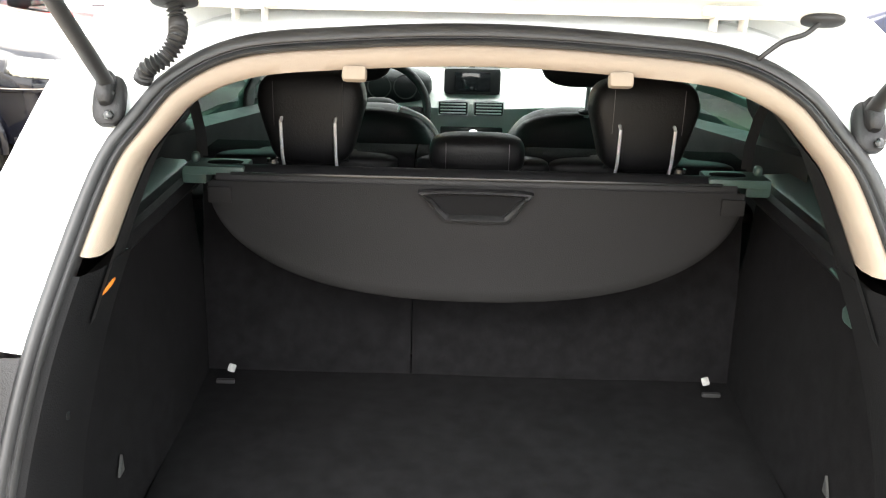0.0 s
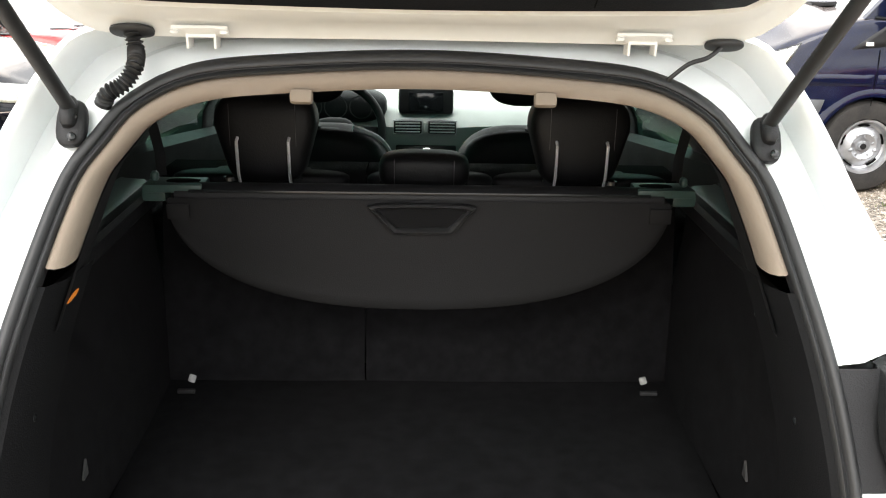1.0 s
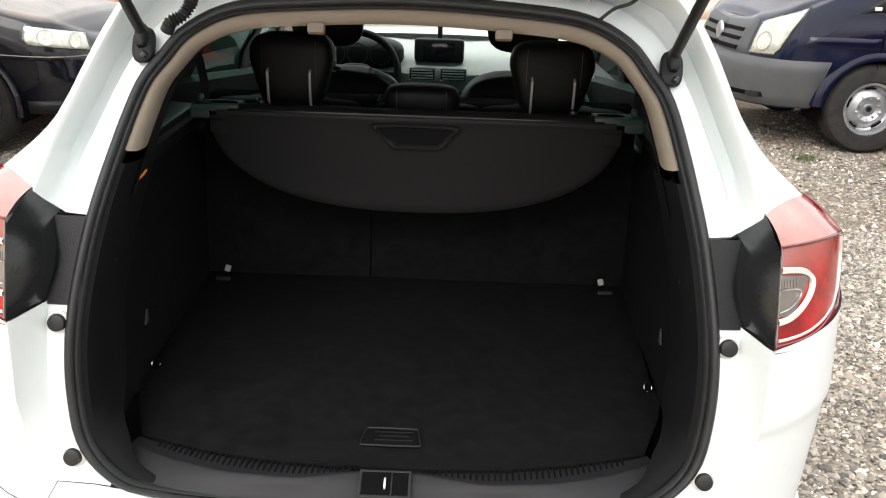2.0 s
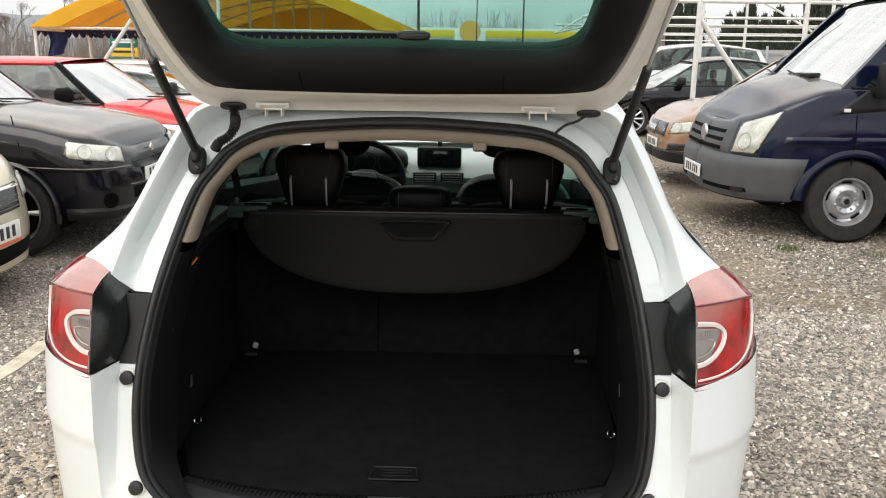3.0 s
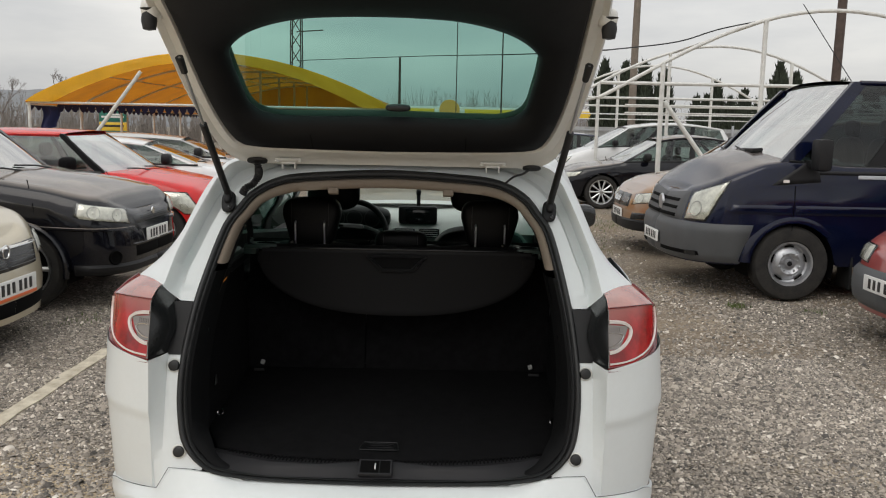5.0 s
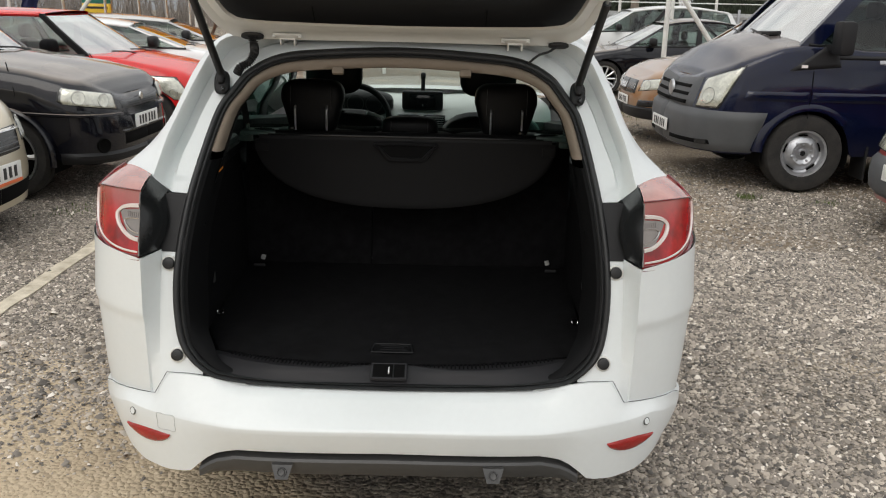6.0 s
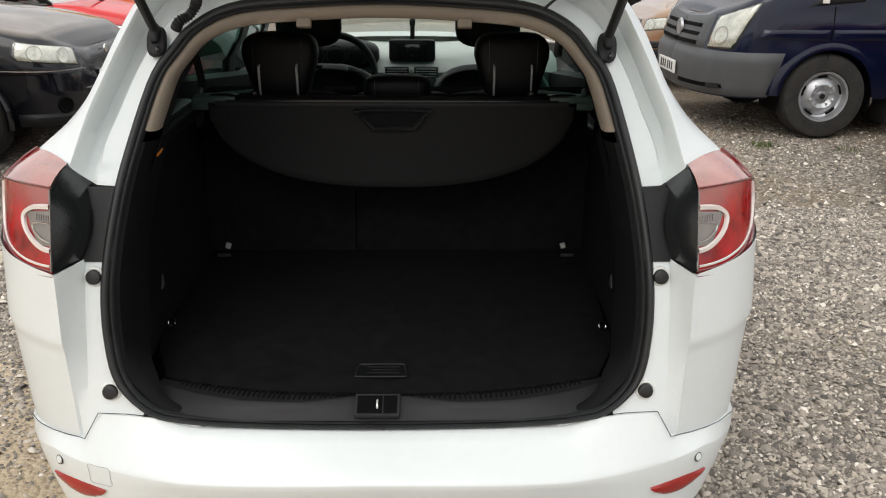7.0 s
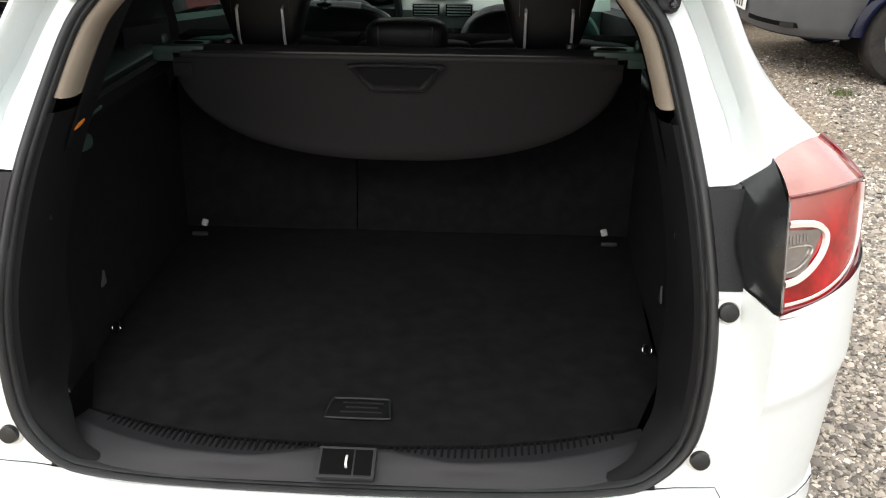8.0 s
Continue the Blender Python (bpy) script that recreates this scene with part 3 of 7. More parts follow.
def shell_top():
    s = spline([(x - 0.004, lip(z) + 0.012, z) for (x, z), _, _ in GUTTER], 48)
    f = spline([(x, lip(z) + 0.022, z) for _, (x, z), _ in GUTTER], 48)
    c = spline([p for _, _, p in GUTTER], 48)
    deep = np.clip(np.arange(48) / 7.0, 0, 1)[:, None] ** 0.6
    g1 = f * 0.74 + c * 0.26 + np.array((-0.002, 0.058, -0.006)) * deep
    g2 = f * 0.36 + c * 0.64 + np.array((0.005, 0.066, -0.008)) * deep
    g0 = f * 0.92 + c * 0.08 + np.array((-0.001, 0.022, -0.002)) * deep
    ridge = f * 0.56 + c * 0.44 + np.array((0.001, 0.063, -0.007)) * deep
    c0 = c + np.array((-0.008, 0.008, -0.002)) * deep
    outer = spline([(0.751, 0.2, 1.043), (0.692, 0.25, 1.10), (0.648, 0.29, 1.165), (0.622, 0.33, 1.23), (0.598, 0.37, 1.29), (0.568, 0.42, 1.345), (0.51, 0.46, 1.395), (0.31, 0.5, 1.428), (0, 0.51, 1.436)], 48)
    m1 = c * 0.6 + outer * 0.4 + np.array((0.006, 0, 0.004))
    ahead = spline([(0.785, 0.8, 1.03), (0.755, 0.8, 1.055), (0.70, 0.8, 1.12), (0.675, 0.8, 1.2), (0.645, 0.8, 1.3), (0.6, 0.8, 1.38), (0.52, 0.8, 1.42), (0.31, 0.8, 1.452), (0, 0.8, 1.46)], 48)
    rows = [s, f, g0, g1, ridge, g2, c0, c, m1, outer, outer * 0.5 + ahead * 0.5, ahead]
    return grid([[tuple(p) for p in r] for r in rows])


top = shell_top()
# dark lining inside the rear pillars
inner = [[(x, lip(z) + a, z) for x, z in inset(LOOP, d)[[i for i in range(160) if LOOP[i][1] > 0.99 and LOOP[i][0] > 0.0]]] for d, a in ((0.05, 0.06), (0.04, 0.14), (0.015, 0.24))]
n_in = len(inner[0])
inner.append([tuple(p) for p in spline([(0.735, 0.86, 1.03), (0.69, 0.86, 1.11), (0.66, 0.86, 1.2), (0.63, 0.86, 1.3), (0.585, 0.86, 1.36), (0.5, 0.86, 1.385), (0.31, 0.86, 1.40), (0.02, 0.86, 1.405)], n_in)])
for pack in (grid(inner), mirror(grid(inner))):
    add_mesh("pillar_lining", *pack, PLASTIC, car, "dark inner pillar lining")
body = add_mesh("body_shell", *join(top, mirror(top)), WHITE, car, "white painted rear pillars and roof edge", smooth=50)


edge = [(0.751, 0.2, 1.043), (0.762, 0.32, 1.04), (0.77, 0.5, 1.036), (0.785, 0.8, 1.03)]
low = [(0.795, 0.2, 0.92), (0.83, 0.3, 0.90), (0.848, 0.5, 0.88), (0.87, 0.8, 0.88)]
shoulder = grid([edge, [((a[0] + b[0]) / 2 + 0.012, a[1], (a[2] + b[2]) / 2 + 0.012) for a, b in zip(edge, low)], low])
for pack in (shoulder, mirror(shoulder)):
    add_mesh("shoulder_panel", *pack, WHITE, car, "white body shoulder", smooth=60)


def corner_y(x, w=0.85):
    return 0.35 - 0.5 * max(0.0, 1 - (min(x, w) / w) ** 3) ** (1 / 3)


def corner_x(a):
    """Quarter panel in plan; a from 0 at its inner edge to 1 at the side."""
    return 0.633 + 0.217 * math.sin(a * math.pi / 2)


def inner_x(z):
    return lerp_table(z, [(0.47, 0.36), (0.513, 0.36), (0.528, 0.41), (0.548, 0.475), (0.606, 0.532), (0.692, 0.552), (0.8, 0.556), (0.9, 0.55)])


def crease(z):
    """The swage that swells down to a soft edge under the lamp."""
    return 0.018 * (1 - (z - 0.705) / 0.19) ** 1.3 if z > 0.705 else 0.010 * max(0.0, 1 - (0.705 - z) / 0.14) + 0.008 * max(0.0, 1 - (0.705 - z) / 0.02)


def quarter(side):
    rows = []
    for v in np.linspace(0, 1, 40):
        row = []
        for a in np.linspace(0, 1, 20):
            x = corner_x(a)
            y = corner_y(x)
            z0 = 0.482 - 0.055 * a
            z1 = 0.853 + 0.037 * a
            z = z0 + (z1 - z0) * v
            b = crease(z)
            tuck = -0.02 * max(0.0, (0.6 - z) / 0.2) ** 2
            row.append(((x + (b + tuck) * a) * side, y - b * (1 - a) * 0.7 - tuck * 0.3, z))
        # on along the side of the car
        for y in (0.36, 0.4, 0.42):
            x = (0.85 + b + tuck) * side
            row.append((x, y, z))
        rows.append(row)
    face = grid(rows)
    # inner step wall down to the face round the opening
    wall = []
    for v in np.linspace(0, 1, 40):
        z = 0.47 + 0.383 * v
        b = crease(z)
        wall.append([(0.633 * side, corner_y(0.633) - b * 0.7, z), (0.628 * side, -0.064, z), (0.606 * side, lip(z) + 0.004, z), (0.598 * side, lip(z) + 0.001, z), ((0.5 * 0.598 + 0.5 * inner_x(z)) * side, lip(z) + 0.001, z), (inner_x(z) * side, lip(z) + 0.002, z)])
    return join(face, grid(wall))


for side in (-1, 1):
    add_mesh("rear_quarter", *quarter(side), WHITE, car, "white rear corner panel", smooth=40)
    for x, z in ((0.585, 0.82), (0.557, 0.59)):
        y = lip(z)
        m = pose(x * side, y - 0.002, z, -12, 0, 0)
        bump_stop = add_mesh("bump_stop", *move(lathe([(-0.012, 0.0001), (-0.012, 0.010), (-0.010, 0.0145), (0.0, 0.0155), (0.004, 0.0155)], 24), m), RUBBER, car, "round black rubber stop")
        add_mesh("stop_ring", *move(lathe([(-0.002, 0.0158), (-0.003, 0.0175), (0.000, 0.0205), (0.004, 0.021)], 24), m), WHITE_IN, bump_stop)


def lamp_surface(x, z, out=0.0):
    y = corner_y(x, 0.842) + 0.3 * max(0.0, z - 0.86) - out
    return y


def lamp_point(u, v, out=0.0):
    """u from the inner edge outwards, v from the bottom up."""
    x = 0.636 + 0.172 * math.sin(u * math.pi / 2)
    zb = 0.853 + 0.05 * u ** 1.6 - 0.008 * math.sin(u * math.pi)
    zt = 1.018 - 0.022 * u ** 2
    z = zb + (zt - zb) * v
    x -= 0.02 * max(0, v - 0.6) * u
    return x + out * u, lamp_surface(x, z, out * (1 - 0.6 * u)), z


def lamp_patch(fn, nu, nv, side):
    rows = [[fn(u, v) for u in np.linspace(0, 1, nu)] for v in np.linspace(0, 1, nv)]
    return grid([[(p[0] * side, p[1], p[2]) for p in r] for r in rows])


def ribbon(path, width, out, side, rise=0.004):
    """A raised line on the lamp's face; path of (u, v)."""
    P = spline(path, 40)
    rows = []
    for i, (u, v) in enumerate(P):
        a, b = P[max(0, i - 1)], P[min(len(P) - 1, i + 1)]
        t = np.array(lamp_point(*b)) - np.array(lamp_point(*a))
        n = np.cross(t, (0.3, -1, 0))
        n /= np.linalg.norm(n)
        c = np.array(lamp_point(u, v, out))
        c2 = np.array(lamp_point(u, v, out + rise))
        rows.append([tuple(p * np.array((side, 1, 1))) for p in (c - n * width / 2, c2 - n * width * 0.35, c2 + n * width * 0.35, c + n * width / 2)])
    return grid(rows)


for side in (-1, 1):
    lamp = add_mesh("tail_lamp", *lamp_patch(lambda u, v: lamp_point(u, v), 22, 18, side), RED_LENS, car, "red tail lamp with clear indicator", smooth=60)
    # pale upper facet that reaches over the shoulder
    up = []
    for u in np.linspace(0, 1, 14):
        a = np.array(lamp_point(u, 1.0))
        b = np.array((0.645, 0.092, 1.037)) * (1 - u) + np.array((0.752, 0.2, 1.045)) * u
        b[2] += 0.006 * math.sin(u * math.pi)
        up.append([tuple((a * (1 - k) + b * k + np.array((0, -0.004, 0.004)) * math.sin(k * math.pi)) * np.array((side, 1, 1))) for k in np.linspace(0, 1, 6)])
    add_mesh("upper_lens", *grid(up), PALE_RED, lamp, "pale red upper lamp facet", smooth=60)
    add_mesh("lens_edge", *tube(up[-1], 0.0055, 8), DARK_RED, lamp, "dark red outer edge of the upper facet")
    # outer flank of the lens down to the bodywork
    flank = []
    for v in np.linspace(0, 1, 14):
        a = np.array(lamp_point(1.0, v))
        b = np.array((0.802 - 0.048 * v, 0.16 + 0.04 * v, 0.915 + 0.128 * v))
        flank.append([tuple((a * (1 - k) + b * k) * np.array((side, 1, 1))) for k in (0, 0.5, 1)])
    add_mesh("lens_flank", *grid(flank), DARK_RED, lamp, "dark red outer lamp flank")
    under = [[tuple(np.array(lamp_point(u, 0.0, 0.001)) * (side, 1, 1)), tuple((np.array(lamp_point(u, 0.0, 0.006)) + (0, 0, -0.006)) * (side, 1, 1)), tuple((np.array(lamp_point(u, 0.0, 0.0)) + (0, 0.01, -0.012)) * (side, 1, 1))] for u in np.linspace(0, 1, 24)]
    add_mesh("lens_rim", *grid(under), DARK_RED, lamp, "dark lower lamp rim")
    add_mesh("light_line", *ribbon([(0.02, 0.085), (0.3, 0.095), (0.6, 0.14), (0.8, 0.24), (0.91, 0.42), (0.94, 0.62), (0.93, 0.93)], 0.0055, 0.001, side, 0.002), LAMP_WHITE, lamp, "thin pale light guide")
    add_mesh("light_line", *ribbon([(0.01, 0.77), (0.10, 0.755), (0.19, 0.72), (0.255, 0.65), (0.27, 0.56), (0.24, 0.45), (0.17, 0.35), (0.09, 0.29), (0.01, 0.27)], 0.0105, 0.002, side, 0.006), LAMP_WHITE, lamp, "white hooked light guide")
    add_mesh("lens_edge", *ribbon([(0.01, 0.02), (0.35, 0.02), (0.7, 0.06), (0.92, 0.17), (0.99, 0.35), (0.995, 0.6), (0.99, 0.96)], 0.009, 0.0005, side, 0.002), DARK_RED, lamp, "dark red rim of the lens")
    add_mesh("lens_edge", *ribbon([(0.01, 0.985), (0.3, 0.985), (0.6, 0.985), (0.97, 0.985)], 0.005, 0.001, side, 0.002), DARK_RED, lamp)
    for i in range(6):
        add_mesh("indicator_rib", *ribbon([(0.02 + 0.022 * i, 0.60), (0.02 + 0.022 * i, 0.67)], 0.0014, 0.0032, side, 0.0015), CLEAR_LENS, lamp)
    add_mesh("indicator", *lamp_patch(lambda u, v: lamp_point(0.01 + u * (0.10 + 0.13 * v ** 0.7), 0.32 + v * 0.40 - 0.05 * u * v, 0.003), 12, 10, side), CLEAR_LENS, lamp, "clear ribbed indicator lens")
    add_mesh("light_line", *ribbon([(0.01, 0.585), (0.09, 0.58), (0.16, 0.55), (0.155, 0.48), (0.09, 0.40), (0.01, 0.37)], 0.0025, 0.0055, side, 0.002), CHROME, lamp)
    add_mesh("lens_edge", *ribbon([(0.004, 0.03), (0.004, 0.35), (0.004, 0.65), (0.004, 0.97)], 0.0035, 0.001, side), CLEAR_LENS, lamp)
    # black housing between the lamp and the opening
    rows = []
    for k in np.linspace(0, 1, 16):
        z = 0.853 + 0.17 * k
        a = np.array(lamp_point(0, k)) if k < 0.97 else np.array((0.640, 0.05, 1.03))
        zi = 0.849 + 0.140 * k
        b = np.array((0.612 - 0.013 * math.sin(k * math.pi), lip(zi) - 0.002, zi))
        bow = np.array((-0.012, 0.004, 0)) * math.sin(k * math.pi)
        rows.append([tuple(p * np.array((side, 1, 1))) for p in (a, a * 0.8 + b * 0.2 + bow, a * 0.5 + b * 0.5 + bow * 1.3, a * 0.15 + b * 0.85 + bow, b, b + np.array((0, 0.02, 0)))])
    a, b = np.array((0.645, 0.095, 1.038)), np.array((0.606, lip(0.99) + 0.01, 0.99))
    rows.append([tuple(p * np.array((side, 1, 1))) for p in (a, a * 0.8 + b * 0.2, a * 0.5 + b * 0.5, a * 0.2 + b * 0.8, b, b + np.array((0, 0.02, 0)))])
    add_mesh("lamp_housing", *grid(rows), PLASTIC_SHINE, lamp, "black lamp housing", smooth=50)
    rows = [[(x * side, lip(z) + 0.0005 - 0.0025 * (x < 0.6), z) for x in (0.55, 0.575, 0.598, 0.614)] for z in np.linspace(0.848, 0.987, 12)]
    add_mesh("lamp_trim", *grid(rows), PLASTIC, lamp, "matt black filler beside the seal")

# rear bumper
def bumper_plan(x, w=0.842, y0=-0.18, d=0.62, n=3.4):
    return y0 + d - d * max(0.0, 1 - (min(abs(x), w) / w) ** n) ** (1 / n)


BUMPER_LOW = [(0, 0.367), (0.40, 0.362), (0.46, 0.345), (0.505, 0.305), (0.53, 0.281), (0.6, 0.273), (0.68, 0.278), (0.736, 0.297), (0.79, 0.33), (0.842, 0.35)]


BUMPER_SEAM = [(0, 0.512), (0.40, 0.518), (0.45, 0.538), (0.52, 0.546), (0.581, 0.549), (0.586, 0.54), (0.614, 0.494), (0.633, 0.488), (0.70, 0.481), (0.78, 0.468), (0.842, 0.425)]


def face_y(x, z, out=0.0):
    """The bumper's upright face."""
    f = min(1.0, max(0.0, (0.447 - z) / (0.447 - lerp_table(abs(x), BUMPER_LOW))))
    return bumper_plan(x) + 0.004 * math.sin(f * math.pi) + 0.022 * f * f - out


def bumper():
    rows, xs = [], []
    for a in np.linspace(-1, 1, 81):
        xs.append(0.842 * math.copysign(abs(math.sin(a * math.pi / 2)) ** 0.8, a))
    bottom = BUMPER_LOW
    for k in range(15):
        row = []
        for x in xs:
            ax = abs(x)
            yo = bumper_plan(x)
            zb = lerp_table(ax, bottom)
            a = math.asin(min(1.0, max(0.0, (ax - 0.633) / 0.209))) * 2 / math.pi
            seam = lerp_table(ax, BUMPER_SEAM)
            cy = corner_y(ax) if ax > 0.633 else lip(seam) - 0.004 + (corner_y(0.633) - lip(seam) + 0.004) * max(0.0, (ax - 0.59) / 0.043)
            crest = min(lerp_table(ax, [(0, 0.438), (0.4, 0.434), (0.58, 0.446), (0.7, 0.452), (0.842, 0.40)]), seam - 0.018)
            yo = min(yo, cy - 0.006)
            if k == 0:
                p = (ax - 0.004, cy + 0.012, seam - 0.002)
            elif k == 1:
                p = (ax, cy - 0.003, seam - 0.004)
            elif k < 8:
                # ledge, then a rounded crest
                w, h = ((0.72, 0.75), (0.44, 0.47), (0.2, 0.23), (0.07, 0.09), (0.012, 0.025), (0.0, -0.02))[k - 2]
                p = (ax, cy * w + yo * (1 - w), crest + max(0.02, seam - 0.004 - crest) * h)
            else:
                f = 0.08 + 0.92 * (k - 7) / 7
                p = (ax - 0.012 * f * f * min(1.0, max(0.0, (ax - 0.5) / 0.25)), yo + 0.004 * math.sin(f * math.pi) + 0.022 * f * f, crest + (zb - crest) * f)
            row.append((math.copysign(p[0], x), p[1], p[2]))
        rows.append(row)
    # rolled lower lip
    rows.append([(p[0] * 0.995, p[1] + 0.03, p[2] + 0.004) for p in rows[-1]])
    return grid(rows)


bump = add_mesh("rear_bumper", *bumper(), WHITE, car, "white painted rear bumper", smooth=40)
for side in (-1, 1):
    add_mesh("reflector", *grid([[(x * side, face_y(x, 0.375, 0.006 - 0.005 * (k in (0, 4))), 0.389 + 0.007 * math.sin(u * math.pi) - 0.007 * u - 0.033 * math.sin(u ** 0.9 * math.pi) ** 0.7 * k / 4 - 0.003 * k / 4) for u in np.linspace(0, 1, 18) for x in (0.572 + 0.142 * u,)] for k in range(5)]), REFLECTOR, bump, "red bumper reflector")
    m = pose(0.685 * side, face_y(0.685, 0.429, 0.0015), 0.429, -8, 0, 36 * side)
    sensor = add_mesh("parking_sensor", *move(lathe([(-0.002, 0.0001), (-0.0022, 0.008), (-0.0005, 0.0088)], 20), m), WHITE, bump, "round parking sensor")
    add_mesh("sensor_ring", *move(lathe([(-0.0005, 0.0088), (-0.0014, 0.0096), (-0.0012, 0.0108), (0.001, 0.0112)], 20), m), GREY_VALANCE, sensor)
# tow-eye cover with its seam
loop = spline([(-0.605, 0.448), (-0.58, 0.4485), (-0.556, 0.448), (-0.5555, 0.425), (-0.556, 0.403), (-0.58, 0.4025), (-0.604, 0.403), (-0.6055, 0.425)], 48, closed=True)
add_mesh("tow_cover", *tube([(x, face_y(x, z, 0.001), z) for x, z in loop], 0.0005, 5, closed=True), FENCE, bump, "seam of the square tow-eye cover")
# grey lower valance with two sensors
rows = []
for x in np.linspace(-0.5, 0.5, 41):
    ax = abs(x)
    drop = lerp_table(ax, [(0, 0), (0.40, 0.004), (0.46, 0.02), (0.5, 0.05)])
    y0 = bumper_plan(x) + 0.020
    rows.append([(x, y0 + 0.05, 0.362 - drop), (x, y0 + 0.035, 0.352 - drop), (x, y0 + 0.004, 0.347 - drop), (x, y0, 0.340 - drop), (x, y0 + 0.002, 0.322 - drop), (x, y0 + 0.016, 0.296 - drop * 0.6), (x, y0 + 0.06, 0.282 - drop * 0.4), (x, y0 + 0.14, 0.275 - drop * 0.3)])
valance = add_mesh("valance", *grid(rows), GREY_VALANCE, bump, "grey lower bumper insert")
for x in (-0.272, 0.272):
    y0 = bumper_plan(x) - 0.006
    tab = plate([(x - 0.027, 0.337), (x + 0.027, 0.337), (x + 0.016, 0.304), (x - 0.016, 0.304)], 0.012, lambda a, b, h: (a, y0 - 0.005 + (b - 0.304) * 0.5 + h, b))
    add_mesh("sensor_holder", *tab, GREY_VALANCE, bump)
    add_mesh("parking_sensor", *move(lathe([(-0.003, 0.0001), (-0.004, 0.008), (-0.002, 0.009), (-0.0035, 0.0105), (-0.0035, 0.012), (0.002, 0.013)], 20), pose(x, y0 + 0.002, 0.321, -27)), GREY_VALANCE, bump)
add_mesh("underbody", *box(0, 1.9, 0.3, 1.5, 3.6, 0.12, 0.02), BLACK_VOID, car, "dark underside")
# lip seam strip between bumper and opening
for side in (-1, 1):
    add_mesh("panel_gap", *tube([(0.455 * side, lip(0.54) - 0.007, 0.5385), (0.52 * side, lip(0.546) - 0.007, 0.546), (0.583 * side, lip(0.549) - 0.007, 0.5485), (0.614 * side, lip(0.494) - 0.003, 0.494), *[(x * side, corner_y(x) - 0.003, lerp_table(x, BUMPER_SEAM) - 0.001) for x in (0.635, 0.67, 0.71, 0.75, 0.78, 0.81)]], 0.0008, 6), BLACK_VOID, bump)

# body sides, doors, bonnet and roof
def side_panel(side):
    rows = []
    sect = [(0.80, 0.30), (0.838, 0.40), (0.852, 0.62), (0.858, 0.68), (0.846, 0.86), (0.838, 0.90), (0.82, 0.96), (0.79, 1.01), (0.783, 1.03)]
    ys = np.concatenate([np.linspace(0.41, 1.3, 36), np.linspace(1.35, 3.0, 20), np.linspace(3.03, 4.1, 36)])
    for y in ys:
        row = []
        grow = 0.045 * math.sin(min(1, max(0, (y - 0.41) / 1.0)) * math.pi / 2) if y < 3.0 else 0.045 - 0.12 * max(0, (y - 3.3) / 0.8) ** 2
        zb = 0.24
        for ax in (0.82, 3.5):
            if abs(y - ax) < 0.36:
                zb = max(zb, 0.31 + math.sqrt(0.36 ** 2 - (y - ax) ** 2))
        for k, (x, z) in enumerate(sect):
            zz = zb + (z - 0.30) / 0.73 * (1.03 - zb) if zb > 0.25 else z
            if y < 0.42 and 0.88 > z:
                zz = max(zz, 0.30)
            row.append(((x + grow * (k > 0)) * side, y, zz - (0.1 * max(0, (y - 3.0) / 1.1) ** 1.5 + 0.055 * min(1, max(0, (y - 0.85) / 0.25)) * min(1, max(0, (zz - 0.8) / 0.2))) * (zz > 0.8)))
        rows.append(row)
    return grid(rows)


for side in (-1, 1):
    add_mesh("body_side", *side_panel(side), WHITE, car, "white body side", smooth=40)
rows = [[(x, y, 1.0 - 0.055 * (y - 3.0) - 0.16 * max(0, (y - 3.7) / 0.6) ** 2 + 0.03 * (1 - (x / 0.8) ** 2)) for x in np.linspace(-0.78, 0.78, 15)] for y in np.linspace(2.95, 4.3, 16)]
add_mesh("bonnet", *grid(rows), WHITE, car, "white bonnet")
rows = [[(x, 4.1 + 0.25 * (1 - (x / 0.86) ** 4), z) for x in np.linspace(-0.85, 0.85, 15)] for z in (0.25, 0.5, 0.7, 0.86)]
add_mesh("front_bumper", *grid(rows), WHITE, car)
rows = [[(x, y, 1.462 + 0.01 * math.sin((y - 0.8) * 1.8) - 0.10 * (abs(x) / 0.6) ** 3 - 0.04 * max(0, (y - 1.9))) for x in np.linspace(-0.62, 0.62, 15)] for y in np.linspace(0.7, 2.25, 14)]
add_mesh("roof", *grid(rows), WHITE, car, "white roof panel")
add_mesh("headlining", *grid([[(x, y, 1.375 + 0.03 * math.sin((y - 0.4) * 1.6) - 0.075 * (abs(x) / 0.56) ** 3) for x in np.linspace(-0.58, 0.58, 15)] for y in np.linspace(0.47, 2.2, 12)]), BEIGE, car, "beige roof lining")

# windows: two side panes each side and the windscreen
def side_glass(side, y0, y1, slant0=0.0, slant1=0.0):
    rows = []
    zb = 0.93
    for k in np.linspace(0, 1, 6):
        z = zb + (1.37 - zb) * k
        x = lerp_table(z, [(0.97, 0.785), (1.04, 0.765), (1.12, 0.705), (1.2, 0.68), (1.3, 0.65), (1.37, 0.61)])
        a, b = y0 + slant0 * k, y1 + slant1 * k
        rows.append([(x * side, a + (b - a) * t, z) for t in np.linspace(0, 1, 6)])
    return grid(rows)


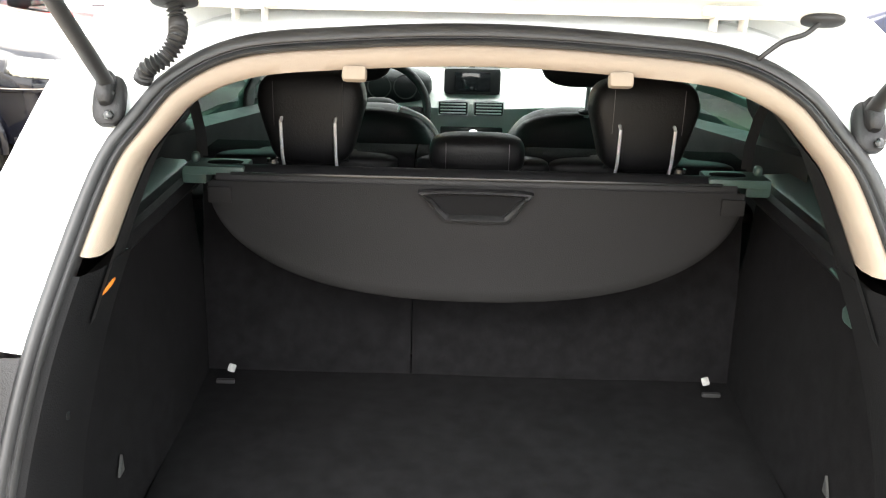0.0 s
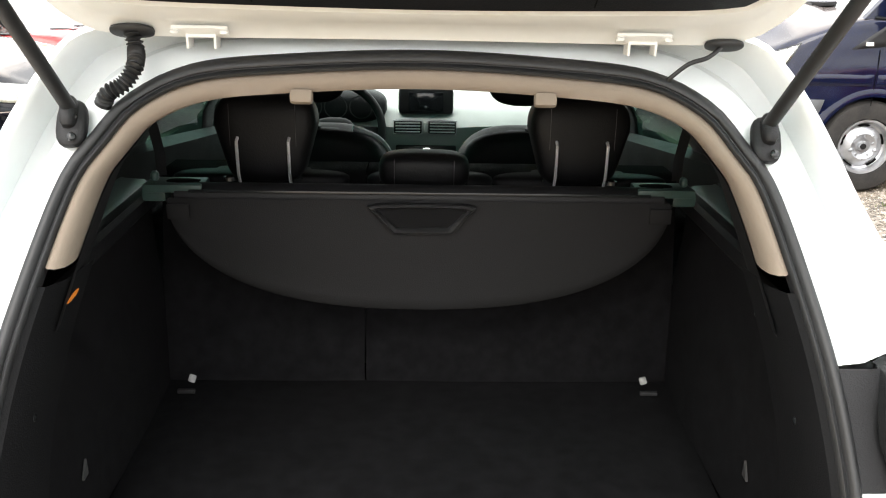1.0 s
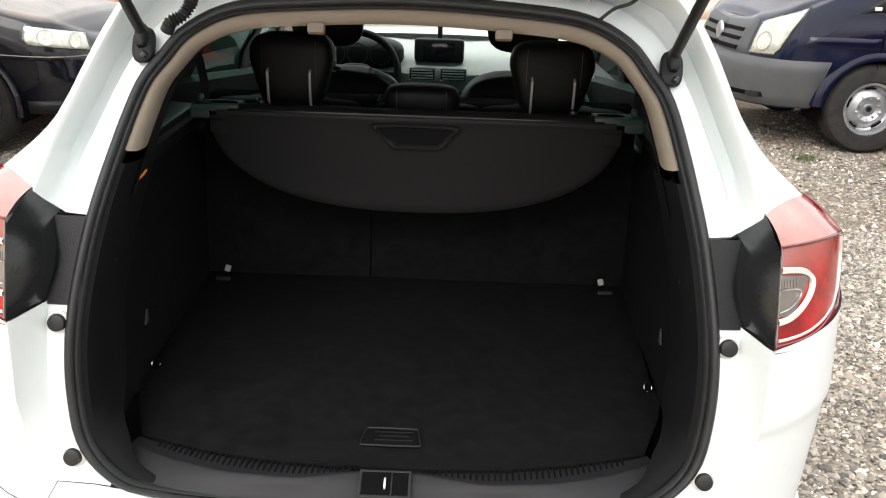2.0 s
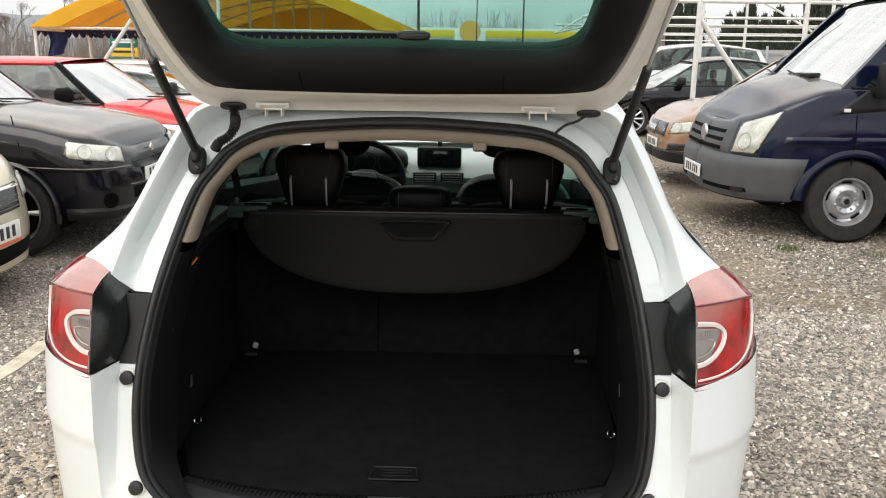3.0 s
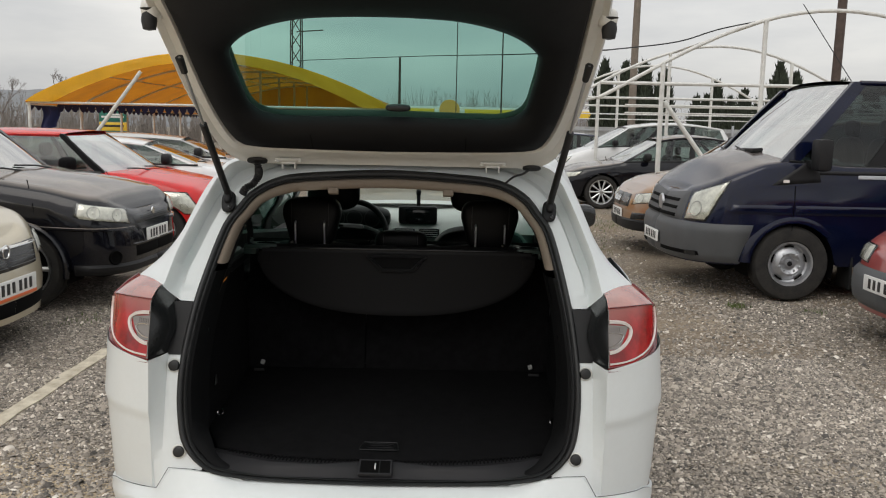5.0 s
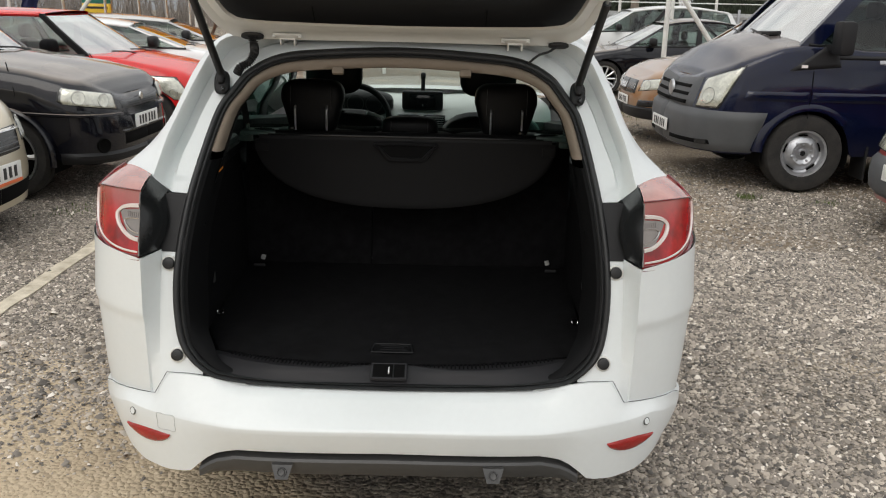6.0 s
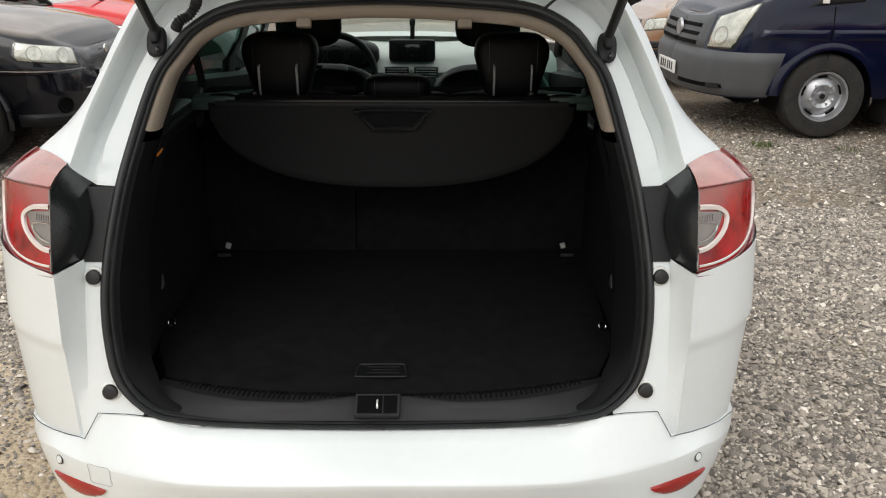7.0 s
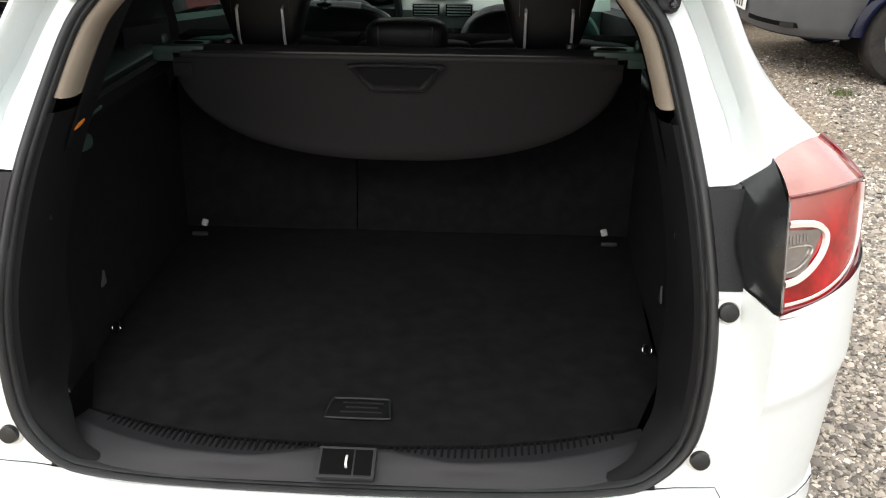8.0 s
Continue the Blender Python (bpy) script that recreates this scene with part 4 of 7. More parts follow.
for side in (-1, 1):
    for y0, y1, s0, s1 in ((1.36, 2.06, -0.06, 0.0), (2.18, 2.85, 0.0, -0.62)):
        add_mesh("side_window", *side_glass(side, y0, y1, s0, s1), SIDE_GLASS, car, "green-tinted side window")
    for y0, y1, s0, s1 in ((0.80, 1.36, 0, -0.06), (2.06, 2.18, 0, 0), (2.85, 2.97, -0.62, -0.62)):
        outer_p, inner_p = side_glass(side, y0, y1, s0, s1), side_glass(side, y0, y1, s0, s1)
        add_mesh("window_pillar", *join(outer_p, ([(x - 0.012 * side, y, z) for x, y, z in inner_p[0]], inner_p[1])), PLASTIC, car, "dark window pillar")
rows = [[(x * (0.72 - 0.16 * k), 3.0 - 0.78 * k + 0.1 * (1 - x * x), 1.0 + 0.4 * k) for x in np.linspace(-1, 1, 13)] for k in np.linspace(0, 1, 6)]
add_mesh("windscreen", *grid(rows), CLEAR, car, "clear windscreen")

# wheels
def wheel(parent, place, r=0.32, w=0.2, spokes=10, rim_mat=ALLOY, steel=False, rim_r=0.63):
    """A road wheel; its outer face looks along -y before place."""
    h = w / 2
    R = r * rim_r
    ty = add_mesh("wheel", *move(lathe([(-h * 0.62, R), (-h * 0.92, R * 1.06), (-h, r * 0.82), (-h * 0.94, r * 0.93), (-h * 0.72, r * 0.985), (-h * 0.35, r), (-h * 0.33, r * 0.985), (-h * 0.27, r * 0.985), (-h * 0.25, r), (h * 0.25, r), (h * 0.27, r * 0.985), (h * 0.72, r * 0.985), (h * 0.95, r * 0.92), (h, r * 0.8), (h * 0.9, R)], 48), place), TYRE, parent, "worn dusty tyre")
    if steel:
        add_mesh("rim", *move(lathe([(-h * 0.62, R), (-h * 0.86, R * 1.02), (-h * 0.82, R * 0.93), (-h * 0.45, R * 0.86), (-h * 0.36, R * 0.78), (-h * 0.62, R * 0.6), (-h * 0.72, R * 0.48), (-h * 0.6, R * 0.36), (-h * 0.5, R * 0.3), (-h * 0.5, R * 0.2), (-h * 0.66, R * 0.17), (-h * 0.68, 0.0001)], 48), place), STEEL, ty, "pressed steel wheel")
        # dark cushions on the rim stand in for the shaded slots
        packs = []
        for i in range(5):
            a = i * math.tau / 5 + 0.35
            for o in (-0.12, 0.12):
                m = place @ pose(0, 0, 0, 0, math.degrees(-a - o), 0) @ pose(R * 0.785, -h * 0.42, 0)
                packs.append(move(cushion(0, 0, 0, R * 0.06, 0.034, R * 0.24, 3, 10, 6), m))
        for q in packs:
            add_mesh("rim_slot", *q, BLACK_VOID, ty)
        for i in range(5):
            a = i * math.tau / 5 + 0.3
            m = place @ pose(R * 0.38 * math.cos(a), -h * 0.62, R * 0.38 * math.sin(a))
            add_mesh("wheel_nut", *move(lathe([(-0.012, 0.0001), (-0.012, 0.009), (0.01, 0.012)], 6), m), STEEL, ty)
            add_mesh("rim_bulge", *move(cushion(0, 0, 0, R * 0.17, 0.03, R * 0.17, 2.4, 14, 8), place @ pose(R * 0.48 * math.cos(a + 0.63), -h * 0.66, R * 0.48 * math.sin(a + 0.63))), STEEL, ty)
        add_mesh("hub_cap", *move(lathe([(-h * 0.76, 0.0001), (-h * 0.75, R * 0.1), (-h * 0.6, R * 0.13)], 20), place), PLASTIC, ty, "dark hub cap")
    else:
        add_mesh("rim", *move(join(lathe([(-h * 0.62, R), (-h * 0.9, R * 1.02), (-h * 0.86, R * 0.95), (-h * 0.4, R * 0.9), (h * 0.4, R * 0.88)], 40)), place), rim_mat, ty, "alloy wheel rim")
        add_mesh("brake_disc", *move(lathe([(-h * 0.1, 0.0001), (-h * 0.1, R * 0.86)], 24), place), BLACK_VOID, ty)
        for i in range(spokes):
            a = math.degrees(i * math.tau / spokes)
            m = place @ pose(0, 0, 0, 0, a, 0)
            sp = grid([[(R * 0.1, -h * 0.62, -R * 0.07), (R * 0.1, -h * 0.72, 0), (R * 0.1, -h * 0.62, R * 0.07)], [(R * 0.5, -h * 0.7, -R * 0.06), (R * 0.5, -h * 0.8, 0), (R * 0.5, -h * 0.7, R * 0.06)], [(R * 0.94, -h * 0.72, -R * 0.09), (R * 0.94, -h * 0.82, 0), (R * 0.94, -h * 0.72, R * 0.09)]])
            add_mesh("spoke", *move(sp, m), rim_mat, ty)
        add_mesh("hub_cap", *move(lathe([(-h * 0.84, 0.0001), (-h * 0.82, R * 0.14), (-h * 0.6, R * 0.18)], 20), place), rim_mat, ty)
    return ty


for y in (0.82, 3.5):
    wheel(car, pose(0.79, y, 0.315, 0, 0, 90), 0.315, 0.21)
    wheel(car, pose(-0.79, y, 0.315, 0, 0, -90), 0.315, 0.21)
for side in (-1, 1):
    mir = add_mesh("door_mirror", *cushion(0.985 * side, 2.72, 1.0, 0.2, 0.12, 0.14, 3.5), PLASTIC_SHINE, car, "black door mirror")
    add_mesh("mirror_glass", *cushion(0.985 * side, 2.665, 1.0, 0.165, 0.02, 0.11, 4), SCREEN, mir)
    add_mesh("mirror_foot", *box(0.9 * side, 2.73, 0.96, 0.08, 0.06, 0.05, 0.01), PLASTIC, mir)

# ---- tailgate ----
G0 = (0.38, 1.385)
_s = np.linspace(-0.1, 1.2, 261)
_ang = np.radians(138.9 + 19.4 / (1 + np.exp(-(_s - 0.55) / 0.06)))
_k = int(round(0.1 / (_s[1] - _s[0])))
_cy = np.concatenate([[0], np.cumsum(np.cos(_ang[:-1]))]) * (_s[1] - _s[0])
_cz = np.concatenate([[0], np.cumsum(np.sin(_ang[:-1]))]) * (_s[1] - _s[0])
_cy, _cz = _cy - _cy[_k] + G0[0], _cz - _cz[_k] + G0[1]


def gate(x, s, h=0.0):
    """A point of the raised tailgate: across, from the hinge outwards, and down from its inner face."""
    a = float(np.interp(s, _s, _ang))
    return (x, float(np.interp(s, _s, _cy)) + h * -math.sin(a), float(np.interp(s, _s, _cz)) + h * math.cos(a))


def full(half, n=140):
    return spline(list(half) + [(-x, s) for x, s in half[-2:0:-1]], n, closed=True)


G_OUT = full([(0, -0.012), (0.35, -0.015), (0.47, -0.008), (0.516, 0.03), (0.546, 0.11), (0.572, 0.25), (0.586, 0.40), (0.59, 0.58), (0.578, 0.70), (0.558, 0.83), (0.53, 0.93), (0.46, 0.985), (0.25, 1.005), (0, 1.01)])
G_TRIM = full([(0, 0.079), (0.30, 0.085), (0.42, 0.093), (0.466, 0.112), (0.494, 0.187), (0.514, 0.30), (0.526, 0.457), (0.526, 0.6), (0.518, 0.78), (0.495, 0.88), (0.43, 0.925), (0.25, 0.935), (0, 0.94)])
G_GLASS = full([(0, 0.200), (0.25, 0.195), (0.35, 0.199), (0.402, 0.238), (0.418, 0.33), (0.425, 0.42), (0.418, 0.475), (0.345, 0.545), (0.22, 0.598), (0.1, 0.614), (0, 0.617)])


def gate_ring(stack):
    return grid([[gate(x, s, h) for x, s in loop] for loop, h in stack], close_u=True)


def between(a, b, k):
    return a * (1 - k) + b * k


tailgate = add_mesh("tailgate", *gate_ring([(G_GLASS, -0.05), (between(G_GLASS, G_OUT, 0.5), -0.06), (between(G_GLASS, G_OUT, 0.92), -0.05), (G_OUT, -0.03), (G_OUT, -0.008), (between(G_OUT, G_TRIM, 0.12), 0.002), (between(G_OUT, G_TRIM, 0.4), -0.004), (between(G_OUT, G_TRIM, 0.6), 0.006), (between(G_OUT, G_TRIM, 0.85), 0.008), (between(G_OUT, G_TRIM, 1.05), -0.012)]), WHITE_IN, car, "raised white tailgate", smooth=45)
gate_trim = add_mesh("gate_trim", *gate_ring([(between(G_TRIM, G_GLASS, -0.02), -0.004), (G_TRIM, 0.010), (between(G_TRIM, G_GLASS, 0.06), 0.018), (between(G_TRIM, G_GLASS, 0.35), 0.022), (between(G_TRIM, G_GLASS, 0.7), 0.014), (between(G_TRIM, G_GLASS, 0.9), 0.002), (between(G_TRIM, G_GLASS, 0.98), -0.010), (G_GLASS, -0.022), (between(G_GLASS, G_TRIM, 0.05), -0.03)]), GATE_LINING, tailgate, "black plastic tailgate lining", smooth=40)
pane = [[gate(x * k, 0.44 + (s - 0.44) * k, -0.032) for x, s in between(G_GLASS, G_TRIM, 0.06)] for k in (0.0, 0.5, 1.0)]
add_mesh("rear_window", *grid(pane, close_u=True), GREEN_GLASS, tailgate, "green-tinted heated rear window")
for x in (-0.235, 0.235):
    add_mesh("trim_seam", *tube([gate(x, s, 0.0195 + 0.004 * k) for k, s in ((0, 0.10), (0.6, 0.13), (1, 0.165))], 0.0012, 6), BLACK_VOID, gate_trim)
wiper = add_mesh("wiper_spindle", *cushion(*gate(0.03, 0.238, -0.026), 0.075, 0.03, 0.022, 3), PLASTIC_SHINE, tailgate, "black rear wiper mount")
# moulded recesses at the free edge of the lining, latch and pull grips
for x in (-0.40, 0.40):
    add_mesh("grip_recess", *cushion(*gate(x, 0.80, 0.012), 0.11, 0.07, 0.02, 3.0, 20, 8, Euler((radians(-20), 0, radians(-20 if x < 0 else 20))).to_matrix().to_4x4()), PLASTIC_SHINE, gate_trim)
add_mesh("gate_latch", *move(join(box(0, 0, 0, 0.08, 0.05, 0.03, 0.006), box(0, 0.0, -0.018, 0.02, 0.03, 0.02, 0.004)), Matrix.Translation(gate(0, 0.96, 0.01))), STEEL, tailgate, "steel tailgate latch")
for side in (-1, 1):
    # rubber buffers on the edge, and the hinge with its bracket
    px = gate(0.582 * side, 0.64, 0.012)
    add_mesh("edge_buffer", *move(lathe([(-0.035, 0.0001), (-0.032, 0.016), (-0.01, 0.02), (0.012, 0.017), (0.02, 0.022)], 20, "z"), Matrix.Translation(px)), RUBBER, tailgate, "black rubber buffer")
    add_mesh("buffer_socket", *cushion(px[0] - 0.004 * side, px[1] + 0.012, px[2] + 0.02, 0.05, 0.06, 0.05, 3), WHITE_IN, tailgate)
    hx = 0.325 * side
    hinge = add_mesh("hinge", *join(box(hx, 0.362, 1.392, 0.082, 0.02, 0.006, 0.003, Euler((radians(-40), 0, 0)).to_matrix().to_4x4()), box(hx - 0.02, 0.378, 1.378, 0.004, 0.03, 0.024, 0.0015), box(hx + 0.02, 0.378, 1.378, 0.004, 0.03, 0.024, 0.0015), box(hx, 0.366, 1.386, 0.04, 0.006, 0.008, 0.0015)), WHITE_IN, tailgate, "white painted hinge")
    for o in (-0.036, 0.036):
        add_mesh("bolt", *cushion(hx + o, 0.356, 1.390, 0.013, 0.013, 0.008, 2.5, 12, 6), WHITE_IN, hinge)
    # gas strut
    lift = 0.013 if side > 0 else 0.022
    a, b = Vector((0.503 * side, 0.292 + lift * 0.7, 1.262 + lift)), Vector((0.545 if side > 0 else -0.525, -0.075, 1.672))
    mid = a.lerp(b, 0.56)
    strut = add_mesh("gas_strut", *tube([a, mid, mid + (b - a) * 0.001], [0.0105, 0.0105, 0.008], 14), RUBBER, car, "black gas strut")
    add_mesh("strut_rod", *tube([mid, b], 0.0042, 10), STEEL, strut)
    add_mesh("rod_cap", *tube([b - (b - a).normalized() * 0.05, b], [0.009, 0.011], 12), RUBBER, strut)
    foot = add_mesh("strut_foot", *move(join(cushion(0, 0, 0, 0.044, 0.022, 0.074, 3.0, 20, 10), cushion(0.0, -0.012, 0.012, 0.024, 0.03, 0.05, 3, 14, 8)), pose(0.502 * side, 0.292 + lift * 0.7, 1.240 + lift, -38, 6 * side, 0)), PLASTIC, strut, "black strut bracket")
    for o in (-0.02, 0.012):
        add_mesh("bolt", *move(cushion(0.006, -0.014, o - 0.008, 0.014, 0.01, 0.014, 2, 10, 6), pose(0.502 * side, 0.292 + lift * 0.7, 1.240 + lift, -38, 6 * side, 0)), PLASTIC_SHINE, foot)
# corrugated cable boot and the thin washer hose
P = spline([gate(-0.425, 0.012, 0.008), gate(-0.42, 0.0, 0.028), (-0.415, 0.335, 1.342), (-0.43, 0.325, 1.318), (-0.452, 0.322, 1.305), (-0.463, 0.328, 1.288)], 90)
add_mesh("cable_boot", *tube(P, [0.0108 + 0.0024 * math.sin(i * 1.5) for i in range(90)], 14), RUBBER, tailgate, "corrugated black cable boot")
add_mesh("boot_flange", *move(cushion(0, 0, 0, 0.066, 0.03, 0.012, 2.6, 20, 8), Matrix.Translation(gate(-0.425, 0.012, 0.004)) @ pose(0, 0, 0, -40)), RUBBER, tailgate)
add_mesh("hose_flange", *move(cushion(0, 0, 0, 0.06, 0.024, 0.014, 2.6, 20, 8), Matrix.Translation(gate(0.45, 0.004, 0.006)) @ pose(0, 0, 0, -40)), RUBBER, tailgate)
add_mesh("washer_hose", *tube(spline([gate(0.445, 0.004, 0.01), (0.42, 0.352, 1.366), (0.393, 0.35, 1.357), (0.37, 0.352, 1.338), (0.364, 0.36, 1.328)], 20), 0.0035, 8), RUBBER, tailgate, "thin black washer hose")


# ---- boot and cabin of the estate car ----
FZ = 0.556


def floor_edge(x):
    """Plan of the floor's front edge behind the sill."""
    return lerp_table(abs(x), [(0, -0.012), (0.1, -0.011), (0.22, -0.003), (0.34, 0.02), (0.46, 0.056), (0.6, 0.12)])


rows = []
for k in np.linspace(0, 1, 16):
    y = 0.93 * k
    hw = 0.485 + 0.075 * min(1, y / 0.16) + 0.035 * max(0, (y - 0.3) / 0.6)
    rows.append([(x * hw, floor_edge(x * hw) + (0.93 - floor_edge(x * hw)) * k, FZ + 0.003 * noise.noise((x * 3, y * 4, 2)) - 0.004 * (abs(x) > 0.97)) for x in np.linspace(-1, 1, 41)])
rows.insert(0, [(p[0], p[1], p[2] - 0.02) for p in rows[0]])
boot_floor = add_mesh("boot_floor", *grid(rows), CARPET, car, "black carpeted boot floor")
# lifting handle let into the floor
hnd = add_mesh("floor_handle", *box(-0.005, 0.083, FZ + 0.001, 0.108, 0.056, 0.005, 0.002), PILLAR_BLACK, boot_floor, "ribbed black plastic floor handle")
add_mesh("handle_frame", *tube(spline([(-0.058, 0.054, FZ + 0.004), (-0.03, 0.053, FZ + 0.004), (0.02, 0.053, FZ + 0.004), (0.05, 0.054, FZ + 0.004), (0.053, 0.058, FZ + 0.004), (0.05, 0.085, FZ + 0.004), (0.047, 0.109, FZ + 0.004), (0.042, 0.112, FZ + 0.004), (-0.005, 0.113, FZ + 0.004), (-0.05, 0.112, FZ + 0.004), (-0.055, 0.109, FZ + 0.004), (-0.059, 0.085, FZ + 0.004), (-0.061, 0.058, FZ + 0.004)], 80, closed=True), 0.0022, 6, closed=True), PLASTIC, hnd)
for i in range(3):
    add_mesh("handle_rib", *box(0.0, 0.070 + 0.014 * i, FZ + 0.005, 0.074 - 0.016 * (i == 1), 0.0025, 0.003, 0.001), PLASTIC, hnd)
# loading sill: a smooth face, a rounded edge and a ribbed band down to the floor
def sill_edge(x):
    return lerp_table(abs(x), [(0, -0.031), (0.055, -0.032), (0.10, -0.042), (0.16, -0.055), (0.20, -0.055), (0.30, -0.046), (0.385, -0.024), (0.44, -0.003), (0.49, 0.02)])


rows = []
for x in np.linspace(-0.49, 0.49, 91):
    ye, ym, yf = lip(0.53) - 0.004, sill_edge(x), floor_edge(x)
    up = 0.004 + 0.006 * (abs(x) / 0.49) ** 3
    z0 = 0.533 + 0.012 * (abs(x) / 0.49) ** 4
    rows.append([(x, ye, z0 - 0.004), (x, ye + 0.006, z0), (x, ye * 0.5 + ym * 0.5, 0.5 * z0 + 0.5 * (FZ + up) + 0.001), (x, ym - 0.006, FZ + up - 0.001), (x, ym, FZ + up), (x, ym + 0.006, FZ + up - 0.003), (x, yf - 0.004, FZ - 0.005), (x, yf + 0.001, FZ - 0.03)])
sill = add_mesh("sill_trim", *grid(rows), SILL, car, "dark grey plastic loading sill", smooth=60)
for i in range(80):
    x = -0.44 + i * 0.0111
    y0, y1 = sill_edge(x) + 0.008, floor_edge(x) - 0.003
    if abs(x) > 0.05 and y1 > y0:
        add_mesh("sill_rib", *box(x, (y0 + y1) / 2, FZ - 0.0025, 0.0045, y1 - y0, 0.005, 0.0015), PILLAR_BLACK, sill)
LATCH = pose(-0.005, -0.059, 0.5515, -66)
latch = add_mesh("latch_plate", *move(join(box(0, -0.001, 0.025, 0.094, 0.011, 0.005, 0.002), box(0, -0.001, -0.025, 0.094, 0.011, 0.006, 0.002), box(-0.0445, -0.001, 0, 0.006, 0.011, 0.052, 0.002), box(0.0445, -0.001, 0, 0.006, 0.011, 0.052, 0.002)), LATCH), SILL, car, "tailgate lock recess")
# near-black plate lying on the sill stands in for the shaded well
add_mesh("latch_well", *move(box(0, -0.003, 0, 0.086, 0.006, 0.049, 0.001), LATCH), BLACK_VOID, latch)
add_mesh("latch_web", *move(box(0.012, -0.004, 0, 0.003, 0.006, 0.046, 0.001), LATCH), PLASTIC, latch)
add_mesh("striker", *move(tube(spline([(0, 0.003, 0.010), (0, -0.009, 0.009), (0, -0.010, -0.007), (0, 0.003, -0.010)], 20), 0.0021, 8), LATCH), GLINT_CHROME, latch, "bright steel striker")


# side linings with the wheel housings
def lining_x(y, z):
    x = 0.553 + 0.05 * max(0, (y - 0.15) / 0.75)
    bulge = 0.012 * math.exp(-((y - 0.80) / 0.28) ** 4) * (1 / (1 + math.exp((z - 0.83) / 0.03)))
    lean = 0.03 * max(0, z - 0.6)
    return x - bulge + lean


for side in (-1, 1):
    rows = []
    for z in np.linspace(FZ - 0.01, 0.985, 22):
        y0 = lip(z) + 0.10
        rows.append([(lining_x(y, z) * side, y, z) for y in np.linspace(y0, 0.96, 24)])
    lining = add_mesh("side_lining", *grid(rows), CARPET, car, "black carpeted boot side", smooth=50)
    # plastic shoulder rail and the ledge under the window, coloured as green-lit
    rows = []
    for y in np.linspace(0.17, 1.0, 20):
        z = 1.0 + 0.02 * (0.9 - y)
        x = lining_x(y, 0.985)
        rows.append([(p[0] * side, y, p[1]) for p in ((x - 0.002, z - 0.035), (x - 0.014, z - 0.02), (x - 0.014, z + 0.004), (x - 0.004, z + 0.012), (x + 0.006, z + 0.012), (x + 0.018, z + 0.018))])
    add_mesh("shoulder_rail", *grid(rows), PLASTIC, lining, "black plastic shoulder rail")
    rows = []
    for y in np.linspace(0.27, 1.0, 20):
        z = 1.0 + 0.02 * (0.9 - y)
        x = lining_x(y, 0.985)
        xo = 0.655 + 0.06 * min(1, max(0, (y - 0.3) / 0.4))
        rise = 0.035 + 0.035 * max(0, (0.6 - y) / 0.3)
        rows.append([(p[0] * side, y, p[1]) for p in ((x + 0.012, z + 0.014), (x + 0.02, z + 0.022), (xo - 0.03, z + rise * 0.7), (xo, z + rise), (xo + 0.04 * min(1.0, (y - 0.27) / 0.25), z + rise + 0.01 * min(1.0, (y - 0.27) / 0.25)))])
    add_mesh("window_ledge", *grid(rows), TRIM_GREEN_LIT, lining, "dark green-grey plastic window ledge", smooth=60)
    # recessed grip, bag hook, lashing ring, blanking tab
    add_mesh("grip_recess", *cushion((lining_x(0.33, 0.96) - 0.003) * side, 0.35, 0.955, 0.02, 0.12, 0.036, 3, 18, 8, Euler((radians(-10), 0, 0)).to_matrix().to_4x4()), TRIM_GREEN_LIT, lining, "moulded grip recess")
    add_mesh("trim_stud", *cushion(0.522 * side, lip(0.90) + 0.07, 0.90, 0.012, 0.02, 0.022, 2.5, 12, 8), PLASTIC_SHINE, lining)
    ring_at = pose(-0.546, 0.324, 0.569, 58, 0, -22) if side < 0 else pose(0.541, 0.306, 0.566, 58, 0, 30)
    ring = add_mesh("lashing_ring", *move(tube([(0.0105 * math.cos(a), 0.0105 * math.sin(a), 0) for a in np.linspace(0, math.tau, 24, endpoint=False)], 0.0016, 8, closed=True), ring_at), CHROME, lining, "small chrome lashing ring")
    add_mesh("ring_socket", *move(lathe([(-0.004, 0.0001), (-0.004, 0.0085), (0.0, 0.010)], 18, "z"), ring_at), BLACK_VOID, ring)
    # glossy edge of the pillar trim, curving from the shoulder rail down beside the opening
    bead = spline([(0.556, 0.44, 1.004), (0.550, 0.36, 1.0), (0.543, 0.312, 0.98), (0.535, lip(0.93) + 0.115, 0.935), (0.527, lip(0.87) + 0.112, 0.87), (0.525, lip(0.80) + 0.108, 0.80)], 40)
    add_mesh("trim_bead", *tube([(p[0] * side, p[1], p[2]) for p in bead], 0.0034, 8), TRIM_GREEN_LIT, lining, "green-grey moulded edge of the boot trim")
    add_mesh("tab", *plate([(0.322, 0.662), (0.345, 0.662), (0.345, 0.69)], 0.004, lambda a, b, h: ((lining_x(a, b) - 0.004 - h) * side, a, b)), GREY_VALANCE, lining, "small grey triangular tab")
    add_mesh("child_seat_tag", *join(box(0.518 * side, 0.832, 0.595, 0.016, 0.007, 0.018, 0.005, Euler((radians(-14), radians(18 * -side), 0)).to_matrix().to_4x4())), TAG_GREY, car, "pale grey plastic anchor tag")
    add_mesh("tag_slot", *box(0.532 * side, 0.825, 0.566, 0.04, 0.01, 0.010, 0.003), HANDLE_GREY, car)
add_mesh("trim_clip", *tube(spline([(-0.512, 0.040, 0.622), (-0.509, 0.043, 0.612), (-0.505, 0.044, 0.600)], 10), [0.0012] + [0.0026] * 8 + [0.0015], 8), CHROME, car, "small bright metal clip")
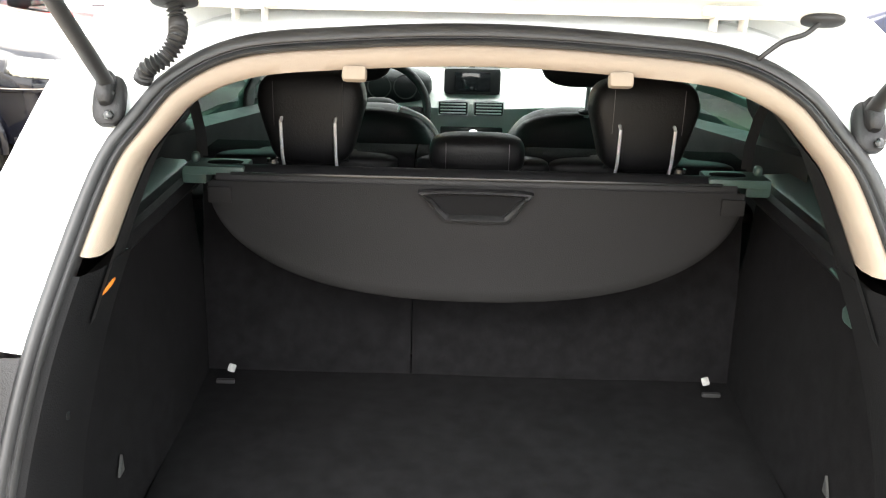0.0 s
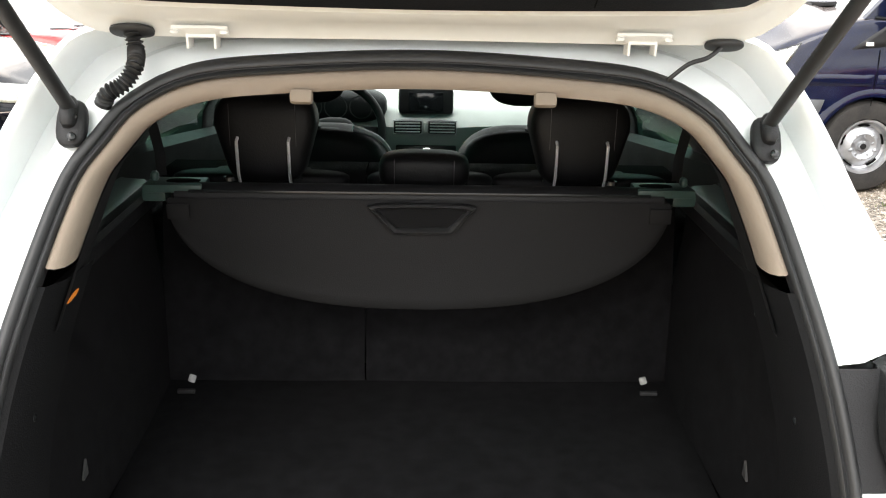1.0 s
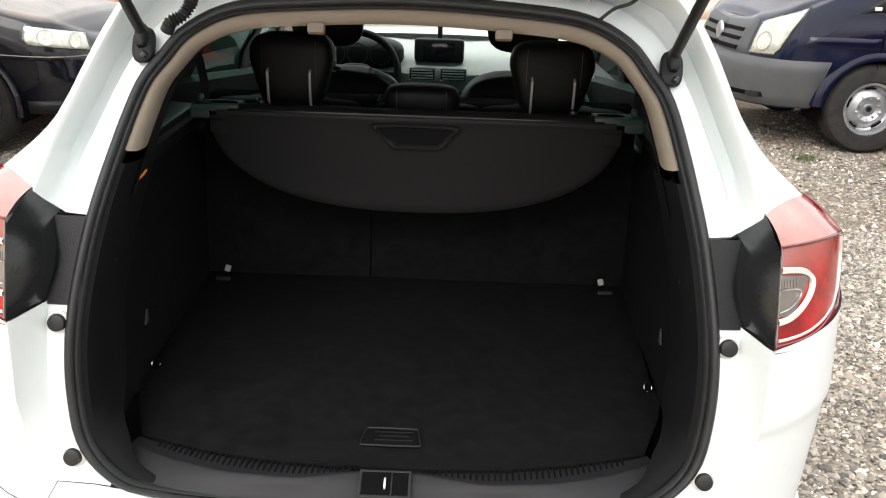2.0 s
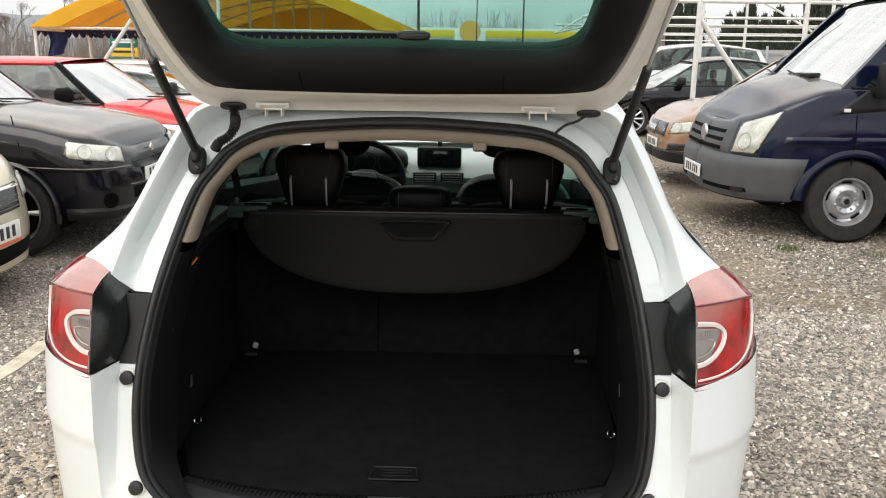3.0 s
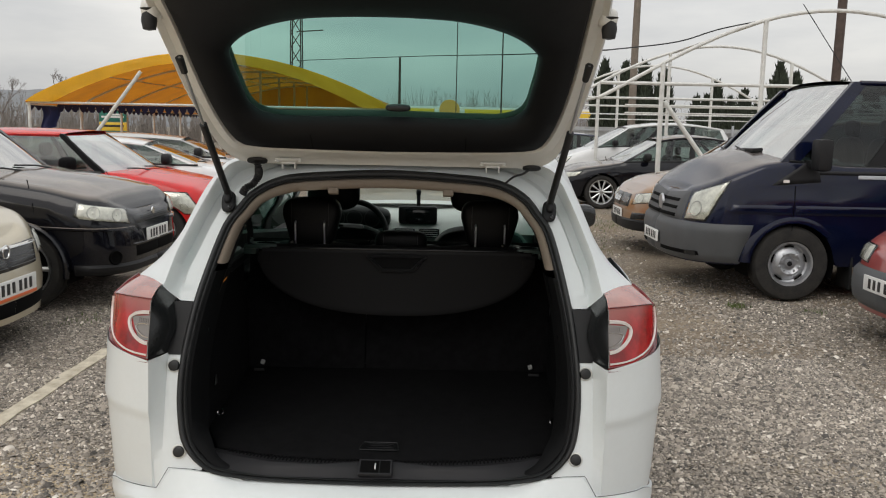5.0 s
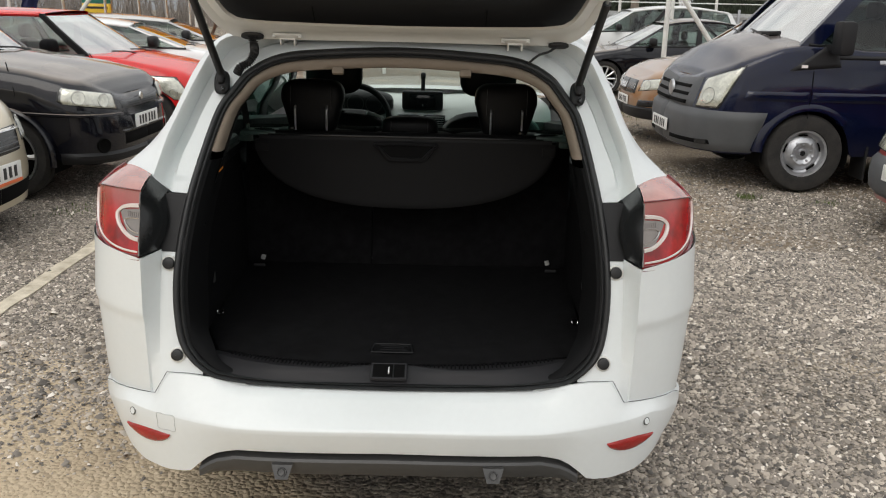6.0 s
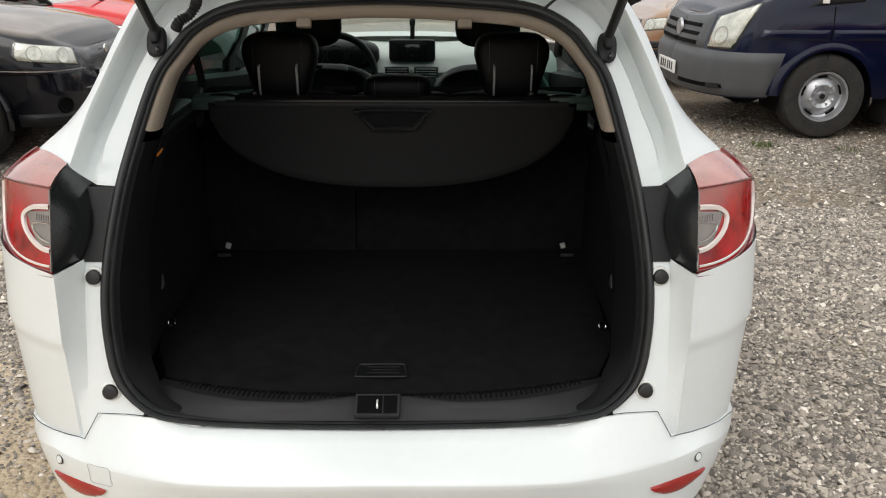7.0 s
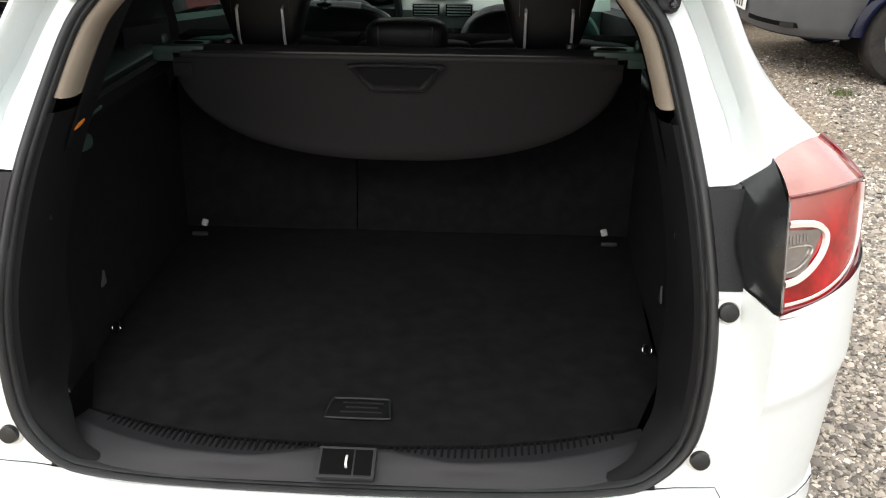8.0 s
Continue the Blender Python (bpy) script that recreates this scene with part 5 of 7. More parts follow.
# amber boot lamp in the lining beside the opening
bulb = bpy.data.materials.new("lit_boot_lamp")
bulb.use_nodes = True
bulb.node_tree.nodes["Principled BSDF"].inputs["Base Color"].default_value = (0.4, 0.14, 0.02, 1)
bulb.node_tree.nodes["Principled BSDF"].inputs["Emission Color"].default_value = (1.0, 0.24, 0.015, 1)
bulb.node_tree.nodes["Principled BSDF"].inputs["Emission Strength"].default_value = 0.045
add_mesh("boot_lamp", *cushion(-0.500, 0.222, 1.030, 0.012, 0.050, 0.010, 2.4, 20, 8, Euler((radians(14), 0, radians(-8))).to_matrix().to_4x4()), bulb, car, "small amber boot lamp, glowing faintly")

# rear bench back, split one third to two
def seat_back(x0, x1, y0=0.90, y1=1.0, z0=FZ, z1=1.03):
    rows = []
    for v in np.linspace(0, 1, 10):
        rows.append([(x0 + (x1 - x0) * u, y0 + (y1 - y0) * v - 0.012 * math.sin(u * math.pi) ** 0.4 * math.sin(min(1, v * 1.02) * math.pi) ** 0.3, z0 + (z1 - z0) * v) for u in np.linspace(0, 1, 14)])
    rows.append([(p[0], p[1] + 0.03, p[2] + 0.012) for p in rows[-1]])
    rows.append([(p[0], p[1] + 0.09, p[2]) for p in rows[-1]])
    rows.append([(p[0], p[1] + 0.03, p[2] - 0.45) for p in rows[-1]])
    return grid(rows)


bench = add_mesh("rear_bench", *seat_back(-0.60, -0.130), CARPET, car, "folding rear seat back, carpeted behind", smooth=60)
add_mesh("bench_section", *seat_back(-0.127, 0.60), CARPET, bench, smooth=60)
for cx, w in ((-0.37, 0.42), (0.02, 0.3), (0.37, 0.42)):
    add_mesh("bench_top", *cushion(cx, 1.03, 1.02, w, 0.12, 0.045, 4), LEATHER, bench, "black leather top of the bench")
add_mesh("bench_cushion", *cushion(0, 1.25, 0.62, 1.2, 0.5, 0.2, 4), LEATHER, bench)
for cx in (-0.345, 0.352):
    v, f = cushion(cx, 0.965, 1.130, 0.215, 0.12, 0.195, 4.2, 36, 24)
    # broad pad above, narrower where the posts run down
    hr = add_mesh("headrest", [(cx + (p[0] - cx) * (1.06 - 0.22 / (1 + math.exp((p[2] - 1.115) / 0.014))), p[1], p[2]) for p in v], f, LEATHER, bench, "black leather rear headrest")
    for o in (-0.062, 0.062):
        add_mesh("headrest_post", *tube([(cx + o * 0.9, 0.91, 1.138), (cx + o * 0.9, 0.893, 1.130), (cx + o * 0.9, 0.898, 1.06), (cx + o * 0.9, 0.92, 1.02)], 0.0036, 10), GLINT_CHROME, hr, "chrome headrest post")
        add_mesh("post_collar", *lathe([(1.028, 0.014), (1.034, 0.013), (1.038, 0.008)], 14, "z"), PLASTIC, hr).location = (cx + o, 0.955, 0.008)
    for o in (-0.062, 0.062):
        add_mesh("stitching", *tube(spline([(cx + o * 1.15, 0.9035, 1.21), (cx + o * 1.15, 0.901, 1.17), (cx + o * 1.15, 0.902, 1.12)], 12), 0.0007, 5), GREY_VALANCE, hr)
mid = add_mesh("headrest", *cushion(0.006, 0.96, 1.06, 0.205, 0.11, 0.085, 3.6, 32, 16), LEATHER, bench, "low black leather middle headrest")
for o in (-0.066, 0.066):
    add_mesh("stitching", *tube(spline([(0.006 + o, 0.907, 1.092), (0.006 + o, 0.9035, 1.062), (0.006 + o, 0.908, 1.03)], 10), 0.0007, 5), GREY_VALANCE, mid)

# load cover: cassette with end pads, and the hanging flap
cover = add_mesh("load_cover", *tube([(-0.50, 0.775, 1.042), (0.50, 0.775, 1.042)], 0.026, 18), PLASTIC, car, "retracted black load cover")
add_mesh("cover_slot", *box(0, 0.747, 1.056, 0.94, 0.006, 0.006, 0.002), PLASTIC_SHINE, cover)
for side in (-1, 1):
    pad = add_mesh("end_pad", *join(box(0.505 * side, 0.79, 1.058, 0.12, 0.075, 0.018, 0.006), box(0.55 * side, 0.80, 1.04, 0.05, 0.05, 0.03, 0.008)), TRIM_GREEN_LIT, cover, "green-grey plastic end pad")
    # dark cushion in place of the pad's shaded recess
    add_mesh("pad_recess", *cushion(0.49 * side, 0.79, 1.066, 0.072, 0.034, 0.008, 3, 18, 6), BLACK_VOID, pad)
    add_mesh("pad_catch", *cushion(0.548 * side, 0.79, 1.076, 0.016, 0.022, 0.022, 2.6, 14, 8), TRIM_GREEN_LIT, pad)
    add_mesh("pad_clip", *lathe([(0, 0.0001), (0.004, 0.012), (0.012, 0.012), (0.014, 0.006)], 14, "z"), PLASTIC_SHINE, pad).location = (0.395 * side, 0.785, 1.066)
    add_mesh("flap_corner", *box(0.488 * side, 0.728, 1.018, 0.045, 0.006, 0.032, 0.004), FABRIC, cover)


def flap_bottom(x):
    return 1.03 - 0.213 * math.sqrt(max(0.0, 1 - (abs(x) / 0.512) ** 2.5))


rows = []
for k in np.linspace(0, 1, 12):
    row = []
    for a in np.linspace(-1, 1, 61):
        x = 0.512 * math.sin(a * math.pi / 2)
        zt = 1.042
        z = zt + (flap_bottom(x) - zt) * k
        row.append((x, 0.742 - 0.022 * k ** 1.5 * (1 - (x / 0.52) ** 2) - 0.004 * math.sin(k * math.pi) + 0.004 * noise.noise((x * 4, k * 2, 5)), z))
    rows.append(row)
rows += [[(p[0] * 1.001, p[1] + 0.002, p[2] - 0.004) for p in rows[-1]], [(p[0], p[1] + 0.008, p[2]) for p in rows[-1]]]
flap = add_mesh("cover_flap", *grid(rows), FABRIC, cover, "hanging charcoal flap with a curved lower edge", smooth=50)
frame_pts = [(-0.095, 1.036), (0.097, 1.036), (0.094, 1.016), (0.068, 0.980), (0.050, 0.976), (-0.048, 0.976), (-0.062, 0.980), (-0.091, 1.016)]
ring = spline(frame_pts, 70, closed=True)
c0 = ring.mean(0)
add_mesh("flap_handle", *grid([[(c0[0] + (x - c0[0]) * k, y, c0[1] + (z - c0[1]) * kz) for x, z in ring] for k, kz, y in ((1.02, 1.04, 0.738), (1.0, 0.99, 0.722), (0.93, 0.84, 0.718), (0.86, 0.70, 0.724), (0.84, 0.62, 0.740))], close_u=True), HANDLE_GREY, flap, "moulded plastic pull handle")
add_mesh("handle_recess", *plate([(c0[0] + (x - c0[0]) * 0.86, c0[1] + (z - c0[1]) * 0.69) for x, z in ring], 0.003, lambda a, b, h: (a, 0.7335 + h, b)), PILLAR_BLACK, flap)
for cx in (-0.182, 0.185):
    add_mesh("visor_clip", *box(cx, 0.366, 1.298, 0.034, 0.02, 0.021, 0.006, Euler((radians(-20), 0, 0)).to_matrix().to_4x4()), BEIGE, car, "beige luggage-net socket cover")

# inner door panels, belts
for side in (-1, 1):
    # the waistline rises towards the rear
    rows = [[((0.735 - 0.03 * k + 0.015 * math.sin(k * 5)) * side, y, 0.35 + (0.63 + 0.11 * (1.79 - y)) * k) for y in np.linspace(0.9, 2.9, 15)] for k in np.linspace(0, 1, 8)]
    rows.append([(0.76 * side, p[1], p[2] + 0.012) for p in rows[-1]])
    door = add_mesh("door_panel", *grid(rows), LEATHER, car, "black inner door panel", smooth=60)
    add_mesh("arm_rest", *cushion(0.69 * side, 1.45, 0.86, 0.07, 0.5, 0.06, 4), LEATHER, door)
    add_mesh("door_pull", *tube(spline([(0.685 * side, 1.2, 0.93), (0.675 * side, 1.35, 0.945), (0.69 * side, 1.5, 0.94)], 12), 0.006, 8), PLASTIC, door)
    belt = add_mesh("seat_belt", *grid([[(0.60 * side + (o + q) * side, y, z) for o in (-0.012, 0.012)] for y, z, q in ((0.97, 1.2, 0.02), (0.98, 1.15, 0.005), (1.0, 1.08, 0.0), (1.0, 1.02, 0.0))]), RUBBER, car, "black seat belt")
    add_mesh("belt_anchor", *cushion(0.625 * side, 0.97, 1.21, 0.035, 0.04, 0.06, 3, 14, 8), RUBBER, belt)


def front_seat(cx):
    seat = add_mesh("front_seat", *cushion(cx, 1.78, 0.74, 0.50, 0.20, 0.60, 3.4, 36, 20, Euler((radians(14), 0, 0)).to_matrix().to_4x4()), LEATHER, car, "black leather front seat")
    add_mesh("seat_shoulder", *cushion(cx, 1.71, 0.93, 0.43, 0.14, 0.2, 2.6, 30, 14), LEATHER, seat)
    add_mesh("side_piping", *tube(spline([(cx + 0.12, 1.70, 1.025), (cx + 0.2, 1.73, 0.985), (cx + 0.245, 1.76, 0.90), (cx + 0.25, 1.77, 0.8)], 24), 0.012, 8), DASH, seat, "pale grey seat edge")
    add_mesh("seat_cushion", *cushion(cx, 2.05, 0.5, 0.5, 0.55, 0.16, 4), LEATHER, seat)
    hr = add_mesh("headrest", *cushion(cx - 0.02, 1.66, 1.2, 0.25, 0.10, 0.18, 3.2, 30, 14), LEATHER, seat, "black front headrest")
    add_mesh("headrest_post", *tube([(cx, 1.66, 1.2), (cx, 1.67, 1.02)], 0.007, 10), STEEL, hr)
    add_mesh("post_collar", *cushion(cx, 1.67, 1.035, 0.05, 0.04, 0.015, 3, 14, 6), PLASTIC, hr)
    return seat


front_seat(-0.335)
front_seat(0.345)
rows = []
for z, y, hw in ((0.62, 2.60, 0.70), (0.78, 2.52, 0.72), (0.90, 2.47, 0.73), (0.955, 2.52, 0.73), (0.985, 2.62, 0.72), (1.0, 2.8, 0.7), (0.995, 3.05, 0.68)):
    rows.append([(x * hw, y + 0.06 * x * x, z + 0.012 * math.sin(x * 3.1) ** 2) for x in np.linspace(-1, 1, 25)])
dash = add_mesh("dashboard", *grid(rows), DASH, car, "light grey dashboard", smooth=60)
for cx in (-0.055, 0.085):
    vent = add_mesh("air_vent", *box(cx, 2.478, 0.905, 0.115, 0.03, 0.055, 0.01), PLASTIC, dash, "black louvred air vent")
    for i in range(4):
        add_mesh("louvre", *box(cx, 2.46, 0.887 + 0.012 * i, 0.1, 0.006, 0.005, 0.001), DASH, vent)
    add_mesh("vent_frame", *tube([(cx - 0.058, 2.462, 0.878), (cx + 0.058, 2.462, 0.878), (cx + 0.060, 2.462, 0.932), (cx - 0.060, 2.462, 0.932)], 0.0025, 6, closed=True), STEEL, vent)
add_mesh("hazard_switch", *cushion(0.015, 2.47, 0.905, 0.018, 0.02, 0.04, 3, 12, 8), DASH, dash)
add_mesh("radio", *box(0.02, 2.51, 0.80, 0.25, 0.04, 0.05, 0.008), PLASTIC_SHINE, dash, "black radio panel")
add_mesh("console", *box(0.02, 2.35, 0.6, 0.22, 0.5, 0.3, 0.03), PLASTIC, dash, "dark centre console")
add_mesh("gear_lever", *join(tube([(0.02, 2.15, 0.74), (0.02, 2.12, 0.84)], 0.01, 8), cushion(0.02, 2.115, 0.86, 0.045, 0.05, 0.06, 2.4, 14, 8)), CHROME, dash)
scr = add_mesh("display", *box(0.018, 2.52, 1.005, 0.225, 0.05, 0.105, 0.018), PLASTIC, dash, "navigation display on the dashboard")
add_mesh("display_glass", *box(0.018, 2.493, 1.005, 0.14, 0.006, 0.075, 0.004), SCREEN, scr)
binn = add_mesh("instrument_binnacle", *cushion(-0.34, 2.52, 0.985, 0.40, 0.2, 0.14, 3), PLASTIC, dash, "black instrument cluster")
for o in (-0.1, 0.0, 0.1):
    add_mesh("gauge", *lathe([(0, 0.045), (-0.006, 0.047), (-0.006, 0.042)], 24), GREY_VALANCE, binn).location = (-0.34 + o, 2.418, 0.99)
wh = add_mesh("steering_wheel", *move(tube([(0.185 * math.cos(a), 0, 0.185 * math.sin(a)) for a in np.linspace(0, math.tau, 48, endpoint=False)], 0.016, 12, closed=True), pose(-0.335, 2.27, 0.92, -22)), LEATHER, car, "black leather steering wheel")
add_mesh("wheel_boss", *move(join(cushion(0, 0.02, -0.01, 0.16, 0.06, 0.13, 3), box(-0.1, 0.01, 0, 0.14, 0.02, 0.04, 0.008), box(0.1, 0.01, 0, 0.14, 0.02, 0.04, 0.008), box(0, 0.01, -0.1, 0.05, 0.02, 0.14, 0.008)), pose(-0.335, 2.27, 0.92, -22)), PLASTIC, wh)
mirror_in = add_mesh("rear_view_mirror", *cushion(0.0, 2.25, 1.32, 0.22, 0.05, 0.065, 3), PLASTIC, car, "black interior mirror")
add_mesh("mirror_stem", *tube([(0, 2.27, 1.33), (0, 2.32, 1.39)], 0.012, 8), PLASTIC, mirror_in)
add_mesh("phone_mount", *join(box(0.018, 2.6, 1.08, 0.022, 0.02, 0.09, 0.005), cushion(0.018, 2.6, 1.13, 0.03, 0.03, 0.04, 3, 12, 8)), PLASTIC, dash, "small black mount on the dashboard")
add_mesh("cabin_floor", *box(0, 1.9, 0.38, 1.45, 2.2, 0.04, 0.01), CARPET, car)

# ---- parked cars ----
class Car:
    """A parked car in its own space: nose at x = 0, tail at x = -length, y to its left."""

    def __init__(self, name, label, place, length, width, tops, axles, wheel_r, nose=0.75, nexp=3.2, tail=0.5, sill=0.24, lean=0.16, mat=None, group="parked cars", crown=0.045, lean_in=0.075):
        self.e = thing(name, label, "car", place, group)
        self.L, self.w, self.tops, self.axles, self.R, self.sill, self.lean, self.mat = length, width / 2, tops, axles, wheel_r, sill, lean, mat
        self.crown, self.lean_in = crown, lean_in
        self.arch = wheel_r * 1.13
        pts = []
        for a in np.linspace(0, math.pi / 2, 26):
            pts.append((nose * (1 - math.cos(a) ** (2 / nexp)), self.w * math.sin(a) ** (2 / nexp)))
        for s in np.arange(nose + 0.03, length - tail, 0.035):
            pts.append((s, self.w))
        for a in np.linspace(math.pi / 2, 0, 16):
            pts.append((length - tail * (1 - math.cos(a) ** 0.55), self.w * math.sin(a) ** 0.55))
        self.plan = pts
        self.dist = np.concatenate([[0], np.cumsum([math.dist(pts[i], pts[i + 1]) for i in range(len(pts) - 1)])])

    def top(self, s):
        return lerp_table(s, self.tops)

    def bottom(self, s):
        z = self.sill
        for a in self.axles:
            if abs(s - a) < self.arch:
                z = max(z, self.R * 0.97 + math.sqrt(self.arch ** 2 - (s - a) ** 2))
        return z

    def wall(self, p, z, out=0.0):
        """A point of the flank: p metres round from the nose's middle, height z."""
        s = float(np.interp(p, self.dist, [q[0] for q in self.plan]))
        h = float(np.interp(p, self.dist, [q[1] for q in self.plan]))
        zt = self.top(s)
        f = (z - self.sill) / max(0.05, zt - self.sill)
        tuck = 1 - 0.05 * max(0, 0.35 - f) / 0.35 - self.lean_in * max(0, (f - 0.72) / 0.28) ** 2 + 0.012 * math.exp(-((f - 0.62) / 0.06) ** 2)
        front = max(0.0, 1 - s / 0.8)
        s2 = s + self.lean * front * max(0, (f - 0.35)) ** 1.5 + 0.05 * front * max(0, 0.3 - f)
        s2 = s2 - 0.1 * max(0.0, 1 - (self.L - s) / 0.6) * max(0, f - 0.5)
        nx = front ** 0.7
        return (-s2 + out * nx, (h + out * (1 - 0.5 * nx)) * tuck, z)

    def put(self, name, pack, mat, parent=None, label="", smooth=40):
        return add_mesh(name, *pack, mat, parent if parent is not None else self.e, label, smooth)

    def shell(self, label):
        half = []
        for p, (s, h) in zip(self.dist, self.plan):
            zt, zb = self.top(s), self.bottom(s)
            # rounded shoulder ahead of the windscreen, tighter along the doors
            r = lerp_table(s, [(0, 0.035), (0.2, 0.055), (1.0, 0.055), (1.35, 0.014)])
            r = min(r, 0.4 * (zt - zb))
            col = [self.wall(p, zb + (zt - r - zb) * v) for v in np.linspace(0, 1, 12)]
            b0, c0 = Vector(col[-1]), Vector(self.wall(p, zt))
            into = Vector((-0.7 * max(0.0, 1 - s / 0.9), -c0.y, 0)).normalized()
            e0 = c0 + into * min(1.5 * r, 0.9 * max(c0.y, 0.02))
            e0.z = max(zt, min(self.top(-e0.x), zt + 0.03))
            col += [tuple(b0.lerp(c0, t).lerp(c0.lerp(e0, t), t)) for t in (0.2, 0.4, 0.6, 0.8, 1.0)]
            x, y, z = col[-1]
            rise = self.crown * min(1.0, max(0.0, (2.0 - s) / 0.5)) * min(1.0, s / 0.35)
            col += [(x, y * k, z + rise * (1 - k * k)) for k in (0.9, 0.75, 0.5, 0.25, 0)]
            half.append(col)
        g = grid(half)
        other = ([(x, -y, z) for x, y, z in g[0]], [tuple(reversed(f)) for f in g[1]])
        self.body = self.put("body", join(g, other), self.mat, label=label)
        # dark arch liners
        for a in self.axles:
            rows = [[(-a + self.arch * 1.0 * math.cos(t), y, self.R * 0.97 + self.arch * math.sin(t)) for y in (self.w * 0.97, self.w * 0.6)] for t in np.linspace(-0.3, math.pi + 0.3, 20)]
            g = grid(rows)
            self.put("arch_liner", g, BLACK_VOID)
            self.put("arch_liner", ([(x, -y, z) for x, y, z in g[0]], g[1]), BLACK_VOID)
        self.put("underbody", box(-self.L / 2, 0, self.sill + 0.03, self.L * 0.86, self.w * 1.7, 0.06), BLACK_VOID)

    def patch(self, name, quad, mat, out=0.006, label="", sides=(1, -1), nu=14, nv=8, parent=None, edge=True):
        """A piece lying on the flank; quad of four (p, z): low front, low back, high back, high front."""
        last = None
        q = np.array(quad, float)
        for sd in sides:
            rows = []
            for v in np.linspace(0, 1, nv):
                row = []
                for u in np.linspace(0, 1, nu):
                    p, z = (q[0] * (1 - u) + q[1] * u) * (1 - v) + (q[3] * (1 - u) + q[2] * u) * v
                    rim = edge and (u in (0, 1) or v in (0, 1))
                    pt = self.wall(abs(p), z, out * (0.0 if rim else 1.0) + 0.001)
                    row.append((pt[0], pt[1] * sd * (1 if p >= 0 else -1), pt[2]))
                rows.append(row)
            last = self.put(name, grid(rows), mat, parent, label, 50)
        return last

    def lamp(self, quad, label="clear headlamp", out=0.016, spots=((0.3, 0.5, 0.42), (0.72, 0.5, 0.42))):
        """A headlamp: dark housing, bright reflector with bowls, and a clear cover; spots are (u, v, radius share)."""
        q = np.array(quad, float)
        c = q.mean(0)

        def at(a, b):
            return (q[0] * (1 - a) + q[1] * a) * (1 - b) + (q[3] * (1 - a) + q[2] * a) * b

        for sd in (1, -1):
            rim = self.patch("headlamp", [tuple(c + (p - c) * 1.05) for p in q], PLASTIC_SHINE, out * 0.35, label, sides=(sd,))
            self.patch("reflector", quad, LAMP_MIRROR, out * 0.55, sides=(sd,), parent=rim)
            for u, v, share in spots:
                mid = at(u, v)
                r = share * abs(at(u, 1.0)[1] - at(u, 0.0)[1])
                self.disc("bowl_ring", mid, ((r * 1.04, 0.5), (r, 1.15), (r * 0.9, 0.95)), out, LAMP_RING, sd, rim)
                self.disc("bowl", mid, ((r * 0.9, 0.95), (r * 0.7, 0.72), (r * 0.35, 0.6), (r * 0.2, 0.62), (r * 0.17, 1.0), (0.001, 1.08)), out, LAMP_MIRROR, sd, rim)
            self.patch("cover_glass", quad, LAMP_COVER, out * 1.5, sides=(sd,), parent=rim)

    def disc(self, name, mid, profile, out, mat, sd, parent):
        """A round piece on the flank; profile rows are (radius, height as a share of out)."""
        rows = []
        for r, h in profile:
            row = []
            for a in np.linspace(0, math.tau, 20, endpoint=False):
                x, y, z = self.wall(abs(mid[0] + r * math.cos(a)), mid[1] + r * math.sin(a), out * h)
                row.append((x, y * sd, z))
            rows.append(row)
        return self.put(name, grid(rows, close_u=True), mat, parent)

    def cabin(self, base0, base1, roof0, roof1, zr, wb=0.93, wr=0.74, doors=(0.5,), dark=None, roof_mat=None, bow=0.16, pillar=None, mirrors=True, arc=0.0):
        """Glasshouse: windscreen base, tail base, roof front, roof rear (metres from the nose), roof height."""
        dark = dark or DARK_GLASS
        W0, W1 = self.w * wb, self.w * wr
        pillar = pillar or self.mat
        ws = [[(-(base0 + (roof0 - base0) * k) + bow * (1 - u * u) * (1 - 0.5 * k), u * (W0 + (W1 - W0) * k), self.top(base0) - 0.02 + (zr - arc - 0.02 - self.top(base0)) * k + 0.03 * math.sin(k * math.pi) * 0.5 + 0.02 * (1 - u * u) * k + (self.crown - 0.035) * (1 - u * u) * (1 - k)) for u in np.linspace(-0.97, 0.97, 15)] for k in np.linspace(0, 1, 8)]
        self.put("windscreen", grid(ws), PARK_SCREEN, label="windscreen")
        rw = [[(-(base1 + (roof1 - base1) * k), u * (W0 * 0.94 + (W1 - W0 * 0.94) * k), self.top(base1) - 0.02 + (zr - arc - 0.03 - self.top(base1)) * k) for u in np.linspace(-0.95, 0.95, 9)] for k in np.linspace(0, 1, 5)]
        self.put("rear_window", grid(rw), dark)
        rf = [[(-s + bow * 0.5 * (1 - u * u) * (1 - i / 11), u * W1, zr - 0.012 + 0.03 * (1 - u * u) + 0.02 * math.sin(i / 11 * math.pi) - 0.02 * abs(u) ** 6 - arc * (2 * i / 11 - 1) ** 2) for u in np.linspace(-1, 1, 15)] for i, s in enumerate(np.linspace(roof0, roof1, 12))]
        rim = [[(x, y, z - 0.03) for x, y, z in r] for r in rf]
        self.put("roof", join(grid(rf), grid(rim)), roof_mat or self.mat, label="painted roof")

        def edge(k, t):
            a = base0 + (base1 - base0) * t
            b = roof0 + (roof1 - roof0) * t
            s = a + (b - a) * k
            zb = self.top(a) - 0.01
            return (-s, W0 + (W1 - W0) * k + 0.02 * math.sin(k * math.pi), zb + (zr - arc * (2 * t - 1) ** 2 - 0.02 - zb) * k)

        cuts = [0.0, *doors, 1.0]
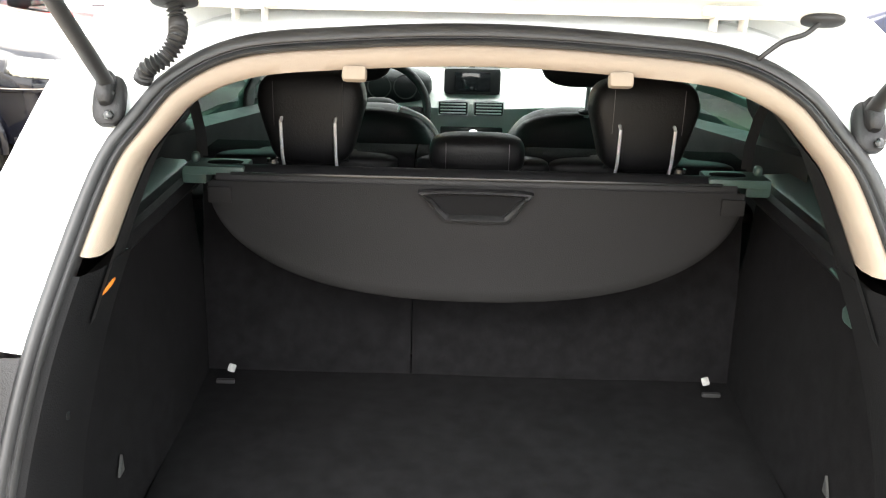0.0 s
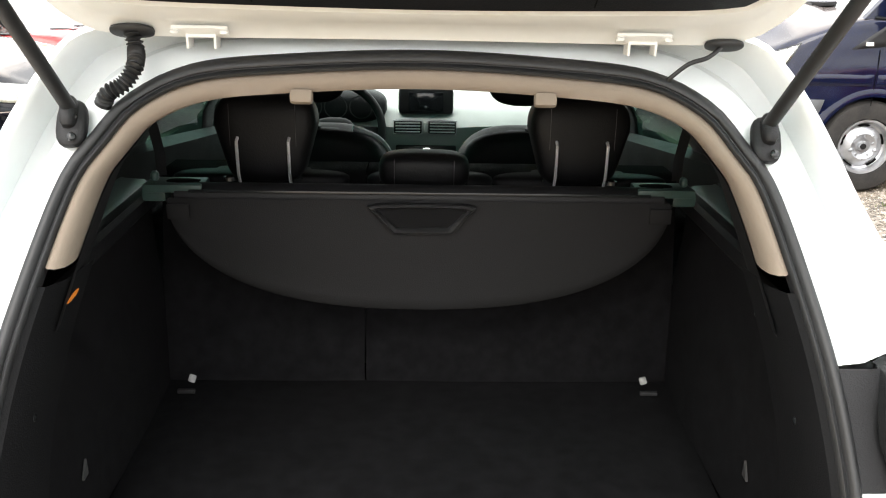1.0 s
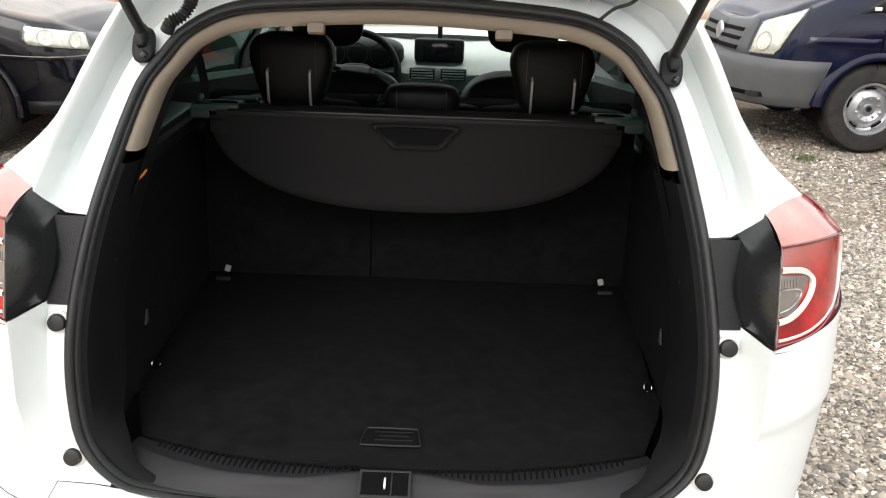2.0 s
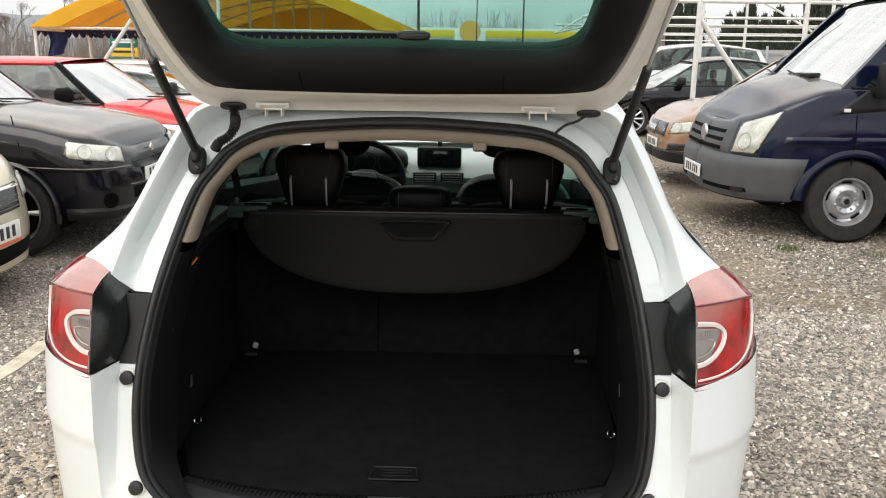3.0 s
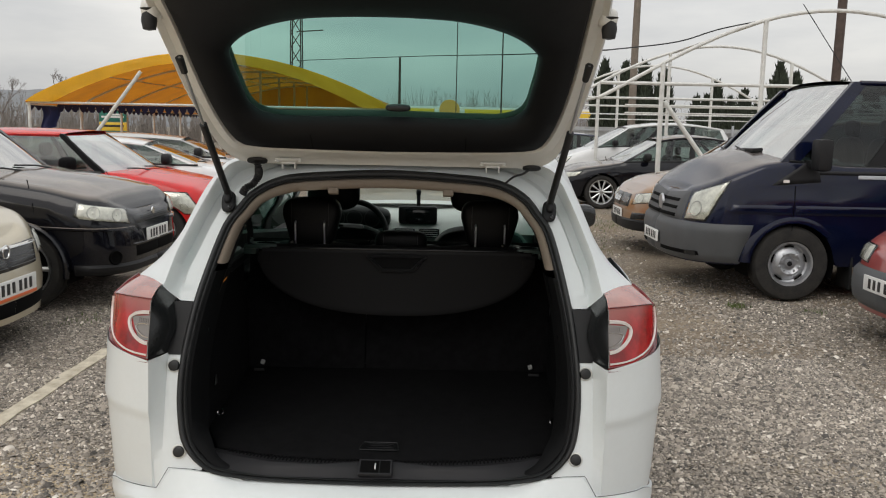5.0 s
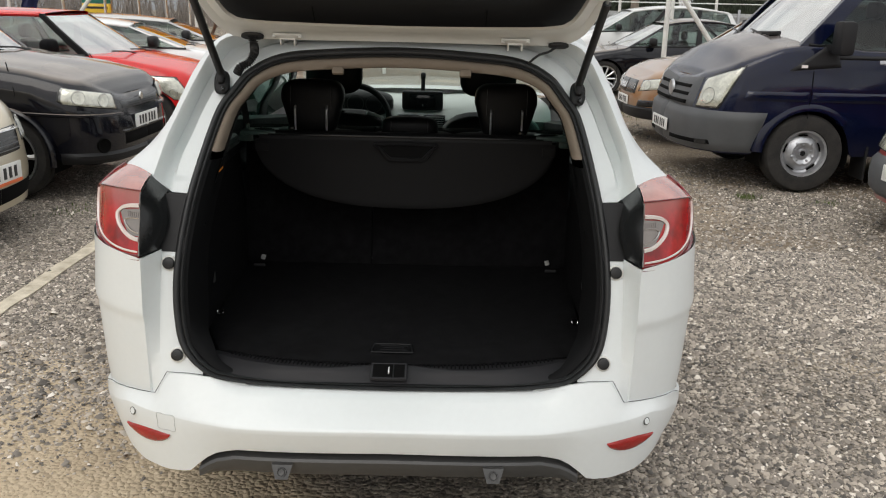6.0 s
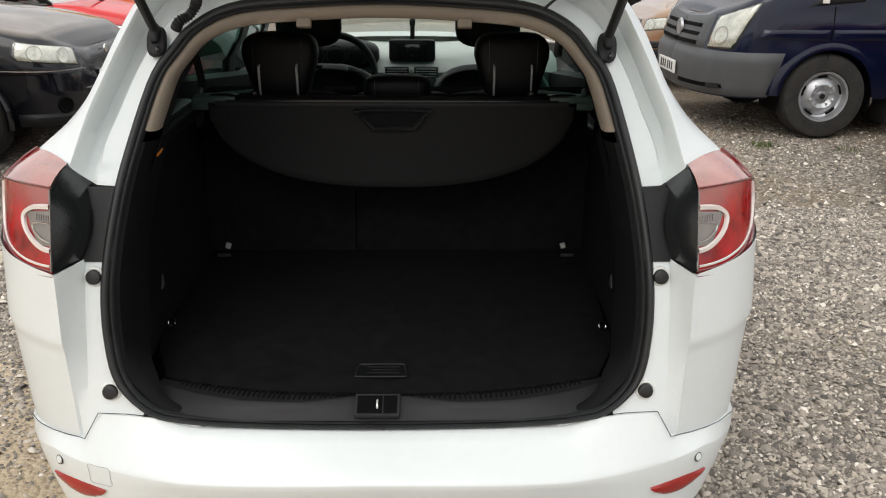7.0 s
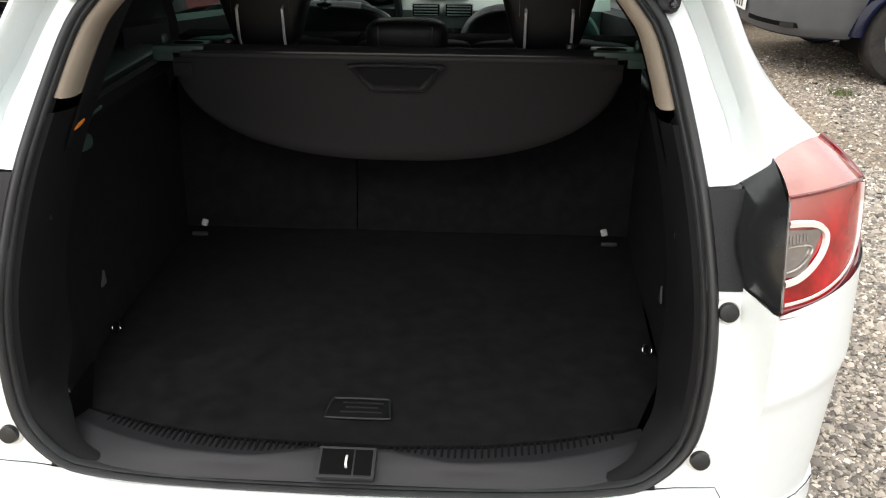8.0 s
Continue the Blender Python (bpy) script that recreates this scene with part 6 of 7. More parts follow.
        for sd in (1, -1):
            for i in range(len(cuts) - 1):
                t0, t1 = cuts[i] + 0.02, cuts[i + 1] - 0.02
                rows = [[(p[0], p[1] * sd, p[2]) for p in (edge(k, t) for t in np.linspace(t0, t1, 5))] for k in np.linspace(0.02, 0.97, 5)]
                self.put("side_window", grid(rows), dark)
            for i, c in enumerate(cuts):
                wd = 0.024 if i in (0, len(cuts) - 1) else 0.02
                rows = []
                for k in np.linspace(0, 1, 7):
                    a, b = edge(k, max(-0.02, c - wd)), edge(k, min(1.02, c + wd))
                    rows.append([(a[0] - 0.0, (a[1] - 0.05) * sd, a[2]), (a[0], (a[1] + 0.008) * sd, a[2]), (b[0], (b[1] + 0.008) * sd, b[2]), (b[0], (b[1] - 0.05) * sd, b[2])])
                self.put("pillar", grid(rows), pillar if i in (0, len(cuts) - 1) else PLASTIC)
            rail = [edge(1.0, t) for t in np.linspace(0, 1, 9)]
            self.put("roof_rail", tube([(x, (y + 0.002) * sd, z - 0.01) for x, y, z in rail], 0.024, 8), roof_mat or self.mat)
            sill = [edge(0.0, t) for t in np.linspace(0, 1, 9)]
            self.put("window_sill", tube([(x, (y + 0.004) * sd, z + 0.006) for x, y, z in sill], 0.014, 8), PLASTIC_SHINE)
        # dark sheet below the windows for the cabin's shade, dash, and two seats
        zb = self.top(base0)
        self.put("cabin_dark_sheet", box(-(base0 + base1) / 2, 0, zb - 0.2, base1 - base0 - 0.1, W0 * 1.8, 0.1, 0.02), CARPET)
        self.put("dash_top", cushion(-(base0 + 0.28), 0, zb - 0.05, 0.5, W0 * 1.8, 0.16, 4), PLASTIC)
        for y in (-0.36, 0.36):
            sx = -(base0 + 1.15)
            low = min(0.0, zr - arc - 0.14 - (zb + 0.395))
            st = self.put("seat", cushion(sx, y, zb - 0.05 + low, 0.2, 0.46, 0.55, 3.2, 20, 12), LEATHER, label="dark seat")
            self.put("headrest", cushion(sx - 0.02, y, zb + 0.31 + low, 0.1, 0.25, 0.17, 3, 16, 10), LEATHER, st)
        for sd in (1, -1) if mirrors else ():
            pt = edge(0.08, 0.12)
            mr = self.put("door_mirror", cushion(pt[0] - 0.02, (pt[1] + 0.13) * sd, pt[2] + 0.06, 0.14, 0.25, 0.16, 3.2, 18, 10), pillar if pillar is not self.mat else PLASTIC, label="door mirror")
            self.put("mirror_foot", box(pt[0] - 0.01, (pt[1] + 0.03) * sd, pt[2] + 0.02, 0.06, 0.1, 0.04, 0.01), PLASTIC, mr)
        for o in (0.3, -0.25):
            p0 = ws[0][7]
            self.put("wiper", tube([(p0[0] + 0.03 - abs(o) * 0.12, o, p0[2] + 0.02), (p0[0] - 0.02, o - 0.25, p0[2] + 0.05), (p0[0] - 0.08, o - 0.5, p0[2] + 0.06)], 0.008, 6), RUBBER)

    def wheels(self, spokes=7, steel=False, rim_mat=ALLOY, width=0.2, rim_r=0.63, inset_y=0.0):
        for a in self.axles:
            for sd in (1, -1):
                wheel(self.e, pose(-a, (self.w - width / 2 - 0.012 - inset_y) * sd, self.R, 0, 0, 180 if sd > 0 else 0), self.R, width, spokes, rim_mat, steel, rim_r)

    def number_plate(self, z, euro=True, strip=True, out=0.012):
        x = self.wall(0.0, z)[0] + out
        pl = self.put("number_plate", box(x, 0, z, 0.012, 0.52, 0.112, 0.004), PLATE_WHITE, label="white plate with dark bars")
        if euro:
            self.put("plate_band", box(x + 0.0065, -0.235, z, 0.003, 0.045, 0.104, 0.001), PLATE_BLUE, pl)
        for i in range(6):
            y = -0.17 + i * 0.066 + (0.02 if i > 2 else 0)
            self.put("plate_bar", box(x + 0.0065, y, z, 0.003, 0.036, 0.072, 0.001), INK, pl)
        if strip:
            self.put("plate_strip", box(x, 0, z - 0.064, 0.014, 0.52, 0.022, 0.003), ORANGE_STRIP, pl)
        return pl

    def seam(self, quad_pts, mat=None):
        for sd in (1, -1):
            pts = [self.wall(p, z, 0.001) for p, z in quad_pts]
            self.put("panel_gap", tube([(x, y * sd, z) for x, y, z in pts], 0.004, 5), BLACK_VOID)


def facing(x, y, deg):
    return pose(x, y, 0, 0, 0, deg)


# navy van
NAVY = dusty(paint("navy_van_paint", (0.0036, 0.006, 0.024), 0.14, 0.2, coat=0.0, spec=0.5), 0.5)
VAN_GREY = material("grey_bumper_plastic", (0.078, 0.081, 0.085), 0.6, var=0.12, scale=6, bump=0.15, grain=300)
van = Car("panel_van", "dark navy panel van with grey bumpers and steel wheels", facing(2.34, 6.16, 180), 4.9, 1.97, [(0, 0.93), (0.04, 0.99), (0.3, 1.12), (0.7, 1.26), (0.9, 1.29), (1.15, 1.28), (1.4, 1.24), (4.9, 1.22)], (1.0, 3.95), 0.348, nose=0.62, nexp=3.0, tail=0.3, sill=0.33, lean=0.22, mat=NAVY, group="parked vans", crown=0.10, lean_in=0.025)
van.shell("navy van body")
van.cabin(0.92, 4.75, 1.55, 4.7, 2.02, wb=0.95, wr=0.84, doors=(0.2,), bow=0.18, pillar=NAVY, mirrors=False, dark=glass("dark_van_glass", (0.22, 0.27, 0.26)))
van.wheels(steel=True, width=0.22, rim_r=0.58)
van.patch("front_bumper", [(0.0, 0.34), (1.28, 0.34), (1.37, 0.70), (0.0, 0.70)], VAN_GREY, 0.03, "broad grey plastic bumper", nu=30, nv=10)
van.patch("grille_panel", [(0.0, 0.70), (0.62, 0.70), (0.64, 0.975), (0.0, 0.93)], VAN_GREY, 0.02, "grey grille panel")
for z in (0.735, 0.805, 0.875):
    van.patch("grille_slot", [(0.0, z - 0.026), (0.51, z - 0.018), (0.54, z + 0.03), (0.0, z + 0.022)], BLACK_VOID, 0.026, "black grille slot", nv=5)
van.put("badge", lathe([(0.0, 0.0001), (0.0, 0.07), (-0.02, 0.08)], 24, "x"), STEEL, label="plain oval badge").location = (van.wall(0, 0.83)[0] + 0.045, 0, 0.83)
van.lamp([(0.66, 0.715), (0.93, 0.72), (1.09, 1.09), (0.68, 0.965)], spots=((0.4, 0.36, 0.24),))
van.patch("lower_intake", [(0.22, 0.375), (0.98, 0.385), (0.95, 0.45), (0.22, 0.44)], BLACK_VOID, 0.033, "black lower intake", nv=5)
van.patch("fog_lamp", [(0.76, 0.385), (0.90, 0.39), (0.90, 0.445), (0.76, 0.44)], PLASTIC_SHINE, 0.045)
van.patch("mirror_base", [(1.50, 1.06), (1.95, 1.10), (1.92, 1.22), (1.80, 1.27)], PLASTIC, 0.014, "black mirror base panel")
van.patch("window_strip", [(1.93, 1.165), (4.4, 1.165), (4.4, 1.20), (1.93, 1.20)], PLASTIC, 0.012, "black window sill strip", nu=30, nv=4)
van.patch("side_indicator", [(1.60, 1.085), (1.66, 1.085), (1.66, 1.12), (1.60, 1.12)], LAMP_WHITE, 0.02, "small clear side repeater")
for sd in (1, -1):
    m = van.put("door_mirror", box(-1.13, 1.12 * sd, 1.345, 0.13, 0.19, 0.28, 0.04), PLASTIC, label="large black van mirror")
    van.put("mirror_arm", box(-1.1, 0.99 * sd, 1.26, 0.06, 0.2, 0.07, 0.015), PLASTIC, m)
van.patch("wing_band", [(1.12, 0.80), (1.705, 0.80), (1.705, 0.885), (1.16, 0.885)], NAVY, 0.016, "moulded wing band", nu=18, nv=6)
van.patch("door_band", [(1.735, 0.80), (2.95, 0.80), (2.95, 0.885), (1.735, 0.885)], NAVY, 0.016, "moulded door band", nu=24, nv=6)
for sd in (1, -1):
    rows = [[(-1.0 + (van.arch + a) * math.cos(t), (van.w * 0.985 + o) * sd, van.R * 0.97 + (van.arch + a) * math.sin(t)) for a, o in ((-0.01, -0.03), (-0.005, 0.022), (0.03, 0.026), (0.075, 0.004), (0.085, -0.02))] for t in np.linspace(0.05, math.pi - 0.75, 26)]
    van.put("arch_flare", grid(rows), NAVY, label="flared navy wheel arch")
van.number_plate(0.50, euro=False, strip=False, out=0.05)
van.seam([(1.72, 0.66), (1.72, 0.80), (1.72, 0.95), (1.72, 1.06)])
van.put("bonnet_vent", box(-0.80, 0.30, 1.368, 0.10, 0.36, 0.03, 0.006, Euler((0, radians(6), 0)).to_matrix().to_4x4()), PLASTIC, label="black bonnet vent")
van.put("aerial", tube([(-1.75, 0.3, 2.0), (-1.2, 0.3, 2.75)], 0.004, 6), RUBBER)
for sd in (1, -1):
    van.patch("model_badge", [(2.28, 1.13), (2.70, 1.13), (2.70, 1.17), (2.28, 1.17)], STEEL, 0.008, "plain bright badge strip", sides=(sd,))
    van.put("mud_flap", box(-1.56, 0.82 * sd, 0.3, 0.02, 0.26, 0.36, 0.006), RUBBER)

# bronze off-roader beside the van
BRONZE = paint("bronze_paint", (0.3, 0.17, 0.085), 0.32, 0.1, metal=0.35)
suv = Car("offroader", "bronze off-roader with black lower trim", facing(2.46, 8.65, 180), 4.62, 1.89, [(0, 0.74), (0.1, 0.82), (0.4, 0.92), (1.05, 1.04), (1.2, 1.07), (4.6, 1.16)], (0.92, 3.7), 0.36, nose=0.7, sill=0.3, lean=0.16, mat=BRONZE)
suv.shell("bronze body")
suv.cabin(1.1, 4.4, 1.95, 3.9, 1.7, doors=(0.45, 0.8), arc=0.06)
suv.wheels(5)
suv.patch("front_bumper", [(0, 0.3), (1.1, 0.3), (1.05, 0.45), (0, 0.43)], PLASTIC, 0.02, "black lower bumper", nu=24)
suv.patch("grille", [(0, 0.57), (0.42, 0.58), (0.40, 0.74), (0, 0.74)], PLASTIC_SHINE, 0.015, "black grille")
for i in range(6):
    suv.patch("grille_bar", [(0.04 + 0.065 * i, 0.58), (0.055 + 0.065 * i, 0.58), (0.055 + 0.065 * i, 0.73), (0.04 + 0.065 * i, 0.73)], CHROME, 0.022, nu=3, nv=4)
suv.lamp([(0.52, 0.62), (1.0, 0.68), (1.18, 0.82), (0.56, 0.75)])
suv.patch("intake", [(0.55, 0.44), (0.98, 0.46), (1.0, 0.54), (0.58, 0.52)], PLASTIC_SHINE, 0.01, "black side intake")
suv.number_plate(0.49, euro=False, strip=False)

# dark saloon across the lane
# dust tone raised to carry the sky reflected on the bonnet too
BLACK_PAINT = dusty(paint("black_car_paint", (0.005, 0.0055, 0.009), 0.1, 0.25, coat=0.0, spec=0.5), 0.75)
saloon = Car("saloon_car", "black saloon car with bright alloy wheels", facing(2.42, 15.1, 180), 4.85, 1.85, [(0, 0.62), (0.1, 0.7), (0.5, 0.82), (1.2, 0.92), (1.35, 0.95), (3.9, 1.0), (4.8, 0.98)], (0.85, 3.75), 0.335, nose=0.75, mat=BLACK_PAINT)
saloon.shell("black body")
saloon.cabin(1.3, 4.25, 2.05, 3.4, 1.46, doors=(0.45, 0.8), arc=0.07)
saloon.wheels(10, rim_mat=ALLOY, rim_r=0.72)
saloon.lamp([(0.5, 0.58), (1.0, 0.64), (1.12, 0.74), (0.52, 0.68)])
saloon.patch("grille", [(0.05, 0.5), (0.35, 0.5), (0.35, 0.64), (0.05, 0.64)], PLASTIC_SHINE, 0.012)
saloon.number_plate(0.42, strip=False)
saloon.seam([(1.75, 0.3), (1.75, 0.6), (1.75, 0.94)])
saloon.seam([(2.85, 0.3), (2.85, 0.6), (2.85, 0.96)])

# white people carrier behind it
WHITE_B = paint("plain_white_paint", (0.74, 0.75, 0.75), 0.35, 0.06)
mpv = Car("compact_van", "white compact van with dark windows", facing(2.9, 19.3, 180), 4.4, 1.8, [(0, 0.76), (0.1, 0.86), (0.5, 1.0), (1.0, 1.16), (4.4, 1.24)], (0.85, 3.5), 0.32, nose=0.6, mat=WHITE_B, group="parked vans")
mpv.shell("white body")
mpv.cabin(0.95, 4.3, 1.8, 4.1, 1.76, doors=(0.36, 0.7), wr=0.8, arc=0.1)
mpv.wheels(6)
mpv.lamp([(0.5, 0.72), (0.9, 0.76), (1.02, 0.9), (0.52, 0.84)])
far = Car("estate_wagon", "dark blue parked estate car far back", facing(0.6, 23.5, 180), 4.5, 1.78, [(0, 0.68), (0.1, 0.76), (0.5, 0.86), (1.1, 0.95), (4.5, 1.02)], (0.85, 3.55), 0.32, mat=paint("dark_blue_paint", (0.02, 0.03, 0.06), 0.3, 0.2))
far.shell("dark body")
far.cabin(1.05, 4.35, 1.85, 4.1, 1.48, doors=(0.42, 0.75), arc=0.06)
far.wheels(6)

# maroon hatchback nearest on the same row as the van
MAROON = paint("maroon_paint", (0.26, 0.035, 0.03), 0.32, 0.15)
hatch = Car("hatchback", "faded maroon hatchback with a grey bumper", facing(3.29, 3.45, 180), 3.9, 1.65, [(0, 0.66), (0.1, 0.74), (0.4, 0.84), (0.95, 0.93), (3.9, 0.98)], (0.75, 3.2), 0.29, nose=0.6, mat=MAROON)
hatch.shell("maroon body")
hatch.cabin(0.95, 3.7, 1.6, 3.3, 1.42, doors=(0.5,), arc=0.05)
hatch.wheels(6)
hatch.patch("front_bumper", [(0, 0.27), (1.0, 0.27), (1.0, 0.55), (0, 0.55)], VAN_GREY, 0.03, "weathered grey bumper", nu=26)
hatch.lamp([(0.42, 0.58), (0.82, 0.58), (0.86, 0.72), (0.46, 0.71)], spots=((0.5, 0.5, 0.4),))
hatch.number_plate(0.46, euro=False, strip=False, out=0.045)

# black crossover on the other side
hrv = Car("crossover", "black crossover with a raised stance and clouded headlamps", facing(-2.38, 5.02, 0), 4.0, 1.7, [(0, 0.745), (0.03, 0.79), (0.1, 0.85), (0.2, 0.9), (0.6, 0.985), (1.1, 1.05), (1.2, 1.07), (4.0, 1.14)], (0.81, 3.2), 0.335, nose=0.55, nexp=3.6, sill=0.3, lean=0.1, mat=BLACK_PAINT)
hrv.shell("dusty black body")
hrv.cabin(1.36, 3.85, 1.98, 3.6, 1.62, doors=(0.5,), bow=0.3)
hrv.wheels(6, rim_r=0.70)
hrv.lamp([(0.50, 0.680), (1.02, 0.748), (0.99, 0.868), (0.54, 0.800)])
hrv.patch("grille", [(0.0, 0.675), (0.40, 0.675), (0.44, 0.735), (0.0, 0.74)], VAN_GREY, 0.012, "grey mesh grille", nv=5)
for z in (0.692, 0.708, 0.724):
    hrv.patch("grille_bar", [(0.0, z - 0.004), (0.33, z - 0.004), (0.33, z + 0.004), (0.0, z + 0.004)], PLASTIC_SHINE, 0.018, nv=3)
hrv.patch("lower_intake", [(0.0, 0.40), (0.46, 0.40), (0.46, 0.49), (0.0, 0.49)], BLACK_VOID, 0.006, "black lower intake", nv=5)
for sd in (1, -1):
    fog = hrv.disc("fog_recess", (0.72, 0.42), ((0.062, 0.1), (0.056, 0.9), (0.045, 0.3), (0.03, 0.15), (0.001, 0.1)), 0.014, BLACK_VOID, sd, None)
hrv.patch("bumper_slot", [(0.0, 0.50), (0.5, 0.50), (0.5, 0.515), (0.0, 0.515)], PLASTIC_SHINE, 0.016, nv=3)
for a in hrv.axles:
    for sd in (1, -1):
        hrv.put("arch_flare", tube([(-a + hrv.arch * math.cos(t), (hrv.w + 0.004) * sd, hrv.R * 0.97 + hrv.arch * math.sin(t)) for t in np.linspace(-0.15, math.pi + 0.15, 24)], 0.024, 8), BLACK_PAINT, label="flared arch lip")
hrv.patch("chin_spoiler", [(0.0, 0.28), (1.05, 0.28), (1.05, 0.37), (0.0, 0.36)], PLASTIC, 0.03, "black chin spoiler", nu=24, nv=5)
hrv.put("badge", lathe([(0.0, 0.0001), (0.0, 0.03), (-0.01, 0.034)], 16, "x"), CHROME, label="plain bright badge").location = (hrv.wall(0, 0.735)[0] + 0.02, 0, 0.742)
hrv.patch("bumper_crease", [(0.42, 0.628), (1.32, 0.655), (1.32, 0.685), (0.42, 0.655)], BLACK_PAINT, 0.018, "raised bumper shoulder", nu=24, nv=6)
hrv.number_plate(0.56, euro=False, strip=False)
hrv.seam([(1.32, 0.64), (1.34, 0.85), (1.42, 1.04)])

# red small hatchback next along
RED = paint("red_car_paint", (0.6, 0.02, 0.02), 0.14, 0.1, coat=0.0)
swift = Car("small_hatchback", "bright red small hatchback with black pillars", facing(-2.35, 7.85, 0), 3.7, 1.69, [(0, 0.62), (0.06, 0.69), (0.25, 0.77), (0.6, 0.85), (1.0, 0.92), (1.1, 0.94), (3.7, 1.0)], (0.72, 3.1), 0.3, nose=0.62, nexp=2.7, sill=0.22, lean=0.2, mat=RED)
swift.shell("red body")
swift.cabin(1.36, 3.6, 1.88, 3.35, 1.385, doors=(0.48,), pillar=PILLAR_BLACK, bow=0.36)
swift.wheels(7)
swift.lamp([(0.78, 0.475), (1.02, 0.50), (1.36, 0.752), (0.95, 0.735)], spots=((0.6, 0.32, 0.17),))
swift.patch("grille", [(0.0, 0.36), (0.45, 0.36), (0.42, 0.5), (0.0, 0.5)], BLACK_VOID, 0.006)
swift.number_plate(0.55)

# white saloon and a silver-grey estate under the awning
white_car = Car("white_saloon", "white saloon with a clear windscreen", facing(-2.35, 10.3, 10), 4.3, 1.72, [(0, 0.66), (0.1, 0.74), (0.5, 0.84), (1.1, 0.94), (4.3, 1.0)], (0.8, 3.4), 0.31, nose=0.62, mat=WHITE_B)
white_car.shell("white body")
white_car.cabin(1.1, 3.9, 1.85, 3.2, 1.28, doors=(0.48, 0.82), arc=0.05, bow=0.08)
white_car.wheels(7)
white_car.lamp([(0.45, 0.6), (0.85, 0.62), (0.95, 0.76), (0.48, 0.73)])
copper = Car("parked_estate", "silver-grey estate parked under the awning", facing(-2.6, 12.75, 10), 4.4, 1.75, [(0, 0.68), (0.1, 0.76), (0.5, 0.86), (1.1, 0.96), (4.4, 1.02)], (0.8, 3.45), 0.31, nose=0.62, mat=paint("silver_grey_paint", (0.4, 0.4, 0.4), 0.3, 0.1, metal=0.4))
copper.shell("silver-grey body")
copper.cabin(1.1, 4.2, 1.85, 3.9, 1.31, doors=(0.45, 0.8), arc=0.05, bow=0.08)
copper.wheels(7)

# champagne hatchback, its nose only
CHAMP = paint("champagne_paint", (0.5, 0.44, 0.32), 0.3, 0.06, metal=0.3)
opel = Car("family_hatchback", "champagne hatchback with a chromed grille bar", facing(-2.62, 3.02, 0), 4.0, 1.71, [(0, 0.70), (0.06, 0.77), (0.25, 0.85), (0.6, 0.92), (1.0, 0.98), (4.0, 1.06)], (0.8, 3.3), 0.31, nose=0.62, nexp=2.6, sill=0.2, lean=0.18, mat=CHAMP)
opel.shell("champagne body")
opel.cabin(1.0, 3.8, 1.7, 3.5, 1.48, doors=(0.48, 0.82))
opel.wheels(7)
opel.patch("grille", [(0.0, 0.53), (0.40, 0.535), (0.50, 0.69), (0.0, 0.68)], PLASTIC_SHINE, 0.01, "black slatted grille")
for z in (0.555, 0.585, 0.615):
    opel.patch("grille_bar", [(0.0, z - 0.005), (0.40, z - 0.003), (0.42, z + 0.006), (0.0, z + 0.006)], VAN_GREY, 0.02, nv=3)
opel.patch("chrome_bar", [(0.0, 0.662), (0.46, 0.664), (0.5, 0.682), (0.0, 0.682)], CHROME, 0.026, "chrome grille bar", nv=4)
opel.put("badge", tube([(0, 0.042 * math.cos(a), 0.042 * math.sin(a)) for a in np.linspace(0, math.tau, 24, endpoint=False)], 0.006, 8, closed=True), CHROME, label="plain ring badge").location = (opel.wall(0, 0.66)[0] + 0.03, 0, 0.655)
opel.lamp([(0.52, 0.58), (0.86, 0.62), (1.1, 0.79), (0.58, 0.72)], spots=((0.35, 0.5, 0.4),))
opel.patch("lower_intake", [(0.0, 0.24), (0.52, 0.25), (0.56, 0.34), (0.0, 0.34)], BLACK_VOID, 0.006, "black lower intake", nv=5)
opel.number_plate(0.43)

